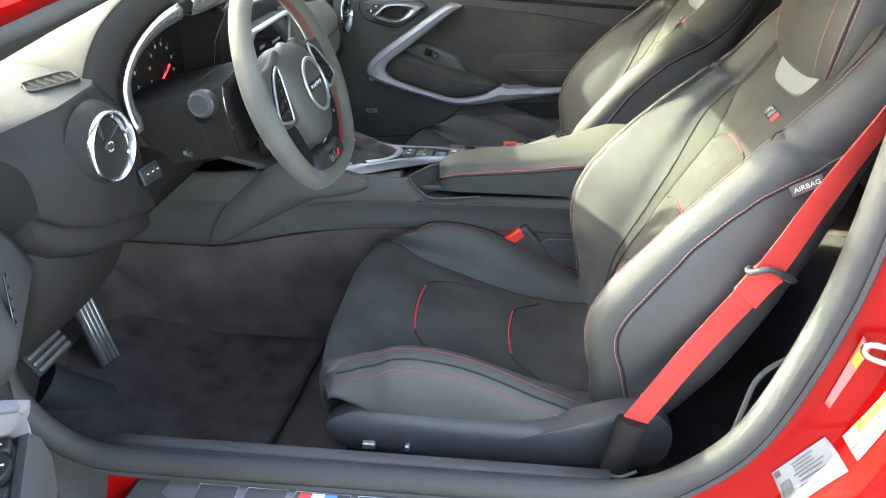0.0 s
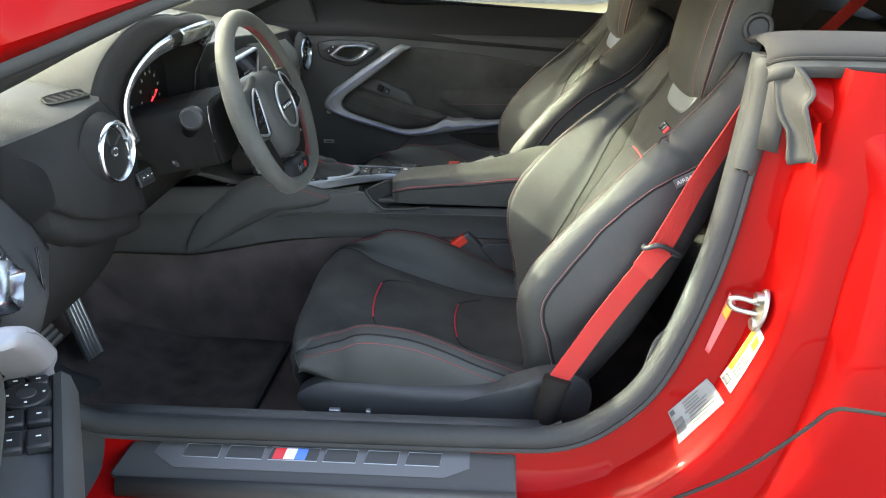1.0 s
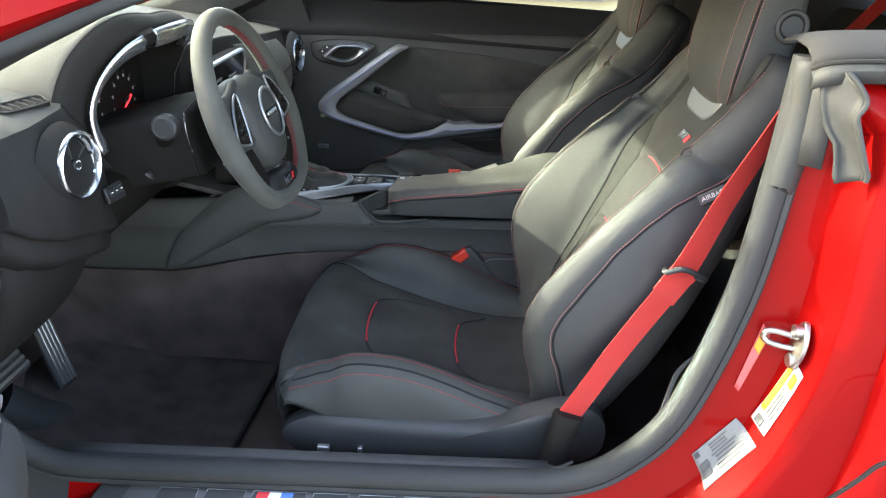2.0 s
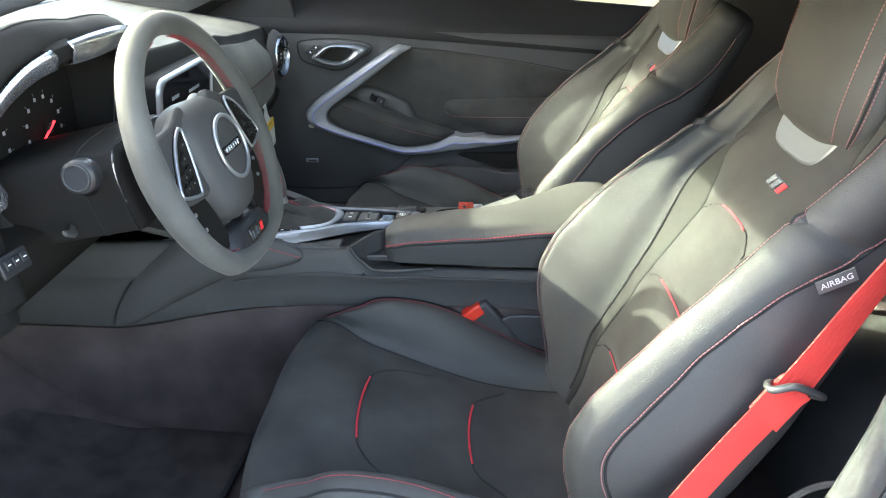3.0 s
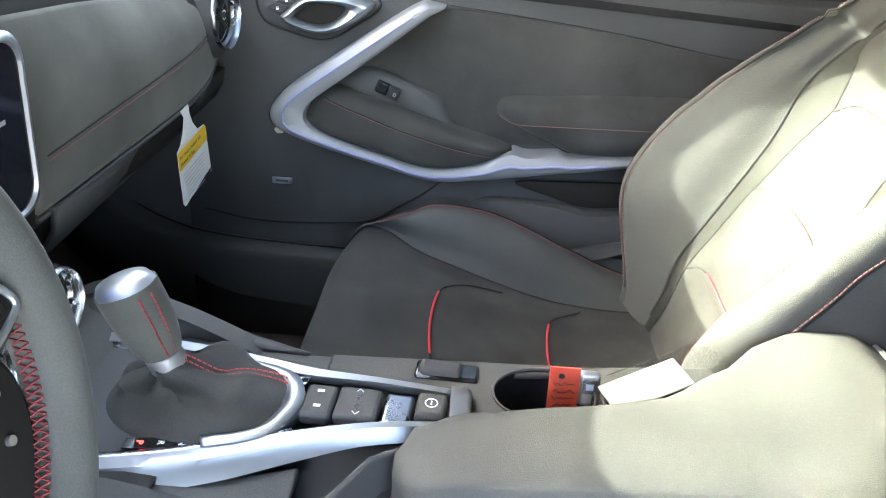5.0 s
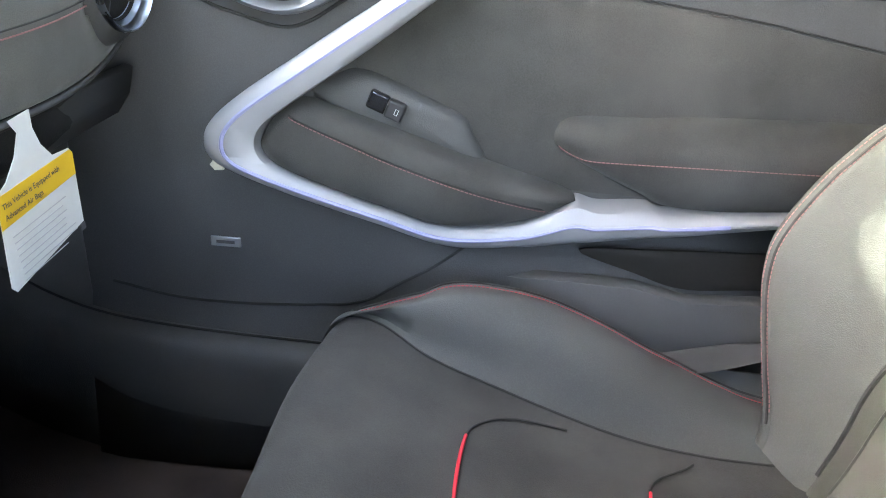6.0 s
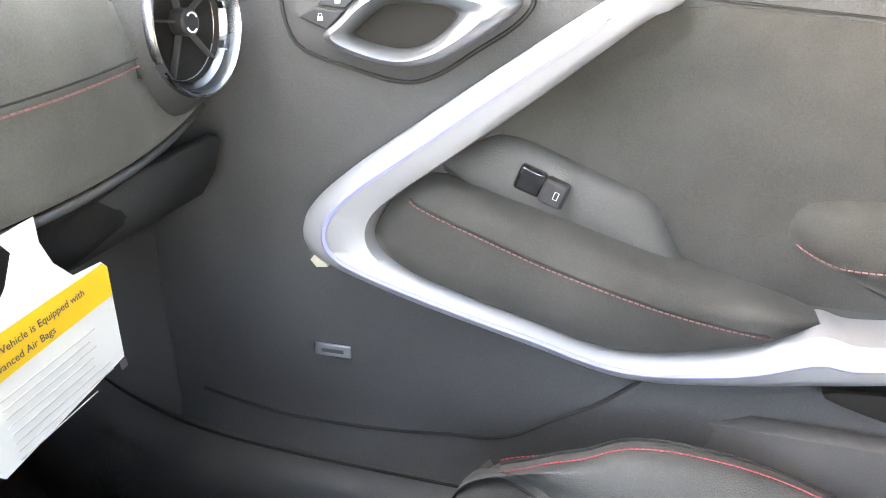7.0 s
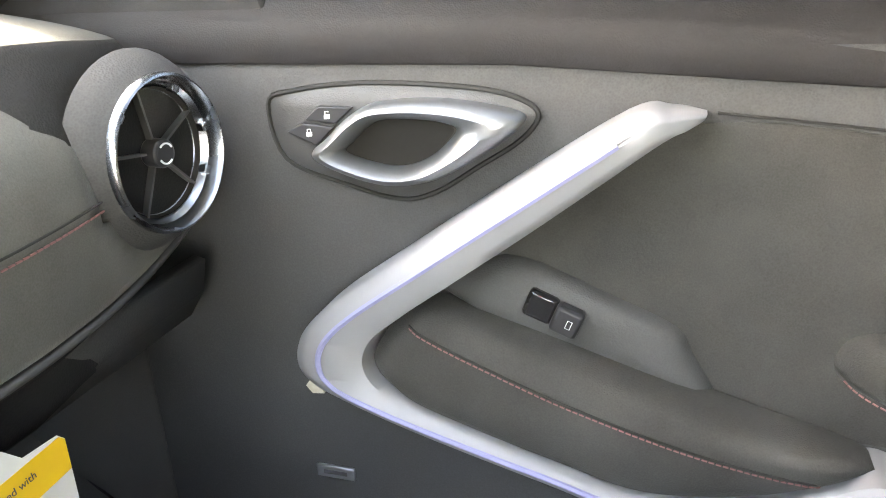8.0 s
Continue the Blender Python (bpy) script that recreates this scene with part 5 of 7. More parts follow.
# centre screen
scr = thing("centre_screen", "touch screen in a silver frame, map page lit blue", "screen")
M = axes((-0.520, 1.510, 0.850), (0, 1, 0), (0.10, 0, 1))
def rrect(w, h, r, z, n=6):
    out = []
    for cx, cy, a0 in ((w / 2 - r, h / 2 - r, 0), (-w / 2 + r, h / 2 - r, 90), (-w / 2 + r, -h / 2 + r, 180), (w / 2 - r, -h / 2 + r, 270)):
        for i in range(n + 1):
            a = radians(a0 + 90 * i / n)
            out.append(V(cx + r * math.cos(a), cy + r * math.sin(a), z))
    return out
bm = bmesh.new()
loft(bm, [[M @ p for p in rrect(0.250 + d, 0.166 + d, 0.024, z)] for d, z in ((0.006, -0.004), (0.006, 0.001), (0.0, 0.005), (-0.006, 0.005), (-0.010, 0.0015))], True)
part("frame", bm, SATIN, scr, "satin silver frame")
bm = bmesh.new()
loft(bm, [[M @ p for p in rrect(0.250 + d, 0.166 + d, 0.024, z)] for d, z in ((-0.03, -0.060), (0.0, -0.030), (0.006, -0.003))], True)
part("back_shell", bm, DASH, scr, "black screen surround")
bm = bmesh.new()
slab(bm, [M @ p for p in rrect(0.242, 0.158, 0.016, 0.002)], M.to_3x3() @ V(0, 0, -1), 0.02)
part("display", bm, SCREEN, scr, "dark glass display")
for x, y, w, h, mat in ((-0.085, -0.006, 0.024, 0.028, SCREEN_BLUE), (-0.06, 0.045, 0.030, 0.006, PALE_INK), (0.03, 0.040, 0.050, 0.005, PALE_INK), (0.07, 0.012, 0.04, 0.004, PALE_INK), (0.0, -0.01, 0.09, 0.003, BLUE_INK)):
    bm = bmesh.new()
    box(bm, M @ Matrix.Translation((x, y, 0.0026)), (w, h, 0.0006))
    part("screen_mark", bm, mat, scr)

# ---- steering wheel ----
sw = thing("steering_wheel", "grey suede flat-bottomed steering wheel with red stitching", "steering wheel")
WC = V(-0.361, 1.174, 0.898)
WT = 19.5
WU, WN = V(-math.sin(radians(WT)), 0, math.cos(radians(WT))), V(math.cos(radians(WT)), 0, math.sin(radians(WT)))
WY = V(0.031, 1, 0).normalized()
def wp(a, b, c=0.0):
    """A point of the wheel: a to the car's right, b up its plane, c towards the seat."""
    return WC + WY * a + WU * b + WN * c
R = 0.1670
def rim(t):
    a, b = R * math.cos(t), R * math.sin(t)
    if b < -0.140:
        b = -0.140 - (abs(b) - 0.140) * 0.5
    return a, b
angles = [2 * math.pi * i / 96 for i in range(96)]
bm = bmesh.new()
tube(bm, [wp(*rim(t)) for t in angles], [0.0152 + 0.0022 * max(0, math.cos(2 * t)) ** 2 for t in angles], 16, True, 1.12, up=WN)
part("rim", bm, GREY_SUEDE, sw, "grey suede rim")
for a0, a1 in ((18, 78), (102, 162), (-68, -14), (194, 248)):
    bm = bmesh.new()
    k = int(abs(a1 - a0) * 0.55)
    prev = None
    for i in range(k + 1):
        t = radians(a0 + (a1 - a0) * i / k)
        a, b = rim(t)
        d = V(-math.cos(t), -math.sin(t), 0)
        for s in (-1, 1):
            c1 = wp(a + d.x * 0.0165, b + d.y * 0.0165, 0.0050 * s)
            t2 = radians(a0 + (a1 - a0) * (i + 0.9) / k)
            a2, b2 = rim(t2)
            c2 = wp(a2 - math.cos(t2) * 0.0165, b2 - math.sin(t2) * 0.0165, -0.0050 * s)
            tube(bm, [c1, c1.lerp(c2, 0.5) + (wp(0, 0) - c1).normalized() * 0.0008, c2], 0.0006, 4)
    part("rim_stitching", bm, DARK_THREAD, sw, "dull red crossed stitching")
# the hub sits a little towards the seat
def hp(a, b, c):
    return wp(a - 0.002, b - 0.006, c + 0.030)
# hub pad
bm = bmesh.new()
out = curve([hp(a, b, -0.030) for a, b in ((-0.070, 0.046), (-0.046, 0.066), (0, 0.072), (0.046, 0.066), (0.070, 0.046), (0.074, 0.012), (0.068, -0.034), (0.050, -0.076), (0.026, -0.092), (0, -0.096), (-0.026, -0.092), (-0.050, -0.076), (-0.068, -0.034), (-0.074, 0.012))], 5, True)
pillow(bm, out, WN, 0.028, 8, 0.030)
part("airbag_pad", bm, VINYL, sw, "black vinyl airbag pad")
bm = bmesh.new()
ring(bm, axes(hp(0, -0.002, -0.0015), WY, WU), 0.0425, 0.0030, 48, 8)
part("emblem_ring", bm, SATIN, sw, "satin metal ring")
for i in range(6):
    bm = bmesh.new()
    box(bm, axes(hp(-0.0215 + 0.0086 * i, -0.002, -0.0005), WY, WU), (0.0070, 0.0072, 0.003))
    part("emblem_bar", bm, DARK_CHROME, sw, bevel=0.001)
bm = bmesh.new()
box(bm, axes(hp(0, -0.002, -0.0022), WY, WU), (0.060, 0.011, 0.002))
part("emblem_plate", bm, GLOSS, sw)
for s in (-1, 1):
    # side spoke: dark arm, metal bezel, keys
    bm = bmesh.new()
    q = [(0.040, 0.064), (0.090, 0.052), (0.150, 0.046), (0.158, 0.010), (0.150, -0.030), (0.104, -0.044), (0.060, -0.034)]
    slab(bm, curve([wp(s * a, b, 0.006) for a, b in q], 4, True), -WN, 0.014)
    part("spoke", bm, VINYL, sw, "black vinyl spoke", bevel=0.004)
    q = [(0.078, 0.044), (0.098, 0.039), (0.118, 0.022), (0.140, -0.008), (0.146, -0.022), (0.138, -0.028), (0.104, -0.036), (0.096, -0.028), (0.085, 0.006)]
    loopc = curve([wp(s * a, b, 0.010) for a, b in q], 3, True)
    bm = bmesh.new()
    tube(bm, loopc, 0.0024, 8, True)
    part("spoke_bezel", bm, SATIN, sw, "satin metal bezel")
    bm = bmesh.new()
    slab(bm, loopc, -WN, 0.012)
    part("key_plate", bm, DEEP, sw)
    for kx, ky, kw, kh, turn_by in ((0.097, 0.028, 0.018, 0.010, -38), (0.108, 0.013, 0.021, 0.008, -30), (0.108, -0.002, 0.012, 0.011, -20), (0.124, -0.006, 0.012, 0.011, -20), (0.112, -0.018, 0.014, 0.011, -14), (0.130, -0.019, 0.012, 0.009, -14)):
        M = axes(wp(s * kx, ky, 0.011), WY, WU) @ pose(0, 0, 0, 0, 0, s * turn_by)
        bm = bmesh.new()
        box(bm, M, (kw, kh, 0.005))
        part("key", bm, DEEP, sw, bevel=0.0010)
        bm = bmesh.new()
        box(bm, M @ Matrix.Translation((0, 0, 0.0028)), (0.0032, 0.0014, 0.0006))
        part("key_mark", bm, GREY_INK, sw)
# bottom spoke: a block on the flat of the rim with the badge let into it, and dark covers beside the pad
BLOCK = ((-0.050, -0.104), (0.0, -0.107), (0.044, -0.106), (0.066, -0.122), (0.074, -0.142), (0.060, -0.156), (0.0, -0.154), (-0.058, -0.152), (-0.076, -0.136), (-0.070, -0.118))
bm = bmesh.new()
pillow(bm, curve([wp(a, b, -0.008) for a, b in BLOCK], 4, True), WN, 0.019, 6, 0.012, power=0.32)
part("lower_spoke", bm, BUTTON, sw, "black lower spoke block")
bm = bmesh.new()
box(bm, axes(wp(-0.006, -0.129, 0.0115), WY, WU), (0.054, 0.021, 0.003))
part("badge", bm, GLOSS, sw, "dark badge plate", bevel=0.001)
for x, mat in ((-0.015, DARK_CHROME), (0.0, DARK_CHROME), (0.014, RED_INK)):
    M = axes(wp(-0.006 + x, -0.129, 0.0133), WY, WU)
    bm = bmesh.new()
    slab(bm, [M @ V(-0.0070, -0.0055, 0), M @ V(0.0025, -0.0055, 0), M @ V(0.0070, 0.0055, 0), M @ V(-0.0025, 0.0055, 0)], WN, 0.0008)
    part("badge_bar", bm, mat, sw)
for s in (-1, 1):
    bm = bmesh.new()
    slab(bm, curve([wp(s * a, b, -0.004) for a, b in ((0.075, -0.042), (0.118, -0.034), (0.134, -0.050), (0.128, -0.082), (0.104, -0.112), (0.070, -0.124), (0.055, -0.108))], 4, True), -WN, 0.012)
    part("lower_cover", bm, DEEP, sw, "black lower spoke cover", bevel=0.003)
    for a, b in ((0.116, -0.056), (0.108, -0.080)):
        bm = bmesh.new()
        disc(bm, axes(wp(s * a, b, -0.003), WY, WU), 0.0028, 0.003, 12)
        part("screw", bm, SATIN, sw)
for s in (-1, 1):
    bm = bmesh.new()
    tube(bm, [wp(s * 0.140, -0.012, -0.022), wp(s * 0.141, -0.040, -0.024), wp(s * 0.134, -0.070, -0.022)], [0.007, 0.010, 0.006], 10)
    part("shift_paddle", bm, DARK_CHROME, sw, "metal shift paddle")

# ---- centre console ----
con = thing("centre_console", "black centre console with silver trim and padded sides", "centre console")
def shell(x):
    """Half width and top height of the console at x."""
    hw = lerp_table([(-0.64, 0.165), (-0.45, 0.140), (-0.30, 0.128), (-0.10, 0.126), (0.15, 0.128), (0.36, 0.13)], x)
    top = lerp_table([(-0.64, 0.705), (-0.50, 0.665), (-0.42, 0.648), (-0.30, 0.645), (-0.10, 0.652), (0.10, 0.655), (0.36, 0.64)], x)
    return hw, top
def pinch(x):
    """By how much the console is slimmer on the passenger's hand."""
    return lerp_table(((-0.62, 0.0), (-0.47, 0.014), (-0.40, 0.024), (-0.30, 0.038), (-0.24, 0.043), (-0.12, 0.041), (0.12, 0.022), (0.20, 0.004), (0.36, 0.0)), x)
def shell_row(x, s):
    hw, top = shell(x)
    hw = hw - (pinch(x) if s > 0 else 0.0)
    y = MID + s * hw
    if s < 0:
        top = min(top, lerp_table([(-0.228, 0.66), (-0.216, 0.650), (-0.203, 0.630), (-0.178, 0.608), (-0.136, 0.607), (-0.07, 0.614), (0.36, 0.620)], x))
    mid = min(0.605, top - 0.008)
    return [V(x, MID + s * (hw - 0.022), top), V(x, MID + s * (hw - 0.010), top - 0.003), V(x, y - s * 0.001, top - 0.014), V(x, y + s * 0.002, max(top - 0.030, mid)), V(x, y + s * 0.006, mid), V(x, y + s * 0.004, mid - 0.007), V(x, y - s * 0.004, 0.585), V(x, y - s * 0.003, 0.56), V(x, y - s * 0.004, lerp_table(((-0.64, 0.500), (-0.37, 0.533), (-0.25, 0.540), (0.0, 0.545)), x)), V(x, y - s * 0.02, lerp_table(((-0.64, 0.485), (-0.37, 0.522), (0.0, 0.535)), x))]
xs = [-0.86 + 1.22 * i / 97 for i in range(98)]
for s in (-1, 1):
    bm = bmesh.new()
    loft(bm, [shell_row(x, s) for x in xs])
    part("side_wall", bm, SOFT, con, "black side wall", solid=0.006)
    bm = bmesh.new()
    tube(bm, [V(x, MID + s * (shell(x)[0] + 0.0066 - (pinch(x) if s > 0 else 0.0)), lerp_table(((-0.46, 0.585), (-0.352, 0.597), (-0.299, 0.606), (-0.259, 0.609), (-0.22, 0.606), (-0.18, 0.602), (-0.089, 0.604), (0.40, 0.606)), x)) for x in xs if x > -0.42], 0.0014, 6)
    part("side_bead", bm, VINYL, con)
# top deck with openings left for the shifter, the cup holders and the front pocket
def deck(name, outline, mat, z_at, hole=None):
    bm = bmesh.new()
    slab(bm, [V(x, y, z_at(x)) for x, y in outline], (0, 0, -1), 0.012)
    return part(name, bm, mat, con, bevel=0.003)
def ztop(x):
    return shell(x)[1]
# cup holders: bowls and a deck pierced by them
CUPS = ((-0.034, 1.548, 0.047, 0.036), (0.066, 1.548, 0.047, 0.036))
bm = bmesh.new()
outer = [V(-0.235, 1.589, 0), V(-0.235, 1.50, 0), V(0.13, 1.50, 0), V(0.13, 1.605, 0), V(0.02, 1.592, 0)]
def ring_pts(c, n=28):
    return [V(c[0] + c[2] * math.cos(2 * math.pi * i / n), c[1] + c[3] * math.sin(2 * math.pi * i / n), 0) for i in range(n)]
edges = []
for loop in [outer] + [ring_pts(c) for c in CUPS]:
    vs = [bm.verts.new(V(p.x, p.y, ztop(p.x) + 0.001)) for p in loop]
    edges += [bm.edges.new((vs[i], vs[(i + 1) % len(vs)])) for i in range(len(vs))]
bmesh.ops.triangle_fill(bm, use_beauty=True, edges=edges)
part("cup_deck", bm, SOFT, con, "black deck round the cup holders", solid=0.004, smooth=False)
for c in CUPS:
    bm = bmesh.new()
    base = ring_pts(c)
    loft(bm, [[V(c[0] + (p.x - c[0]) * f, c[1] + (p.y - c[1]) * f, ztop(p.x) + dz) for p in base] for f, dz in ((1.0, 0.002), (0.985, 0.002), (0.96, -0.006), (0.94, -0.075), (0.5, -0.078), (0.02, -0.078))], True)
    part("cup_holder", bm, GLOSS, con, "gloss black cup well")
    bm = bmesh.new()
    tube(bm, [V(p.x, p.y, ztop(p.x) + 0.0015) for p in base], 0.0016, 6, True)
    part("cup_rim", bm, PLASTIC, con)
deck("deck_rear", ((0.13, 1.40), (0.34, 1.40), (0.34, 1.62), (0.20, 1.62), (0.13, 1.605)), SOFT, ztop)
deck("deck_front", ((-0.62, 1.37), (-0.44, 1.385), (-0.44, 1.635), (-0.62, 1.65)), SOFT, ztop)
deck("deck_edge", ((-0.44, 1.392), (-0.235, 1.400), (-0.235, 1.445), (-0.30, 1.425), (-0.44, 1.415)), SOFT, ztop)
deck("deck_edge", ((-0.44, 1.592), (-0.30, 1.575), (-0.235, 1.55), (-0.235, 1.588), (-0.32, 1.590), (-0.44, 1.616)), SOFT, ztop)
deck("deck_floor", ((-0.44, 1.40), (-0.10, 1.42), (-0.10, 1.60), (-0.44, 1.60)), PLASTIC, lambda x: 0.626)
# pocket ahead of the armrest
bm = bmesh.new()
rim_line = [V(-0.070, 1.390, 0.6165), V(-0.136, 1.390, 0.6090), V(-0.172, 1.389, 0.6095), V(-0.180, 1.389, 0.6125), V(-0.203, 1.390, 0.6320), V(-0.214, 1.389, 0.6490), V(-0.2155, 1.391, 0.6530), V(-0.199, 1.413, 0.656), V(-0.178, 1.448, 0.657), V(-0.140, 1.471, 0.657), V(-0.110, 1.482, 0.657)]
floor_line = [V(-0.070, 1.400, 0.604), V(-0.130, 1.400, 0.603), V(-0.162, 1.399, 0.603), V(-0.168, 1.400, 0.603), V(-0.186, 1.404, 0.604), V(-0.190, 1.407, 0.606), V(-0.190, 1.410, 0.607), V(-0.178, 1.426, 0.606), V(-0.160, 1.442, 0.605), V(-0.130, 1.460, 0.604), V(-0.105, 1.468, 0.604)]
tube(bm, rim_line, 0.0028, 8)
part("pocket_lip", bm, SOFT, con)
bm = bmesh.new()
loft(bm, [rim_line, [p.lerp(q, 0.12) + V(0, 0, -0.002) for p, q in zip(rim_line, floor_line)], [p.lerp(q, 0.92) + V(0, 0, 0.001) for p, q in zip(rim_line, floor_line)], floor_line, [V(p.x * 0.3 - 0.075, 1.43 + (p.y - 1.43) * 0.2, 0.603) for p in floor_line]])
part("pocket", bm, PLASTIC, con, "dark open front pocket")
# padded knee wings with red stitching
for s in (-1, 1):
    bm = bmesh.new()
    w = curve([(-0.63, MID + s * 0.168, 0.50), (-0.60, MID + s * 0.168, 0.58), (-0.53, MID + s * 0.152, 0.650), (-0.47, MID + s * 0.142, 0.684), (-0.40, MID + s * 0.133, 0.676), (-0.315, MID + s * 0.128, 0.652), (-0.300, MID + s * 0.128, 0.630), (-0.34, MID + s * 0.130, 0.612), (-0.42, MID + s * 0.138, 0.600), (-0.52, MID + s * 0.150, 0.55)], 5, True)
    if s > 0:
        w = [p - V(0, pinch(p.x), 0) for p in w]
    pillow(bm, w, (0, s, 0.15), 0.016, 6, 0.02)
    part("knee_pad", bm, VINYL, con, "padded black knee wing")
    if s < 0:
        bm = bmesh.new()
        stitches(bm, curve([(-0.585, MID + s * 0.170, 0.585), (-0.52, MID + s * 0.160, 0.640), (-0.45, MID + s * 0.150, 0.668), (-0.38, MID + s * 0.144, 0.662), (-0.300, MID + s * 0.142, 0.640)], 8))
        part("knee_stitching", bm, THREAD, con, "red stitching")
# sloping inner sides between the knee wings and the trim frame
for s in (-1, 1):
    bm = bmesh.new()
    loft(bm, [[V(x, MID + s * (0.124 + 0.05 * max(0.0, -0.40 - x) - (pinch(x) * 0.8 if s > 0 else 0.0)), z - 0.004), V(x, MID + s * (0.108 - (pinch(x) * 0.5 if s > 0 else 0.0)), z * 0.55 + 0.648 * 0.45), V(x, MID + s * (0.088 - 0.07 * max(0.0, x + 0.42)), 0.649)] for x, z in ((-0.60, 0.640), (-0.53, 0.668), (-0.47, 0.682), (-0.40, 0.675), (-0.34, 0.660), (-0.30, 0.652), (-0.26, 0.636))[:5 if s < 0 else 7]])
    part("knee_slope", bm, VINYL, con, "black sloping inner side", solid=0.004, out=(0, 0, 1))
# silver trim frame round the shifter and the switches
near = [(-0.47, 1.400, 0.650), (-0.40, 1.409, 0.651), (-0.34, 1.419, 0.652), (-0.29, 1.433, 0.655), (-0.24, 1.452, 0.659), (-0.18, 1.472, 0.661), (-0.112, 1.484, 0.660)]
near_in = [(-0.47, 1.418, 0.654), (-0.40, 1.426, 0.656), (-0.34, 1.437, 0.658), (-0.29, 1.452, 0.660), (-0.245, 1.466, 0.664), (-0.18, 1.482, 0.666), (-0.118, 1.492, 0.664)]
far = [(-0.47, 1.592, 0.650), (-0.40, 1.587, 0.651), (-0.34, 1.578, 0.652), (-0.29, 1.565, 0.655), (-0.24, 1.550, 0.659), (-0.18, 1.541, 0.661), (-0.112, 1.534, 0.660)]
far_in = [(-0.47, 1.576, 0.654), (-0.40, 1.571, 0.656), (-0.34, 1.562, 0.658), (-0.29, 1.550, 0.660), (-0.245, 1.537, 0.664), (-0.18, 1.532, 0.666), (-0.118, 1.527, 0.664)]
for a, b in ((near, near_in), (far, far_in)):
    bm = bmesh.new()
    loft(bm, [[p + V(0, 0, -0.012), p.lerp(q, -0.60) + V(0, 0, -0.003), p, p.lerp(q, 0.25) + V(0, 0, 0.004), p.lerp(q, 0.8) + V(0, 0, 0.001), q, q + V(0, 0, -0.008)] for p, q in zip(curve(a, 6), curve(b, 6))])
    part("silver_rail", bm, FRAME_SILVER, con, "satin silver rail", solid=0.002)
    bm = bmesh.new()
    loft(bm, [[q + V(0, 0, -0.001), p.lerp(q, 1.4) + V(0, 0, -0.004), p.lerp(q, 1.75) + V(0, 0, -0.010)] for p, q in list(zip(curve(a, 6), curve(b, 6)))[:25]])
    part("inner_slope", bm, DARK_CHROME, con, "dark metallic inner slope", solid=0.002)
bm = bmesh.new()
loft(bm, [[V(-0.119, y, 0.656), V(-0.118, y, 0.6655), V(-0.104, y, 0.6645), V(-0.100, y, 0.661), V(-0.099, y, 0.650)] for y in (1.482, 1.50, 1.52, 1.536)])
part("silver_tail", bm, FRAME_SILVER, con, "satin silver end", solid=0.002)
bm = bmesh.new()
rows = []
for p in curve([(-0.315, 1.446, 0.660), (-0.282, 1.454, 0.662), (-0.260, 1.466, 0.664), (-0.249, 1.486, 0.666), (-0.246, 1.502, 0.666), (-0.249, 1.518, 0.666), (-0.260, 1.536, 0.664), (-0.282, 1.548, 0.662), (-0.315, 1.557, 0.660)], 6):
    d = V(-0.34 - p.x, 1.502 - p.y, 0).normalized()
    rows.append([p - d * 0.003 + V(0, 0, -0.014), p - d * 0.002, p + d * 0.004 + V(0, 0, 0.0025), p + d * 0.010 + V(0, 0, 0.001), p + d * 0.016 + V(0, 0, -0.004), p + d * 0.021 + V(0, 0, -0.014)])
loft(bm, rows)
part("silver_bridge", bm, FRAME_SILVER, con, "satin silver bridge", solid=0.002)
# switch bank
for nm, x, w, mat in (("traction_key", -0.2315, 0.028, SOFT), ("mode_rocker", -0.1975, 0.038, SOFT), ("chrome_cup", -0.163, 0.026, DARK_CHROME), ("parking_brake_key", -0.134, 0.026, SOFT)):
    d = {"chrome_cup": -0.006, "parking_brake_key": 0.003}.get(nm, -0.002)
    wy = 0.040 if nm != "parking_brake_key" else 0.030
    o = rbox(nm, pose(x, 1.506, 0.660 + d, 0, 0, -3), (w, wy, 0.014), mat, con, r=0.004)
M = pose(-0.1975, 1.506, 0.6655, 0, 0, -93)
lettering("MODE", M @ pose(0, 0, 0, 0, 0, 0), 0.0066, GREY_INK, con, "mode_word")
for s in (-1, 1):
    bm = bmesh.new()
    tube(bm, [V(-0.1975 - 0.003, 1.506 + s * 0.0125, 0.6655), V(-0.1975, 1.506 + s * 0.016, 0.6655), V(-0.1975 + 0.003, 1.506 + s * 0.0125, 0.6655)], 0.0005, 4)
    part("mode_arrow", bm, WHITE_INK, con)
bm = bmesh.new()
ring(bm, pose(-0.134, 1.506, 0.6705), 0.0052, 0.0006, 20, 4)
part("brake_mark", bm, WHITE_INK, con)
bm = bmesh.new()
box(bm, pose(-0.134, 1.506, 0.6705), (0.0012, 0.005, 0.0005))
part("brake_mark", bm, WHITE_INK, con)
for y in (1.516, 1.497):
    bm = bmesh.new()
    box(bm, pose(-0.2315, y, 0.6655), (0.006, 0.003, 0.0005))
    part("key_mark", bm, WHITE_INK, con)
# small lidded tray on the passenger edge
M = pose(-0.124, 1.570, 0.653, 0, 0, -3)
rbox("tray_well", M, (0.060, 0.024, 0.006), GLOSS, con, r=0.003)
rbox("tray_lid", M @ Matrix.Translation((-0.006, 0.0, 0.003)), (0.040, 0.021, 0.009), RUBBER, con, r=0.005)

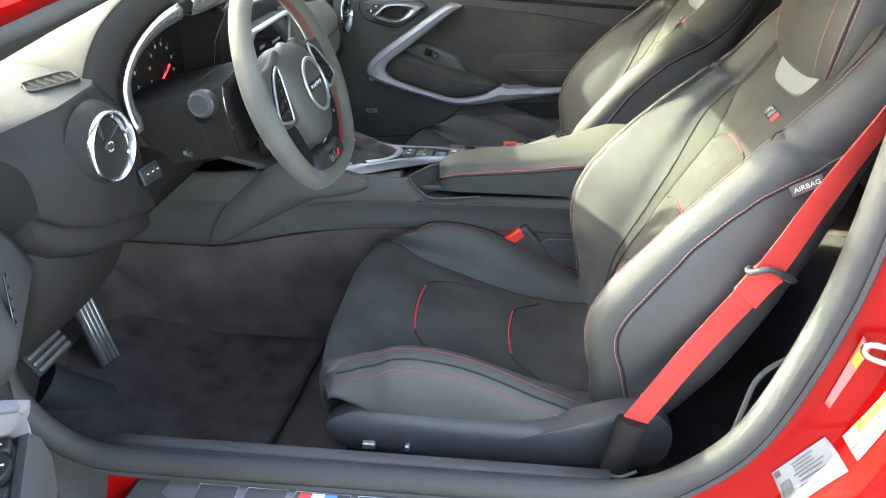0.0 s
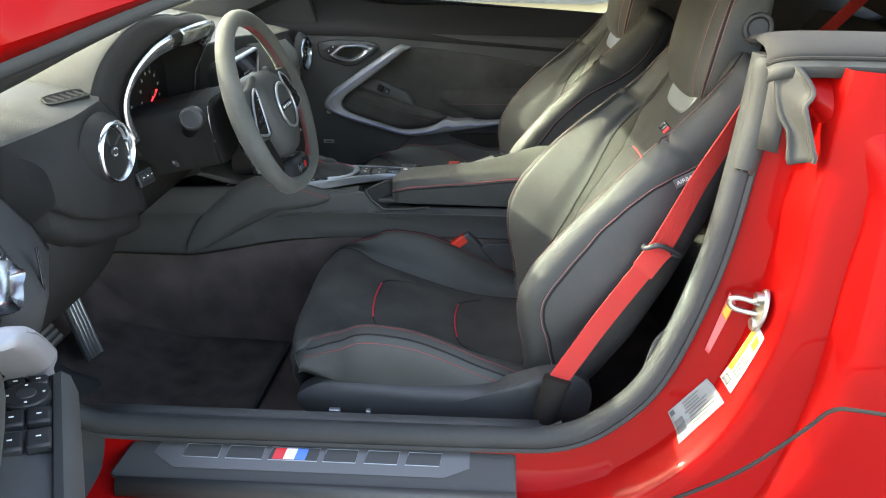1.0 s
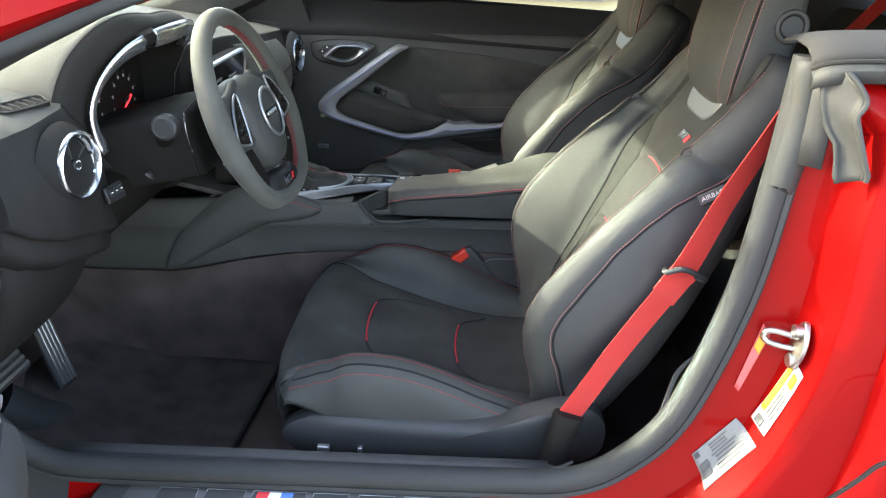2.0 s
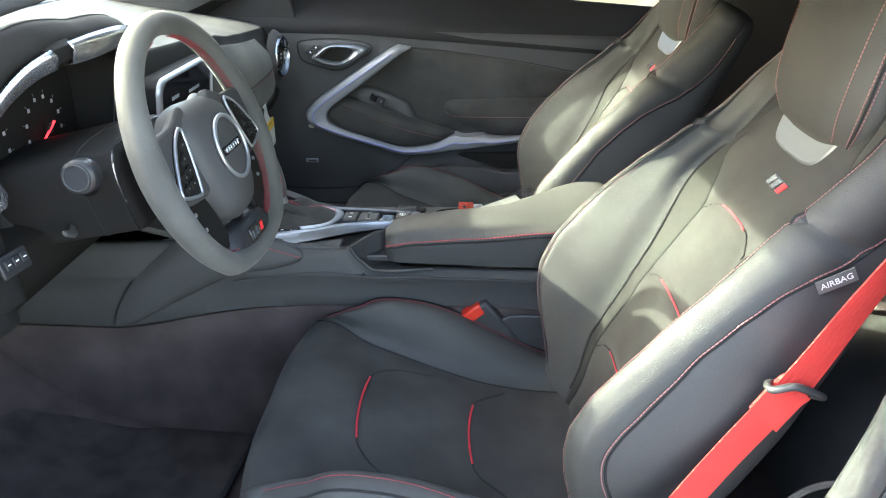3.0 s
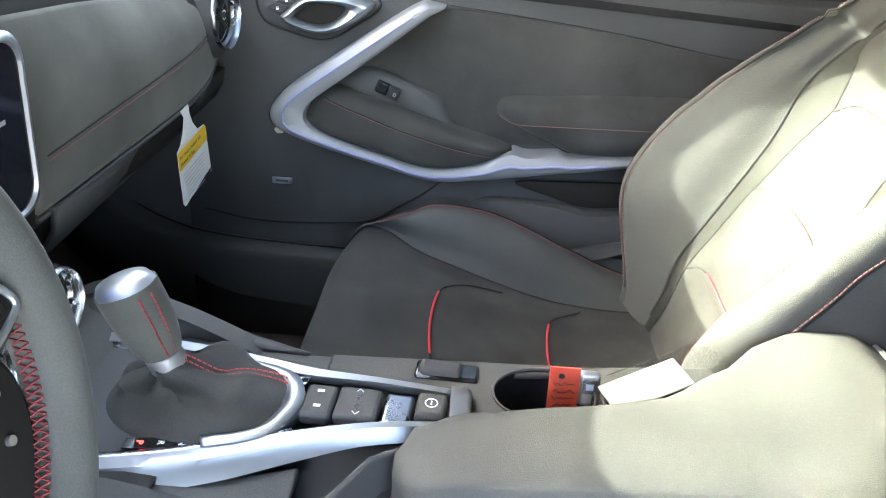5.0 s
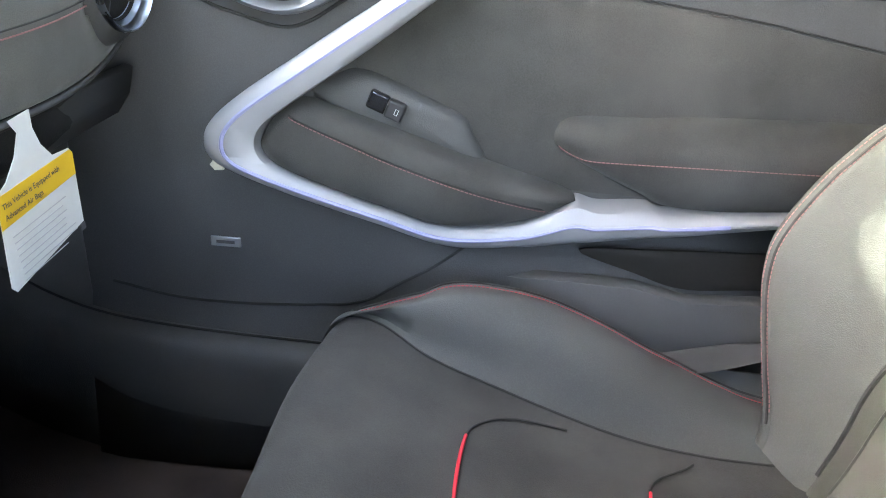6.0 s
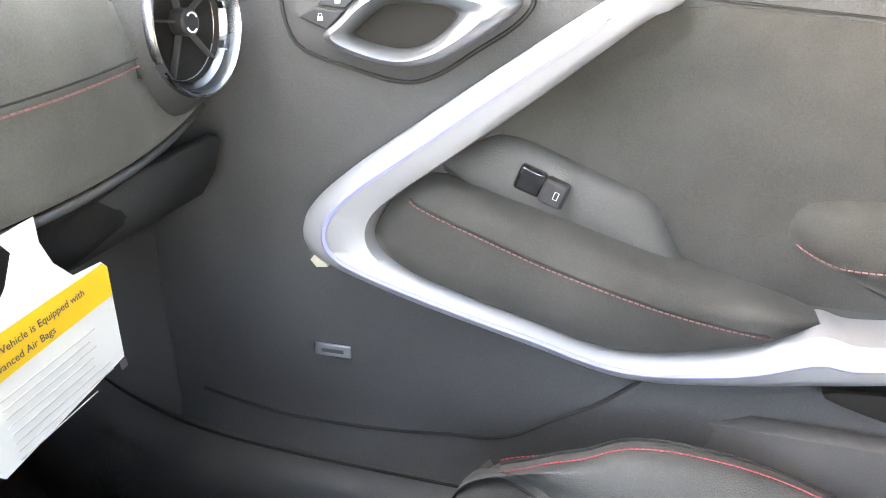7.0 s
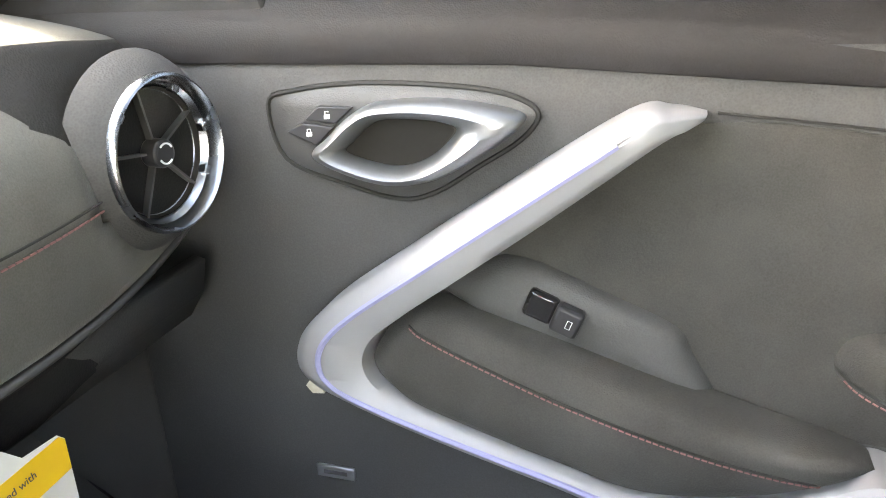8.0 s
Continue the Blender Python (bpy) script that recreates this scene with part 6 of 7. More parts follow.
# gear selector
gear = thing("gear_selector", "suede gear selector with metal cap and gathered boot", "gear selector")
bm = bmesh.new()
plate = [V(x, y, 0.6525) for x, y in ((-0.45, 1.425), (-0.34, 1.437), (-0.272, 1.455), (-0.262, 1.50), (-0.272, 1.545), (-0.34, 1.562), (-0.45, 1.57))]
slab(bm, plate, (0, 0, -1), 0.006)
part("indicator_plate", bm, PLASTIC, gear, "black indicator plate", bevel=0.002)
top = V(-0.370, 1.522, 0.682)
bm = bmesh.new()
rows = []
nseg = 48
for k in range(13):
    f = k / 12
    c = V(-0.335, 1.508, 0.652).lerp(top, f ** 0.8)
    rx = 0.070 * (1 - f) ** 1.35 + 0.014
    ry = 0.046 * (1 - f) ** 1.35 + 0.014
    c = c + V(0.010 * math.sin(math.pi * f), 0, 0.007 * math.sin(math.pi * min(1.0, f * 1.6)))
    row = []
    for i in range(nseg):
        a = 2 * math.pi * i / nseg
        wob = 1 + 0.15 * math.sin(5 * a + 6 * f) * math.sin(math.pi * f) + 0.11 * math.sin(3 * a - 9 * f + 1) * math.sin(math.pi * min(1, f * 1.3)) + 0.09 * math.sin(9 * a + 2) * (1 - f) * f * 3
        row.append(c + V(rx * wob * math.cos(a), ry * wob * math.sin(a), 0.006 * math.sin(4 * a + 5 * f) * math.sin(math.pi * f)))
    rows.append(row)
loft(bm, rows, True)
part("boot", bm, SUEDE, gear, "gathered black suede boot")
for off in (-1, 1):
    bm = bmesh.new()
    stitches(bm, curve([r[2] + V(0.0012, 0.0032 * off, 0.0012) for r in rows], 3), 0.0052, 0.0040, 0.0008)
    part("boot_stitching", bm, THREAD, gear, "red boot stitching")
bm = bmesh.new()
tube(bm, [V(-0.336 + 0.074 * math.cos(a), 1.508 + 0.050 * math.sin(a), 0.6535) for a in [2 * math.pi * i / 40 for i in range(40)]], 0.003, 6, True)
part("boot_frame", bm, PLASTIC, gear)
ax = V(-0.30, -0.02, 0.95).normalized()
bm = bmesh.new()
tube(bm, [top - ax * 0.008, top + ax * 0.008], 0.0165, 24)
part("collar", bm, SATIN, gear, "satin metal collar", bevel=0.002)
bm = bmesh.new()
tube(bm, curve([top + ax * 0.008, top + ax * 0.022, top + ax * 0.045, top + ax * 0.066, top + ax * 0.078], 5), [0.0155 + 0.0085 * math.sin(min(1.0, i / 14) * 1.57) for i in range(21)], 24, up=(1, 0, 0), flat=1.15)
part("knob", bm, GREY_SUEDE, gear, "suede grip")
bm = bmesh.new()
tube(bm, [top + ax * 0.076, top + ax * 0.084, top + ax * 0.088], [0.0235, 0.020, 0.010], 24, up=(1, 0, 0), flat=1.15)
part("cap", bm, SATIN, gear, "satin metal cap")
side_dir = V(0.80, -0.58, 0.25).normalized()
for k in (-1, 1):
    sd = (side_dir + V(0.10 * k, 0.18 * k, 0)).normalized()
    bm = bmesh.new()
    stitches(bm, curve([top + ax * (0.010 + 0.066 * i / 8) + (sd - ax * sd.dot(ax)).normalized() * (0.0186 + 0.0108 * math.sin(i / 8 * 1.57)) for i in range(9)], 3), 0.006, 0.0046, 0.0008)
    part("knob_stitching", bm, THREAD, gear, "red grip stitching")
bm = bmesh.new()
slab(bm, [V(x, y, 0.6535) for x, y in ((-0.378, 1.440), (-0.300, 1.447), (-0.296, 1.456), (-0.306, 1.462), (-0.330, 1.458), (-0.378, 1.451))], (0, 0, 1), 0.0018)
ind = part("gate_window", bm, GLOSS, gear, "gloss black gate window")
for ch, x, mat in (("P", -0.366, RED_GLOW), ("R", -0.349, WHITE_INK), ("N", -0.332, WHITE_INK), ("D", -0.314, WHITE_INK)):
    lettering(ch, pose(x, 1.4475 + (x + 0.366) * 0.09, 0.6556, 0, 0, -86), 0.0078, mat, ind, "gear_letter")

# armrest
arm = thing("console_armrest", "long padded leather armrest lid with red stitched edge", "armrest")
def arm_edge(x):
    """Near and far edges and top of the lid at x."""
    nr = lerp_table([(-0.158, 1.425), (-0.148, 1.402), (-0.13, 1.396), (0.10, 1.394), (0.24, 1.398), (0.262, 1.405)], x)
    fr = lerp_table([(-0.158, 1.455), (-0.145, 1.478), (-0.10, 1.492), (-0.02, 1.500), (0.06, 1.512), (0.11, 1.545), (0.16, 1.590), (0.20, 1.610), (0.24, 1.616), (0.262, 1.608)], x)
    top = lerp_table([(-0.158, 0.664), (-0.145, 0.675), (-0.11, 0.684), (0.0, 0.694), (0.12, 0.708), (0.20, 0.716), (0.24, 0.716), (0.262, 0.706)], x)
    return nr, fr, top
xs = [-0.158, -0.153, -0.145, -0.135] + [-0.12 + 0.36 * i / 24 for i in range(25)] + [0.252, 0.262]
def arm_row(x):
    a, b, t = arm_edge(x)
    return curve([(x, a + 0.002, 0.622), (x, a, 0.640), (x, a - 0.001, t - 0.026), (x, a + 0.006, t - 0.012), (x, a * 0.85 + b * 0.15, t - 0.001), (x, (a + b) / 2, t + 0.004), (x, a * 0.12 + b * 0.88, t), (x, b - 0.003, t - 0.010), (x, b, t - 0.024), (x, b - 0.001, 0.650)], 4)
rows = [arm_row(x) for x in xs]
bm = bmesh.new()
loft(bm, [r[8:33] for r in rows])
part("lid_pad", bm, LEATHER, arm, "black leather pad")
bm = bmesh.new()
loft(bm, [r[0:9] for r in rows])
loft(bm, [r[32:] for r in rows])
for r in (rows[0], rows[-1]):
    bm.faces.new([bm.verts.new(p) for p in r])
part("lid_side", bm, LEATHER, arm, "black leather sides")
for j in (9, 31):
    bm = bmesh.new()
    tube(bm, [r[j - 1 if j == 9 else j + 1] for r in rows], 0.0020, 6)
    part("edge_seam", bm, SEAM, arm)
    bm = bmesh.new()
    stitches(bm, [r[j] + V(0, 0, 0.0012) for r in rows], 0.0068, 0.005, 0.0010)
    part("edge_stitching", bm, THREAD, arm, "red edge stitching")
bm = bmesh.new()
loft(bm, [[V(p.x + 0.008, p.y * 0.98 + MID * 0.02, p.z - 0.004) for p in rows[-1][4:37]], [V(p.x + 0.045, p.y * 0.94 + MID * 0.06, p.z - 0.012) for p in rows[-1][4:37]], [V(p.x + 0.075, p.y * 0.9 + MID * 0.10, p.z - 0.035) for p in rows[-1][4:37]]])
part("rear_cap", bm, LEATHER, arm, "black leather rear cap", solid=0.004)
bm = bmesh.new()
tube(bm, [V(p.x + 0.004, p.y, p.z - 0.001) for p in rows[-1][6:36]], 0.0028, 6)
part("rear_bead", bm, SATIN, arm, "thin metal bead")

# ---- doors ----
def car_door(name, label, place, driver=False):
    """A door trim in its own plan: x along the car, d inwards from the panel, z up. place() sets it in the car."""
    door = thing(name, label, "car door")
    P = lambda x, d, z: place(x, d, z)
    inn = (P(0, 1, 0) - P(0, 0, 0)).normalized()
    def base(x, z):
        d = 0.0
        d -= 0.9 * max(0.0, z - 0.875) ** 1.35
        if x > -0.34:
            k = min((x + 0.34) / 0.16, 1.0)
            d += k * 0.030 * max(0.0, min(1.0, (0.585 - z) / 0.05))
        d += 0.018 * max(0.0, min(1.0, (0.44 - z) / 0.04))
        return d
    xs = [-0.66 + 1.22 * i / 50 for i in range(51)]
    zs = [0.30, 0.34, 0.38, 0.41, 0.43, 0.45, 0.48, 0.51, 0.53, 0.545, 0.56, 0.575, 0.59, 0.61, 0.64, 0.68, 0.72, 0.76, 0.80, 0.84, 0.86, 0.88, 0.895]
    bm = bmesh.new()
    loft(bm, [[P(x, base(x, z), z) for z in zs] for x in xs])
    part("panel", bm, DOOR_SKIN, door, "black soft-touch door panel", solid=0.012, out=inn)
    # suede upper insert
    bm = bmesh.new()
    ins = curve([(-0.20, 0, 0.844), (-0.05, 0, 0.842), (0.10, 0, 0.825), (0.26, 0, 0.80), (0.42, 0, 0.785), (0.42, 0, 0.66), (0.0, 0, 0.635), (-0.15, 0, 0.66), (-0.30, 0, 0.755)], 6, True)
    pillow(bm, [P(p.x, 0.002, p.z) for p in ins], inn, 0.006, 5, 0.004)
    part("suede_insert", bm, SUEDE, door, "black suede insert")
    bm = bmesh.new()
    tube(bm, [P(p.x, 0.003, p.z) for p in curve([(-0.17, 0, 0.856), (-0.05, 0, 0.845), (0.10, 0, 0.828), (0.26, 0, 0.803), (0.44, 0, 0.785)], 8)], 0.0011, 6)
    part("insert_seam", bm, SEAM, door)
    # top roll and sill ledge
    bm = bmesh.new()
    rows = []
    for x in ([-0.80, -0.74] if not driver else []) + xs:
        zt = 0.930 - 0.055 * max(0.0, (x + 0.30)) if x < 0.5 else 0.885
        rows.append([P(x, base(x, zt - 0.045) + 0.004, zt - 0.045), P(x, -0.010, zt - 0.012), P(x, -0.022, zt + 0.004), P(x, -0.045, zt + 0.022), P(x, -0.075, zt + 0.050), P(x, -0.085, zt + 0.070), P(x, -0.10, zt + 0.074)])
    loft(bm, rows)
    part("top_roll", bm, TOP_ROLL, door, "black padded door top", solid=0.01, out=inn)
    bm = bmesh.new()
    loft(bm, [[P(x, -0.096, 0.925), P(x, -0.080 + d * 0.3, 0.925 + (z - 0.925) * 0.45), P(x, d * 0.75 - 0.03, 0.925 + (z - 0.925) * 0.8), P(x, d, z)] for x, d, z in ((-0.72, -0.09, 0.985), (-0.52, -0.06, 1.075), (-0.35, 0.02, 1.145), (-0.2, 0.075, 1.175), (0.1, 0.03, 1.195), (0.4, 0.008, 1.20), (0.56, 0.008, 1.195))])
    if not driver:
        g = part("window_pane", bm, TINTED, door, "raised tinted window glass", solid=0.004)
    else:
        bm.free()
    if not driver:
        bm = bmesh.new()
        slab(bm, [P(x, -0.012, z) for x, z in ((-0.76, 0.88), (-0.47, 0.90), (-0.50, 0.99), (-0.56, 1.045), (-0.66, 1.03), (-0.76, 0.99))], -inn, 0.03)
        part("mirror_sail", bm, TOP_ROLL, door, "black corner panel", bevel=0.004)
    # outer skin
    bm = bmesh.new()
    loft(bm, [[P(x, -0.15, 0.925), P(x, -0.22, 0.88), P(x, -0.245, 0.74), P(x, -0.24, 0.50), P(x, -0.20, 0.32), P(x, -0.10, 0.28), P(x, 0.0, 0.30)] for x in (-0.68, -0.4, 0.0, 0.4, 0.56)])
    part("outer_skin", bm, RED, door, "glossy red outer skin", solid=0.004)
    # silver trim blade
    pairs = ((-0.176, 0.857, -0.178, 0.853), (-0.196, 0.8605, -0.186, 0.849), (-0.222, 0.857, -0.205, 0.839), (-0.301, 0.805, -0.275, 0.784), (-0.365, 0.760, -0.325, 0.746), (-0.425, 0.717, -0.370, 0.712), (-0.452, 0.690, -0.392, 0.692), (-0.459, 0.670, -0.399, 0.673), (-0.453, 0.654, -0.393, 0.657), (-0.432, 0.641, -0.376, 0.646), (-0.369, 0.619, -0.335, 0.632), (-0.270, 0.592, -0.260, 0.610), (-0.190, 0.572, -0.192, 0.594), (-0.11, 0.578, -0.110, 0.606),
             (-0.058, 0.586, -0.060, 0.632), (-0.035, 0.590, -0.030, 0.628), (0.02, 0.600, 0.020, 0.632), (0.06, 0.606, 0.050, 0.628), (0.17, 0.626, 0.17, 0.640), (0.30, 0.645, 0.30, 0.656), (0.42, 0.655, 0.42, 0.660))
    oc = curve([(a, 0, b) for a, b, c, e in pairs], 6)
    ic = curve([(c, 0, e) for a, b, c, e in pairs], 6)
    n = len(oc)
    def groove(i):
        """Where the light strip lies across the blade."""
        return 0.40 + 0.14 * max(0.0, min(1.0, (i - 46) / 20))
    def blade(i, f, d):
        a, b = oc[i], ic[i]
        g = 0.35 + 0.65 * min(1.0, i / 14)
        return P(a.x + (b.x - a.x) * f, d * g, a.z + (b.z - a.z) * f)
    bm = bmesh.new()
    loft(bm, [[blade(i, 0.0, 0.0), blade(i, 0.0, 0.031), blade(i, 0.05, 0.039), blade(i, 0.22, 0.044), blade(i, groove(i) - 0.05, 0.0462), blade(i, groove(i), 0.0440 if i > 12 else 0.0464), blade(i, groove(i) + 0.05, 0.0462), blade(i, 0.75, 0.044), blade(i, 0.95, 0.040), blade(i, 1.0, 0.030), blade(i, 1.0, 0.0)] for i in range(n)])
    part("silver_trim", bm, BLADE, door, "satin silver angular trim blade")
    if not driver:
        bm = bmesh.new()
        tube(bm, [blade(i, groove(i), 0.0455) for i in range(13, 106)], 0.0025, 6)
        part("light_strip", bm, LED, door, "thin lavender light strip")
    bm = bmesh.new()
    q = [(-0.452, 0.646), (-0.446, 0.654), (-0.440, 0.650), (-0.437, 0.641), (-0.447, 0.640)]
    slab(bm, [P(x, 0.034, z) for x, z in q], inn, 0.004)
    part("torn_film", bm, material("peeling_film", (0.32, 0.30, 0.24), 0.6, bump=0), door, "scrap of peeling film")
    if not driver:
        # armrest pad
        o = curve([(-0.399, 0, 0.672), (-0.374, 0, 0.710), (-0.345, 0, 0.719), (-0.28, 0, 0.704), (-0.20, 0, 0.679), (-0.13, 0, 0.658), (-0.070, 0, 0.641), (-0.058, 0, 0.628), (-0.11, 0, 0.604), (-0.19, 0, 0.591), (-0.26, 0, 0.607), (-0.335, 0, 0.629), (-0.385, 0, 0.648)], 6, True)
        bm = bmesh.new()
        pillow(bm, [P(p.x, 0.024, p.z) for p in o], inn, 0.026, 8, 0.020, power=0.4)
        top = BVHTree.FromBMesh(bm)
        part("arm_pad", bm, SUEDE, door, "black suede arm pad")
        bm = bmesh.new()
        st = [top.ray_cast(P(p.x, 0.20, p.z), -inn)[0] + inn * 0.0008 for p in curve([(-0.365, 0, 0.704), (-0.307, 0, 0.685), (-0.245, 0, 0.663), (-0.166, 0, 0.640), (-0.085, 0, 0.622)], 10)]
        stitches(bm, st, 0.0046, 0.0034, 0.0006)
        part("pad_stitching", bm, DULL_THREAD, door, "pale red pad stitching")
        bm = bmesh.new()
        tube(bm, [p + V(0, 0, 0.0022) for p in st], 0.0010, 5)
        part("pad_seam", bm, SEAM, door)
    if not driver:
        # switch panel behind the pad
        o = curve([(-0.345, 0, 0.722), (-0.315, 0, 0.748), (-0.285, 0, 0.752), (-0.23, 0, 0.732), (-0.182, 0, 0.712), (-0.170, 0, 0.690), (-0.155, 0, 0.660), (-0.18, 0, 0.664), (-0.27, 0, 0.692)], 5, True)
        bm = bmesh.new()
        pillow(bm, [P(p.x, 0.004, p.z) for p in o], inn, 0.014, 6, 0.006, power=0.35)
        part("switch_panel", bm, VINYL, door, "black switch panel")
    c0 = P(-0.264, 0.021, 0.720)
    ux, uz = P(1, 0, 0) - P(0, 0, 0), V(0, 0, 1)
    M = axes(c0, ux * 0.93 + uz * -0.36, uz)
    if (M.to_3x3() @ V(0, 0, 1)).dot(inn) < 0:
        M = M @ pose(0, 0, 0, 180, 0, 0)
    if not driver:
        rbox("switch_well", M @ Matrix.Translation((-0.010, 0, -0.004)), (0.022, 0.021, 0.010), GLOSS, door, r=0.003)
        rbox("window_switch", M @ Matrix.Translation((0.010, 0, 0.001)), (0.020, 0.021, 0.012), BUTTON, door, "black window switch", r=0.003)
        bm = bmesh.new()
        tube(bm, [M @ V(0.012 + x, y, 0.0072) for x, y in ((-0.0016, -0.003), (0.0016, -0.003), (0.0016, 0.003), (-0.0016, 0.003))], 0.0003, 4, True)
        part("switch_mark", bm, WHITE_INK, door)
    else:
        # broad armrest with the key bank on its top
        bm = bmesh.new()
        rows = []
        for x in [-0.400, -0.395, -0.385] + [-0.37 + 0.56 * i / 16 for i in range(17)]:
            k = min(1.0, max(0.0, (x + 0.402) / 0.03)) ** 0.5
            rows.append([P(x, d * k, 0.66 + (z - 0.66) * k) for d, z in ((0.0, 0.715), (0.006, 0.712), (0.040, 0.702), (0.047, 0.699), (0.050, 0.708), (0.058, 0.711), (0.066, 0.702), (0.070, 0.675), (0.066, 0.63), (0.045, 0.600), (0.0, 0.585))])
        loft(bm, rows)
        part("armrest", bm, VINYL, door, "black padded armrest")
        M = axes(P(-0.290, 0.026, 0.7075), ux * 1.0, P(0, 0.90, -0.10) - P(0, 0, 0))
        up = 1 if (M.to_3x3() @ V(0, 0, 1)).z > 0 else -1
        for nm, x, y, w, h in (("mirror_key", -0.066, 0.012, 0.018, 0.021), ("mirror_key", -0.066, -0.012, 0.018, 0.021), ("window_switch", 0.010, 0.0135, 0.030, 0.025), ("window_switch", 0.010, -0.0135, 0.030, 0.025), ("window_switch", 0.054, 0.0135, 0.034, 0.025), ("window_switch", 0.054, -0.0135, 0.034, 0.025)):
            rbox(nm, M @ Matrix.Translation((x, y, up * 0.003)), (w, h, 0.012), BUTTON, door, "black door key", r=0.003)
            rbox("key_mark", M @ Matrix.Translation((x, y, up * 0.0093)), (0.002, 0.005, 0.0006), WHITE_INK, door, r=0.0002)
        bm = bmesh.new()
        disc(bm, M @ Matrix.Translation((-0.032, 0, up * 0.005)), 0.026, 0.012, 32)
        part("mirror_pad", bm, BUTTON, door, "round mirror adjuster", bevel=0.002)
        bm = bmesh.new()
        disc(bm, M @ Matrix.Translation((-0.032, 0, up * 0.010)), 0.011, 0.004, 24)
        part("mirror_centre", bm, PLASTIC, door, bevel=0.001)
        for k in range(4):
            a = math.pi * k / 2
            rbox("arrow_mark", M @ Matrix.Translation((-0.032 + 0.0185 * math.cos(a), 0.0185 * math.sin(a), up * 0.0113)), (0.003, 0.003, 0.0006), WHITE_INK, door, r=0.0002)
    # pull recess and elbow pad
    o = curve([(-0.088, 0, 0.706), (-0.07, 0, 0.722), (0.0, 0, 0.726), (0.10, 0, 0.733), (0.30, 0, 0.735), (0.40, 0, 0.70), (0.36, 0, 0.65), (0.20, 0, 0.632), (0.06, 0, 0.626), (0.01, 0, 0.642), (-0.05, 0, 0.668), (-0.083, 0, 0.686)], 6, True)
    bm = bmesh.new()
    pillow(bm, [P(p.x, 0.004, p.z) for p in o], inn, 0.036, 8, 0.006)
    part("elbow_pad", bm, SUEDE, door, "black suede elbow pad")
    bm = bmesh.new()
    st = [P(p.x, 0.004 + 0.037 * min(1.0, (0.1 + i / 8)) ** 0.5, p.z) for i, p in enumerate(curve([(-0.080, 0, 0.690), (-0.05, 0, 0.684), (0.0, 0, 0.684), (0.10, 0, 0.686), (0.30, 0, 0.690)], 8))]
    stitches(bm, st, 0.0046, 0.0034, 0.0006)
    part("pad_stitching", bm, DULL_THREAD, door, "pale red pad stitching")
    bm = bmesh.new()
    tube(bm, [P(p.x, 0.004, p.z) for p in o], 0.0018, 6, True)
    part("elbow_seam", bm, SEAM, door)
    # handle in its bezel
    o = curve([(-0.476, 0, 0.856), (-0.455, 0, 0.866), (-0.40, 0, 0.872), (-0.33, 0, 0.870), (-0.295, 0, 0.864), (-0.279, 0, 0.853), (-0.290, 0, 0.836), (-0.320, 0, 0.816), (-0.350, 0, 0.797), (-0.378, 0, 0.790), (-0.42, 0, 0.799), (-0.466, 0, 0.816)], 5, True)
    bm = bmesh.new()
    pillow(bm, [P(p.x, 0.001, p.z) for p in o], inn, 0.007, 5, 0.004, power=0.3)
    part("handle_bezel", bm, PLASTIC, door, "black handle bezel")
    bm = bmesh.new()
    tube(bm, [P(p.x, 0.002, p.z) for p in o], 0.0018, 6, True)
    part("bezel_gap", bm, SEAM, door)
    ho = [(-0.437, 0.824), (-0.425, 0.836), (-0.405, 0.853), (-0.385, 0.861), (-0.345, 0.8635), (-0.305, 0.859), (-0.286, 0.852), (-0.298, 0.838), (-0.325, 0.820), (-0.350, 0.808), (-0.380, 0.804), (-0.415, 0.812)]
    hi = [(-0.414, 0.826), (-0.408, 0.832), (-0.397, 0.842), (-0.385, 0.848), (-0.360, 0.849), (-0.342, 0.847), (-0.334, 0.843), (-0.340, 0.834), (-0.352, 0.824), (-0.366, 0.818), (-0.382, 0.817), (-0.402, 0.821)]
    a, b = curve([(x, 0, z) for x, z in ho], 5, True), curve([(x, 0, z) for x, z in hi], 5, True)
    bm = bmesh.new()
    def hp(i, f, d):
        return P(a[i].x + (b[i].x - a[i].x) * f, d, a[i].z + (b[i].z - a[i].z) * f)
    loft(bm, [[hp(i, f, d) for i in range(len(a))] for f, d in ((0.0, 0.006), (0.02, 0.016), (0.15, 0.024), (0.45, 0.027), (0.75, 0.022), (0.95, 0.012), (1.0, 0.004))], True)
    part("handle", bm, DARK_CHROME if driver else FRAME_SILVER, door, "satin silver inner handle")
    # nearly flat pad whose deep black stands for shade inside the cup
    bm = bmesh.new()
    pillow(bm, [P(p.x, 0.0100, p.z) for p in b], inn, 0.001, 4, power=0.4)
    part("handle_cup_shade", bm, DEEP, door, "handle cup pad coloured dark as shade")
    for k, q in enumerate((((-0.444, 0.8465), (-0.432, 0.8570), (-0.406, 0.8565), (-0.420, 0.8445)), ((-0.459, 0.8375), (-0.446, 0.8448), (-0.421, 0.8425), (-0.436, 0.8285)))):
        bm = bmesh.new()
        slab(bm, [P(x, 0.0065, z) for x, z in q], inn, 0.0045)
        part("lock_key", bm, BUTTON, door, "black lock key", bevel=0.0012)
        cx, cz = sum(x for x, z in q) / 4, sum(z for x, z in q) / 4
        bm = bmesh.new()
        slab(bm, [P(cx + x, 0.0113, cz + z) for x, z in ((-0.0022, -0.0030), (0.0020, -0.0026), (0.0022, 0.0004), (-0.0020, 0.0000))], inn, 0.0003)
        part("lock_mark", bm, WHITE_INK, door)
        bm = bmesh.new()
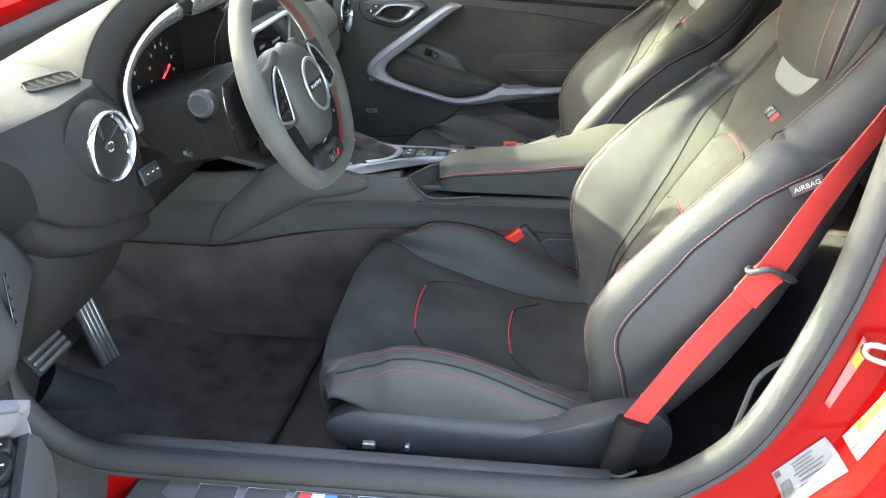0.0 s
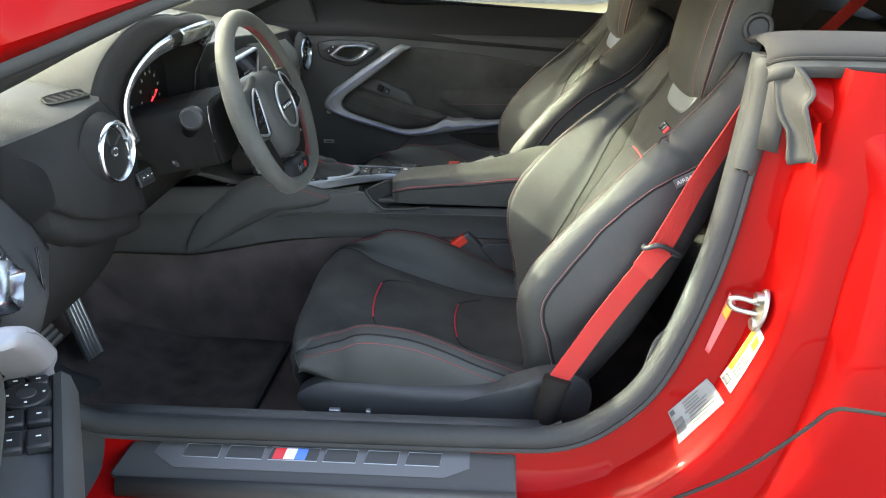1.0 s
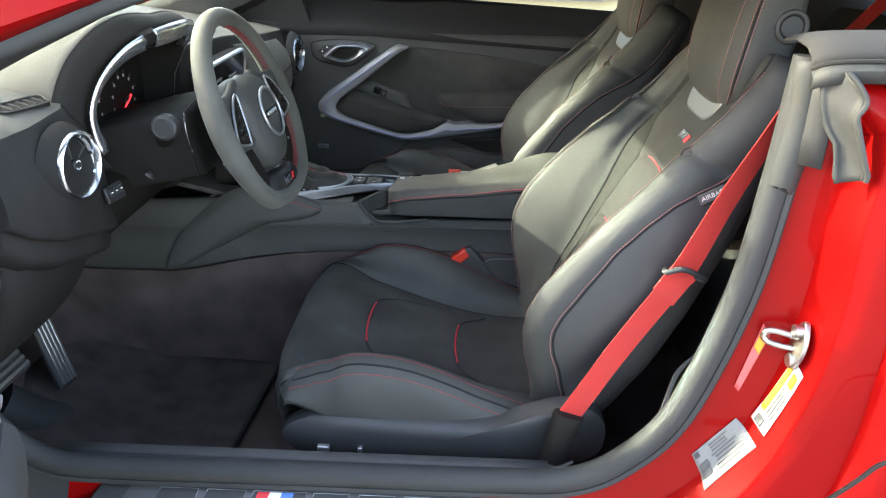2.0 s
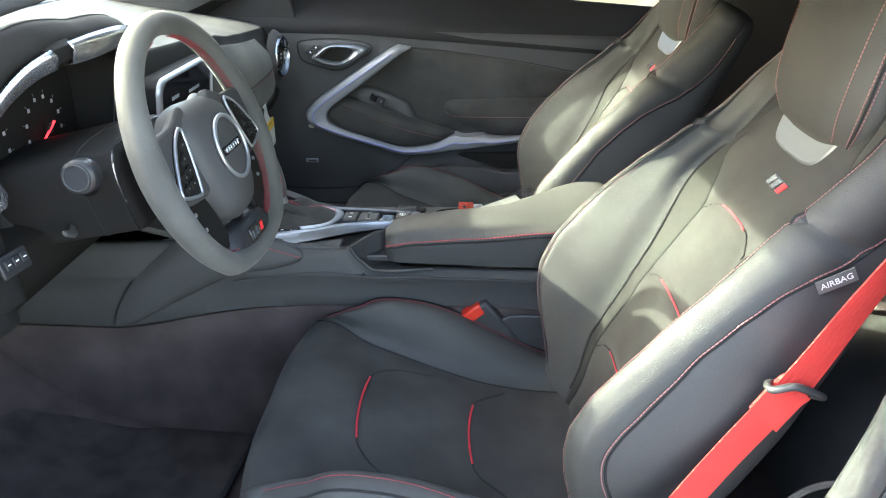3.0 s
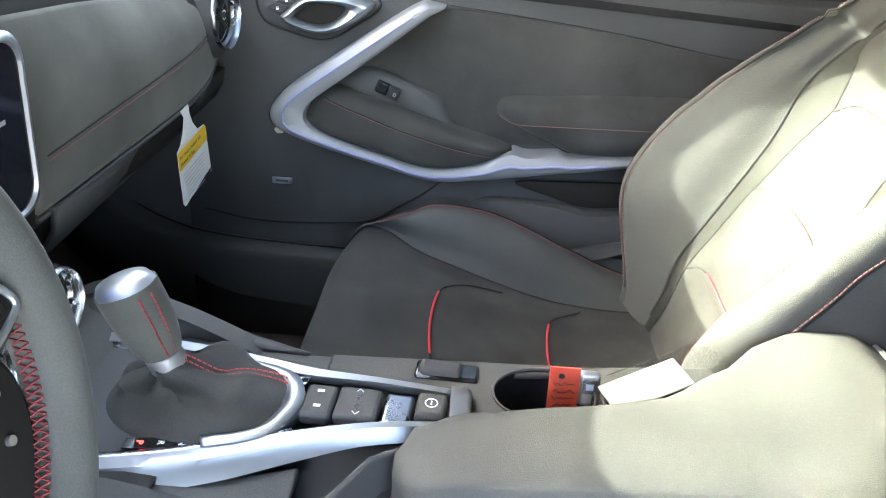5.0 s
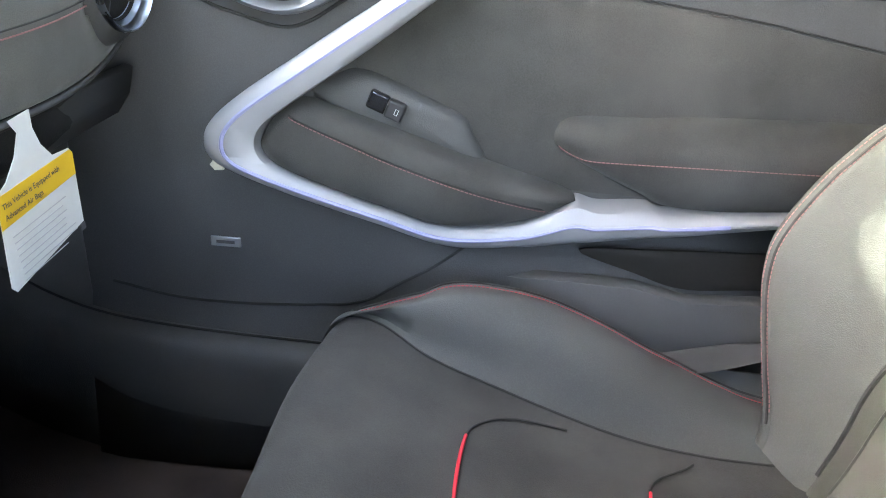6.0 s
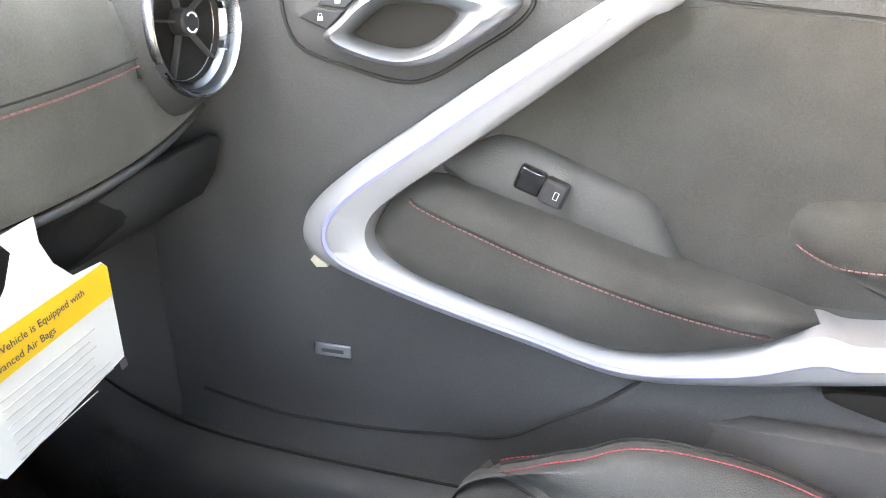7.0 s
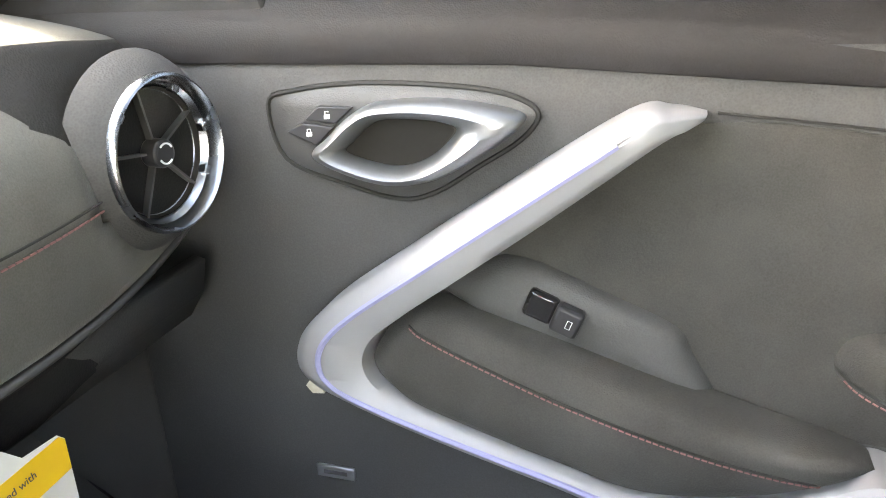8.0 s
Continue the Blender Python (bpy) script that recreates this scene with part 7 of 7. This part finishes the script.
        tube(bm, [P(cx + x, 0.0115, cz + z) for x, z in ((-0.0013, 0.0002), (-0.0012, 0.0022), (0.0013, 0.0024), (0.0013, 0.0008 if k else 0.0018))], 0.0003, 4)
        part("lock_mark", bm, WHITE_INK, door)
    # speaker badge and speaker outline
    M = axes(P(-0.454, 0.002, 0.537), ux, uz)
    rbox("badge", M, (0.036, 0.0125, 0.003), SATIN, door, "small silver badge", r=0.001)
    s = 1 if (M.to_3x3() @ V(0, 0, 1)).dot(inn) > 0 else -1
    rbox("badge_bar", M @ Matrix.Translation((0, 0, s * 0.0017)), (0.022, 0.004, 0.0004), INK, door, r=0.0001)
    bm = bmesh.new()
    tube(bm, [P(p.x, 0.0004 + base(p.x, p.z), p.z) for p in curve([(-0.60, 0, 0.47), (-0.52, 0, 0.455), (-0.43, 0, 0.454), (-0.34, 0, 0.462), (-0.285, 0, 0.478), (-0.24, 0, 0.512), (-0.18, 0, 0.556), (-0.165, 0, 0.567)], 7)], 0.0020, 6)
    part("speaker_line", bm, SEAM, door)
    # map pocket; its shaded mouth is a low pad coloured deep black
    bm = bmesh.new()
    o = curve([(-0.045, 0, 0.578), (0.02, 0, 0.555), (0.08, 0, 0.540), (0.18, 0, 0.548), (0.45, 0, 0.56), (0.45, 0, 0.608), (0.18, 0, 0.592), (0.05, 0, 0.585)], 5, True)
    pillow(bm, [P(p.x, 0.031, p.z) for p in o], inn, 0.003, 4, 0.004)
    part("pocket_mouth_shade", bm, DEEP, door, "map pocket mouth, a pad coloured dark as shade")
    bm = bmesh.new()
    loft(bm, [[P(x, 0.034 - g, z0 - 0.004), P(x, 0.046 - g, z0 - 0.010), P(x, 0.050 - g, z0 - 0.05), P(x, 0.040 - g, 0.42), P(x, 0.02 - g, 0.40)] for x, z0, g in ((-0.24, 0.535, 0.045), (-0.16, 0.540, 0.028), (-0.05, 0.555, 0.0), (0.02, 0.553, 0.0), (0.08, 0.540, 0.0), (0.18, 0.546, 0.0), (0.45, 0.556, 0.0))])
    part("pocket_wall", bm, VINYL, door, "black pocket wall", solid=0.005, out=inn)
    if driver:
        M = axes(P(-0.50, 0.004, 0.79), ux * 0.3 + uz * -0.9, uz)
        rbox("tweeter_slot", M, (0.070, 0.012, 0.003), GLOSS, door, r=0.002)
        for k in range(5):
            rbox("slot_bar", M @ Matrix.Translation((-0.026 + 0.013 * k, 0, 0.002 if (M.to_3x3() @ V(0, 0, 1)).dot(inn) > 0 else -0.002)), (0.009, 0.006, 0.002), BUTTON, door, r=0.0005)
    return door

car_door("passenger_door", "closed passenger door with suede pads and silver trim blade", lambda x, d, z: V(x, 2.208 - d, z))
HINGE, SWING = V(-0.717, 0.795, 0), radians(-62)
DOOR_FRONT = ((0.68, 0.0), (0.71, 0.038), (0.75, 0.056), (0.79, 0.046), (0.83, 0.022), (0.88, 0.0))
DOOR_BACK = ((0.715, 0.0), (0.74, 0.012), (0.80, 0.012), (0.84, 0.010), (0.90, 0.0))
def driver_place(x, d, z):
    k = max(0.0, min(1.0, (-0.41 - x) / 0.06))
    d = d + (lerp_table(DOOR_FRONT, z) * k + lerp_table(DOOR_BACK, z) * (1 - k) if d > -0.05 else 0)
    p = V(x, 0.812 + (d * 1.15 + 0.006 if d > 0 else d), z) - HINGE
    c, s = math.cos(SWING), math.sin(SWING)
    return V(p.x * c - p.y * s + HINGE.x, p.x * s + p.y * c + HINGE.y, z)
car_door("driver_door", "open driver's door with window switches and silver trim blade", driver_place, True)

# door sill on the passenger's side, below the closed door
bm = bmesh.new()
loft(bm, [[V(x, 2.150, 0.24), V(x, 2.165, 0.36), V(x, 2.175, 0.395), V(x, 2.19, 0.408), V(x, 2.215, 0.412), V(x, 2.24, 0.38)] for x in (-0.62, -0.5, -0.3, 0.0, 0.4, 0.6)])
tagged(part("sill_panel", bm, PLASTIC, solid=0.006), "black plastic sill panel below the passenger door", "sill trim")
ridge = curve([(-0.92, 2.200, 0.70), (-0.83, 2.196, 0.57), (-0.76, 2.190, 0.490), (-0.67, 2.182, 0.440), (-0.55, 2.176, 0.418), (-0.30, 2.174, 0.410), (0.0, 2.174, 0.409), (0.40, 2.176, 0.409)], 6)
kick = thing("kick_panel", "black moulded kick panel and sill ridge under the passenger door", "trim panel")
bm = bmesh.new()
loft(bm, [[p + V(0, 0.040, 0.006), p + V(0, 0.014, 0.004), p + V(0, 0.0, 0.0), p + V(0, -0.008, -0.010), p + V(0, -0.012, -0.030), p + V(0, -0.016, -0.10), p + V(0, -0.020, -0.22)] for p in ridge])
part("panel_skin", bm, VINYL, kick, solid=0.004, out=(0, -1, 0.3))
bm = bmesh.new()
tube(bm, [p + V(0, 0.016, 0.006) for p in ridge], 0.0016, 5)
part("ridge_gap", bm, SEAM, kick)
bm = bmesh.new()
loft(bm, [[V(x, 2.212, z) for z in (0.20, 0.45, 0.65, 0.9)] for x in (-1.14, -0.9, -0.63)])
tagged(part("kick_wall", bm, VINYL, solid=0.01), "dark footwell side wall by the passenger door", "trim panel", kind="structure")

# ---- belts ----
belt = thing("seat_belt", "red webbing seat belt across the driver's seat side", "seat belt")
low = [V(0.180, 0.838, 0.520), V(0.202, 0.842, 0.557), V(0.238, 0.852, 0.616), V(0.280, 0.862, 0.680), V(0.318, 0.866, 0.740)]
bm = bmesh.new()
strip(bm, curve(low, 6), [V(0.66, -0.08, -0.56)] * 25, 0.034, 0.0022)
part("lower_webbing", bm, BELT, belt, "red webbing")
bm = bmesh.new()
strip(bm, curve([V(0.303, 0.863, 0.717), V(0.322, 0.866, 0.747), V(0.331, 0.866, 0.758)], 4), V(0.68, -0.14, -0.55), 0.038, 0.0052)
part("folded_end", bm, BELT, belt, "doubled red webbing end")
up = [V(0.324, 0.864, 0.752), V(0.340, 0.857, 0.80), V(0.362, 0.847, 0.87), V(0.396, 0.840, 0.953), V(0.420, 0.834, 1.01), V(0.47, 0.83, 1.06)]
def turn(f):
    """The webbing twists edge-on towards its top."""
    return V(0.68, -0.05, -0.45).lerp(V(0.47, 0.87, -0.12), min(0.8, 0.02 + 0.75 * f)).normalized()
bm = bmesh.new()
strip(bm, curve(up, 6), [turn(i / 30) for i in range(31)], 0.036, 0.0018)
part("upper_webbing", bm, BELT, belt, "ribbed red webbing")
for k in range(5):
    bm = bmesh.new()
    c = curve(up, 6)
    tube(bm, [p + turn(i / 30) * (-0.013 + 0.0065 * k) + V(-0.0010, -0.0010, 0) for i, p in enumerate(c)], 0.00035, 4)
    part("webbing_rib", bm, BELT, belt)
bm = bmesh.new()
tube(bm, curve([V(0.300, 0.852, 0.762), V(0.322, 0.850, 0.768), V(0.355, 0.862, 0.750), V(0.360, 0.872, 0.742), V(0.343, 0.878, 0.743), V(0.306, 0.872, 0.757)], 5, True), 0.0042, 8, True)
part("guide_loop", bm, PLASTIC, belt, "black plastic guide loop")
bm = bmesh.new()
tube(bm, curve([V(0.180, 0.834, 0.527), V(0.168, 0.828, 0.48), V(0.160, 0.826, 0.43), V(0.158, 0.826, 0.385)], 5), [0.024 - 0.004 * math.sin(i / 15 * 3.1) + 0.0012 * (i % 2) for i in range(16)], 16, flat=0.62, up=(0, 1, 0))
part("anchor_boot", bm, DEEP, belt, "black rubber anchor boot")
bm = bmesh.new()
tube(bm, curve([V(0.140, 0.812, 0.452), V(0.165, 0.806, 0.447), V(0.19, 0.812, 0.455)], 5), 0.003, 6)
part("boot_band", bm, PLASTIC, belt)

def buckle(o, d, label):
    """A belt buckle on its stalk, pointing along d."""
    b = thing("belt_buckle", label, "belt buckle", "front belt buckles")
    d = Vector(d).normalized()
    M = axes(o, d, (0, 1, 0))
    rbox("housing", M @ Matrix.Translation((-0.050, 0, 0)), (0.105, 0.040, 0.052), PLASTIC, b, r=0.006)
    rbox("release", M @ Matrix.Translation((-0.006, -0.004, 0.008)), (0.022, 0.034, 0.042), RED_BUTTON, b, "bright red release button", r=0.004)
    bm = bmesh.new()
    tube(bm, [M @ V(-0.07, 0, -0.002), M @ V(-0.12, 0.004, -0.02), M @ V(-0.18, 0.006, -0.05)], 0.011, 10, flat=0.6)
    part("stalk", bm, PLASTIC, b)
    return b
buckle((0.006, 1.392, 0.545), (-0.62, 0, 0.72), "black belt buckle with red button beside the driver's seat")

# trim pocket beside the driver's cushion
bm = bmesh.new()
o = [V(x, 1.384, z) for x, z in ((0.045, 0.520), (0.070, 0.535), (0.20, 0.540), (0.20, 0.42), (0.14, 0.40))]
slab(bm, o, (0, -1, 0), 0.008)
tagged(part("seat_hinge_cover", bm, PLASTIC, bevel=0.003), "black plastic cover panel low on the console side", "trim panel")

# rear passenger's red belt, hung on the far side behind
bm = bmesh.new()
strip(bm, [V(0.80, 1.60, 0.957), V(0.86, 1.60, 1.026), V(0.92, 1.60, 1.095), V(0.99, 1.60, 1.175)], V(0.75, 0.1, -0.66), 0.030, 0.0022)
tagged(part("rear_seat_belt", bm, BELT), "red webbing belt hanging behind the seats", "seat belt")

# rear seat, mostly in shadow
rear = thing("back_bench", "dark leather rear seat with pale piping behind the driver", "car seat")
bm = bmesh.new()
rows = []
for x, z in ((0.46, 0.40), (0.48, 0.55), (0.52, 0.585), (0.62, 0.58), (0.80, 0.56), (0.92, 0.56)):
    rows.append([V(x, y, z + 0.02 * math.cos((y - 1.1) * 9)) for y in [0.80 + 0.06 * i for i in range(11)]])
loft(bm, rows)
part("cushion", bm, LEATHER, rear)
bm = bmesh.new()
loft(bm, [[V(x + 0.04 * math.cos((y - 1.1) * 7), y, z) for y in [0.80 + 0.06 * i for i in range(24)]] for x, z in ((0.88, 0.55), (0.92, 0.72), (0.98, 0.90), (1.06, 1.0))])
part("backrest", bm, SHADE, rear)
bm = bmesh.new()
loft(bm, [[V(0.31 + 0.09 * f, 0.800, 0.490 + 0.125 * f), V(0.32 + 0.085 * f, 0.835, 0.50 + 0.125 * f), V(0.36 + 0.06 * f, 0.86, 0.495 + 0.12 * f), V(0.42, 0.87, 0.44)] for f in [i / 8 for i in range(9)]])
part("side_trim", bm, VINYL, rear, "black side trim", solid=0.005)
bm = bmesh.new()
tube(bm, curve([(0.300, 0.805, 0.500), (0.325, 0.84, 0.555), (0.345, 0.862, 0.595), (0.385, 0.872, 0.622), (0.44, 0.868, 0.634)], 6), 0.004, 6)
part("trim_piping", bm, PALE_TRIM, rear, "pale grey piping")

# ---- floor mat, pedals ----
mat_ = thing("floor_mat", "black pile floor mat with bound edge", "floor mat")
bm = bmesh.new()
rows = []
for i in range(15):
    f = i / 14
    row = []
    for j in range(17):
        y = 0.828 + 0.552 * j / 16
        x = -0.87 + (0.418 + 0.075 * (y - 0.82)) * f
        z = 0.252 + 0.070 * max(0, (-0.62 - x) / 0.2) ** 1.6
        row.append(V(x, y, z + 0.004 * math.sin(y * 20 + x * 11)))
    rows.append(row)
loft(bm, rows)
part("mat_pad", bm, MAT, mat_, solid=0.008)
bm = bmesh.new()
tube(bm, [p + V(0, 0, 0.001) for p in rows[-1]], 0.006, 8)
part("binding", bm, SHADE, mat_, "bound edge")

def pedal(name, c, xd, yd, w, h, bars, label):
    p = thing(name, label, "pedal")
    M = axes(c, xd, yd)
    rbox("pad", M, (w, h, 0.012), RUBBER, p, r=0.004)
    for k in range(bars):
        f = (k + 0.5) / bars - 0.5
        if h > w:
            rbox("grip_bar", M @ Matrix.Translation((f * w * 0.9, 0, 0.008)), (w / bars * 0.5, h * 0.92, 0.006), STEEL, p, r=0.001)
        else:
            rbox("grip_bar", M @ Matrix.Translation((0, f * h * 0.9, 0.008)), (w * 0.92, h / bars * 0.5, 0.006), STEEL, p, r=0.001)
    bm = bmesh.new()
    tube(bm, [M @ V(0, h * 0.2, -0.006), M @ V(0, h * 0.8, -0.08), M @ V(0, h * 1.0, -0.2)], 0.010, 10)
    part("arm", bm, PLASTIC, p)
pedal("accelerator_pedal", (-0.795, 1.120, 0.435), (0.10, 1, -0.12), (-0.30, 0.2, 0.9), 0.050, 0.175, 4, "long metal-barred accelerator pedal above the mat")
pedal("brake_pedal", (-0.800, 0.985, 0.470), (0.08, 1, 0.05), (-0.55, 0, 0.83), 0.090, 0.058, 4, "wide metal-barred brake pedal above the mat")
bm = bmesh.new()
tube(bm, curve([(-0.86, 1.02, 0.36), (-0.82, 1.05, 0.31), (-0.78, 1.09, 0.275), (-0.75, 1.13, 0.265)], 5), [0.05, 0.05, 0.05, 0.048, 0.048, 0.046, 0.046, 0.044, 0.042, 0.04, 0.038, 0.034, 0.03, 0.025, 0.018, 0.01], 12)
tagged(part("pedal_bracket", bm, RUBBER), "black moulded pedal bracket on the footwell carpet", "bracket")

# ---- loose things ----
# warning card hooked under the dash edge
tag = thing("warning_card", "white hanging card with yellow band hooked on the dash edge", "warning card")
M = axes((-0.497, 1.937, 0.689), (0.03, 1.0, -0.06), (-0.05, -0.13, 1.0))
bm = bmesh.new()
slab(bm, [M @ V(x, y, 0) for x, y in ((-0.047, 0.022), (-0.034, 0.029), (-0.020, 0.044), (-0.012, 0.060), (-0.020, 0.070), (0.006, 0.074), (0.006, 0.060), (0.012, 0.046), (0.024, 0.034), (0.046, 0.034), (0.050, 0.030), (0.050, -0.030), (-0.046, -0.052), (-0.051, -0.047))], M.to_3x3() @ V(0, 0, 1), 0.0008)
part("card", bm, PAPER, tag)
bm = bmesh.new()
slab(bm, [M @ V(x, y, 0.001) for x, y in ((-0.0485, 0.021), (0.046, 0.033), (0.0495, 0.030), (0.0495, 0.012), (-0.049, -0.003))], M.to_3x3() @ V(0, 0, 1), 0.0004)
part("band", bm, YELLOW, tag, "yellow printed band")
MB = M @ pose(0, 0, 0.0016, 0, 0, 7.5)
lettering("This Vehicle is Equipped with", MB @ Matrix.Translation((-0.0425, 0.0185, 0)), 0.0062, INK, tag, align="LEFT", depth=0.0001)
lettering("Advanced Air Bags", MB @ Matrix.Translation((-0.0425, 0.0100, 0)), 0.0062, INK, tag, align="LEFT", depth=0.0001)
rng = random.Random(3)
for k in range(8):
    bm = bmesh.new()
    w = 0.076 - 0.02 * rng.random()
    box(bm, MB @ Matrix.Translation((-0.041 + w / 2, -0.006 - 0.0052 * k, -0.0004)), (w, 0.0007, 0.0004))
    part("text_bar", bm, PALE_INK, tag)
bm = bmesh.new()
box(bm, MB @ Matrix.Translation((0.043, -0.040, -0.0004)), (0.006, 0.006, 0.0004))
part("corner_mark", bm, INK, tag)

# tags and key in the cup holders
red = thing("red_key_tag", "red key tag with dark handwriting standing in the cup holder", "key tag")
M = axes((-0.016, 1.556, 0.651), (1.0, 0.02, 0.0), (0.0, 0.16, 1.0))
rbox("card", M, (0.028, 0.054, 0.0012), RED_CARD, red, r=0.0004)
bm = bmesh.new()
disc(bm, M @ Matrix.Translation((-0.003, 0.018, 0.0010)), 0.0028, 0.0006, 16)
part("hole", bm, INK, red)
rng = random.Random(8)
for row in range(5):
    bm = bmesh.new()
    x = -0.011 + 0.003 * rng.random()
    pts = []
    while x < 0.0105:
        pts.append(M @ V(x, 0.010 - 0.0075 * row + rng.uniform(-0.0022, 0.0022), 0.0010))
        x += 0.0022
    tube(bm, pts, 0.0005, 4)
    part("handwriting_stroke", bm, INK, red)
bm = bmesh.new()
slab(bm, [M @ V(x, y, 0.0016) for x, y in ((-0.016, -0.027), (0.016, -0.027), (0.016, 0.032), (-0.016, 0.030))], M.to_3x3() @ V(0, 0, 1), 0.0004)
part("sleeve", bm, FILM, red, "clear plastic sleeve")
fob = thing("key_fob", "grey key fob standing between the cup holders", "key fob")
M = axes((0.007, 1.560, 0.656), (1, 0, 0), (0, 0.2, 1))
rbox("body", M, (0.020, 0.034, 0.010), SATIN, fob, r=0.004)
rbox("pad", M @ Matrix.Translation((0, 0.004, 0.0055)), (0.013, 0.014, 0.002), INK, fob, r=0.001)
rbox("pad_mark", M @ Matrix.Translation((0, 0.004, 0.0068)), (0.007, 0.006, 0.0008), material("fob_mark", (0.25, 0.33, 0.50), 0.4, bump=0), fob, r=0.0003)
wht = thing("white_paper_tag", "white folded paper tag in a clear pouch on the cup holder", "paper tag")
M = axes((0.051, 1.537, 0.683), (0.062, 0.026, 0.015), (0.0, 0.040, 0.006))
rbox("paper", M, (0.076, 0.034, 0.0016), material("thin_paper", (0.25, 0.25, 0.24), 0.7, vary=0.12, grain=300, bump=0.1, wide=40), wht, r=0.0005)
bm = bmesh.new()
slab(bm, [M @ V(x, y, 0.002) for x, y in ((-0.062, -0.024), (0.040, -0.022), (0.044, -0.028), (0.076, -0.026), (0.080, 0.014), (0.070, 0.026), (0.040, 0.022), (-0.050, 0.024))], M.to_3x3() @ V(0, 0, 1), 0.0006)
part("pouch", bm, FILM, wht, "clear plastic pouch")
bm = bmesh.new()
disc(bm, M @ Matrix.Translation((0.060, 0.004, 0.003)), 0.013, 0.0015, 28)
part("round_mark", bm, FILM, wht, "white round mark")
bm = bmesh.new()
tube(bm, [M @ V(-0.045, -0.030, 0.003), M @ V(-0.020, -0.034, 0.004), M @ V(0.0, -0.031, 0.003)], 0.0016, 6)
part("staple", bm, CHROME, wht)
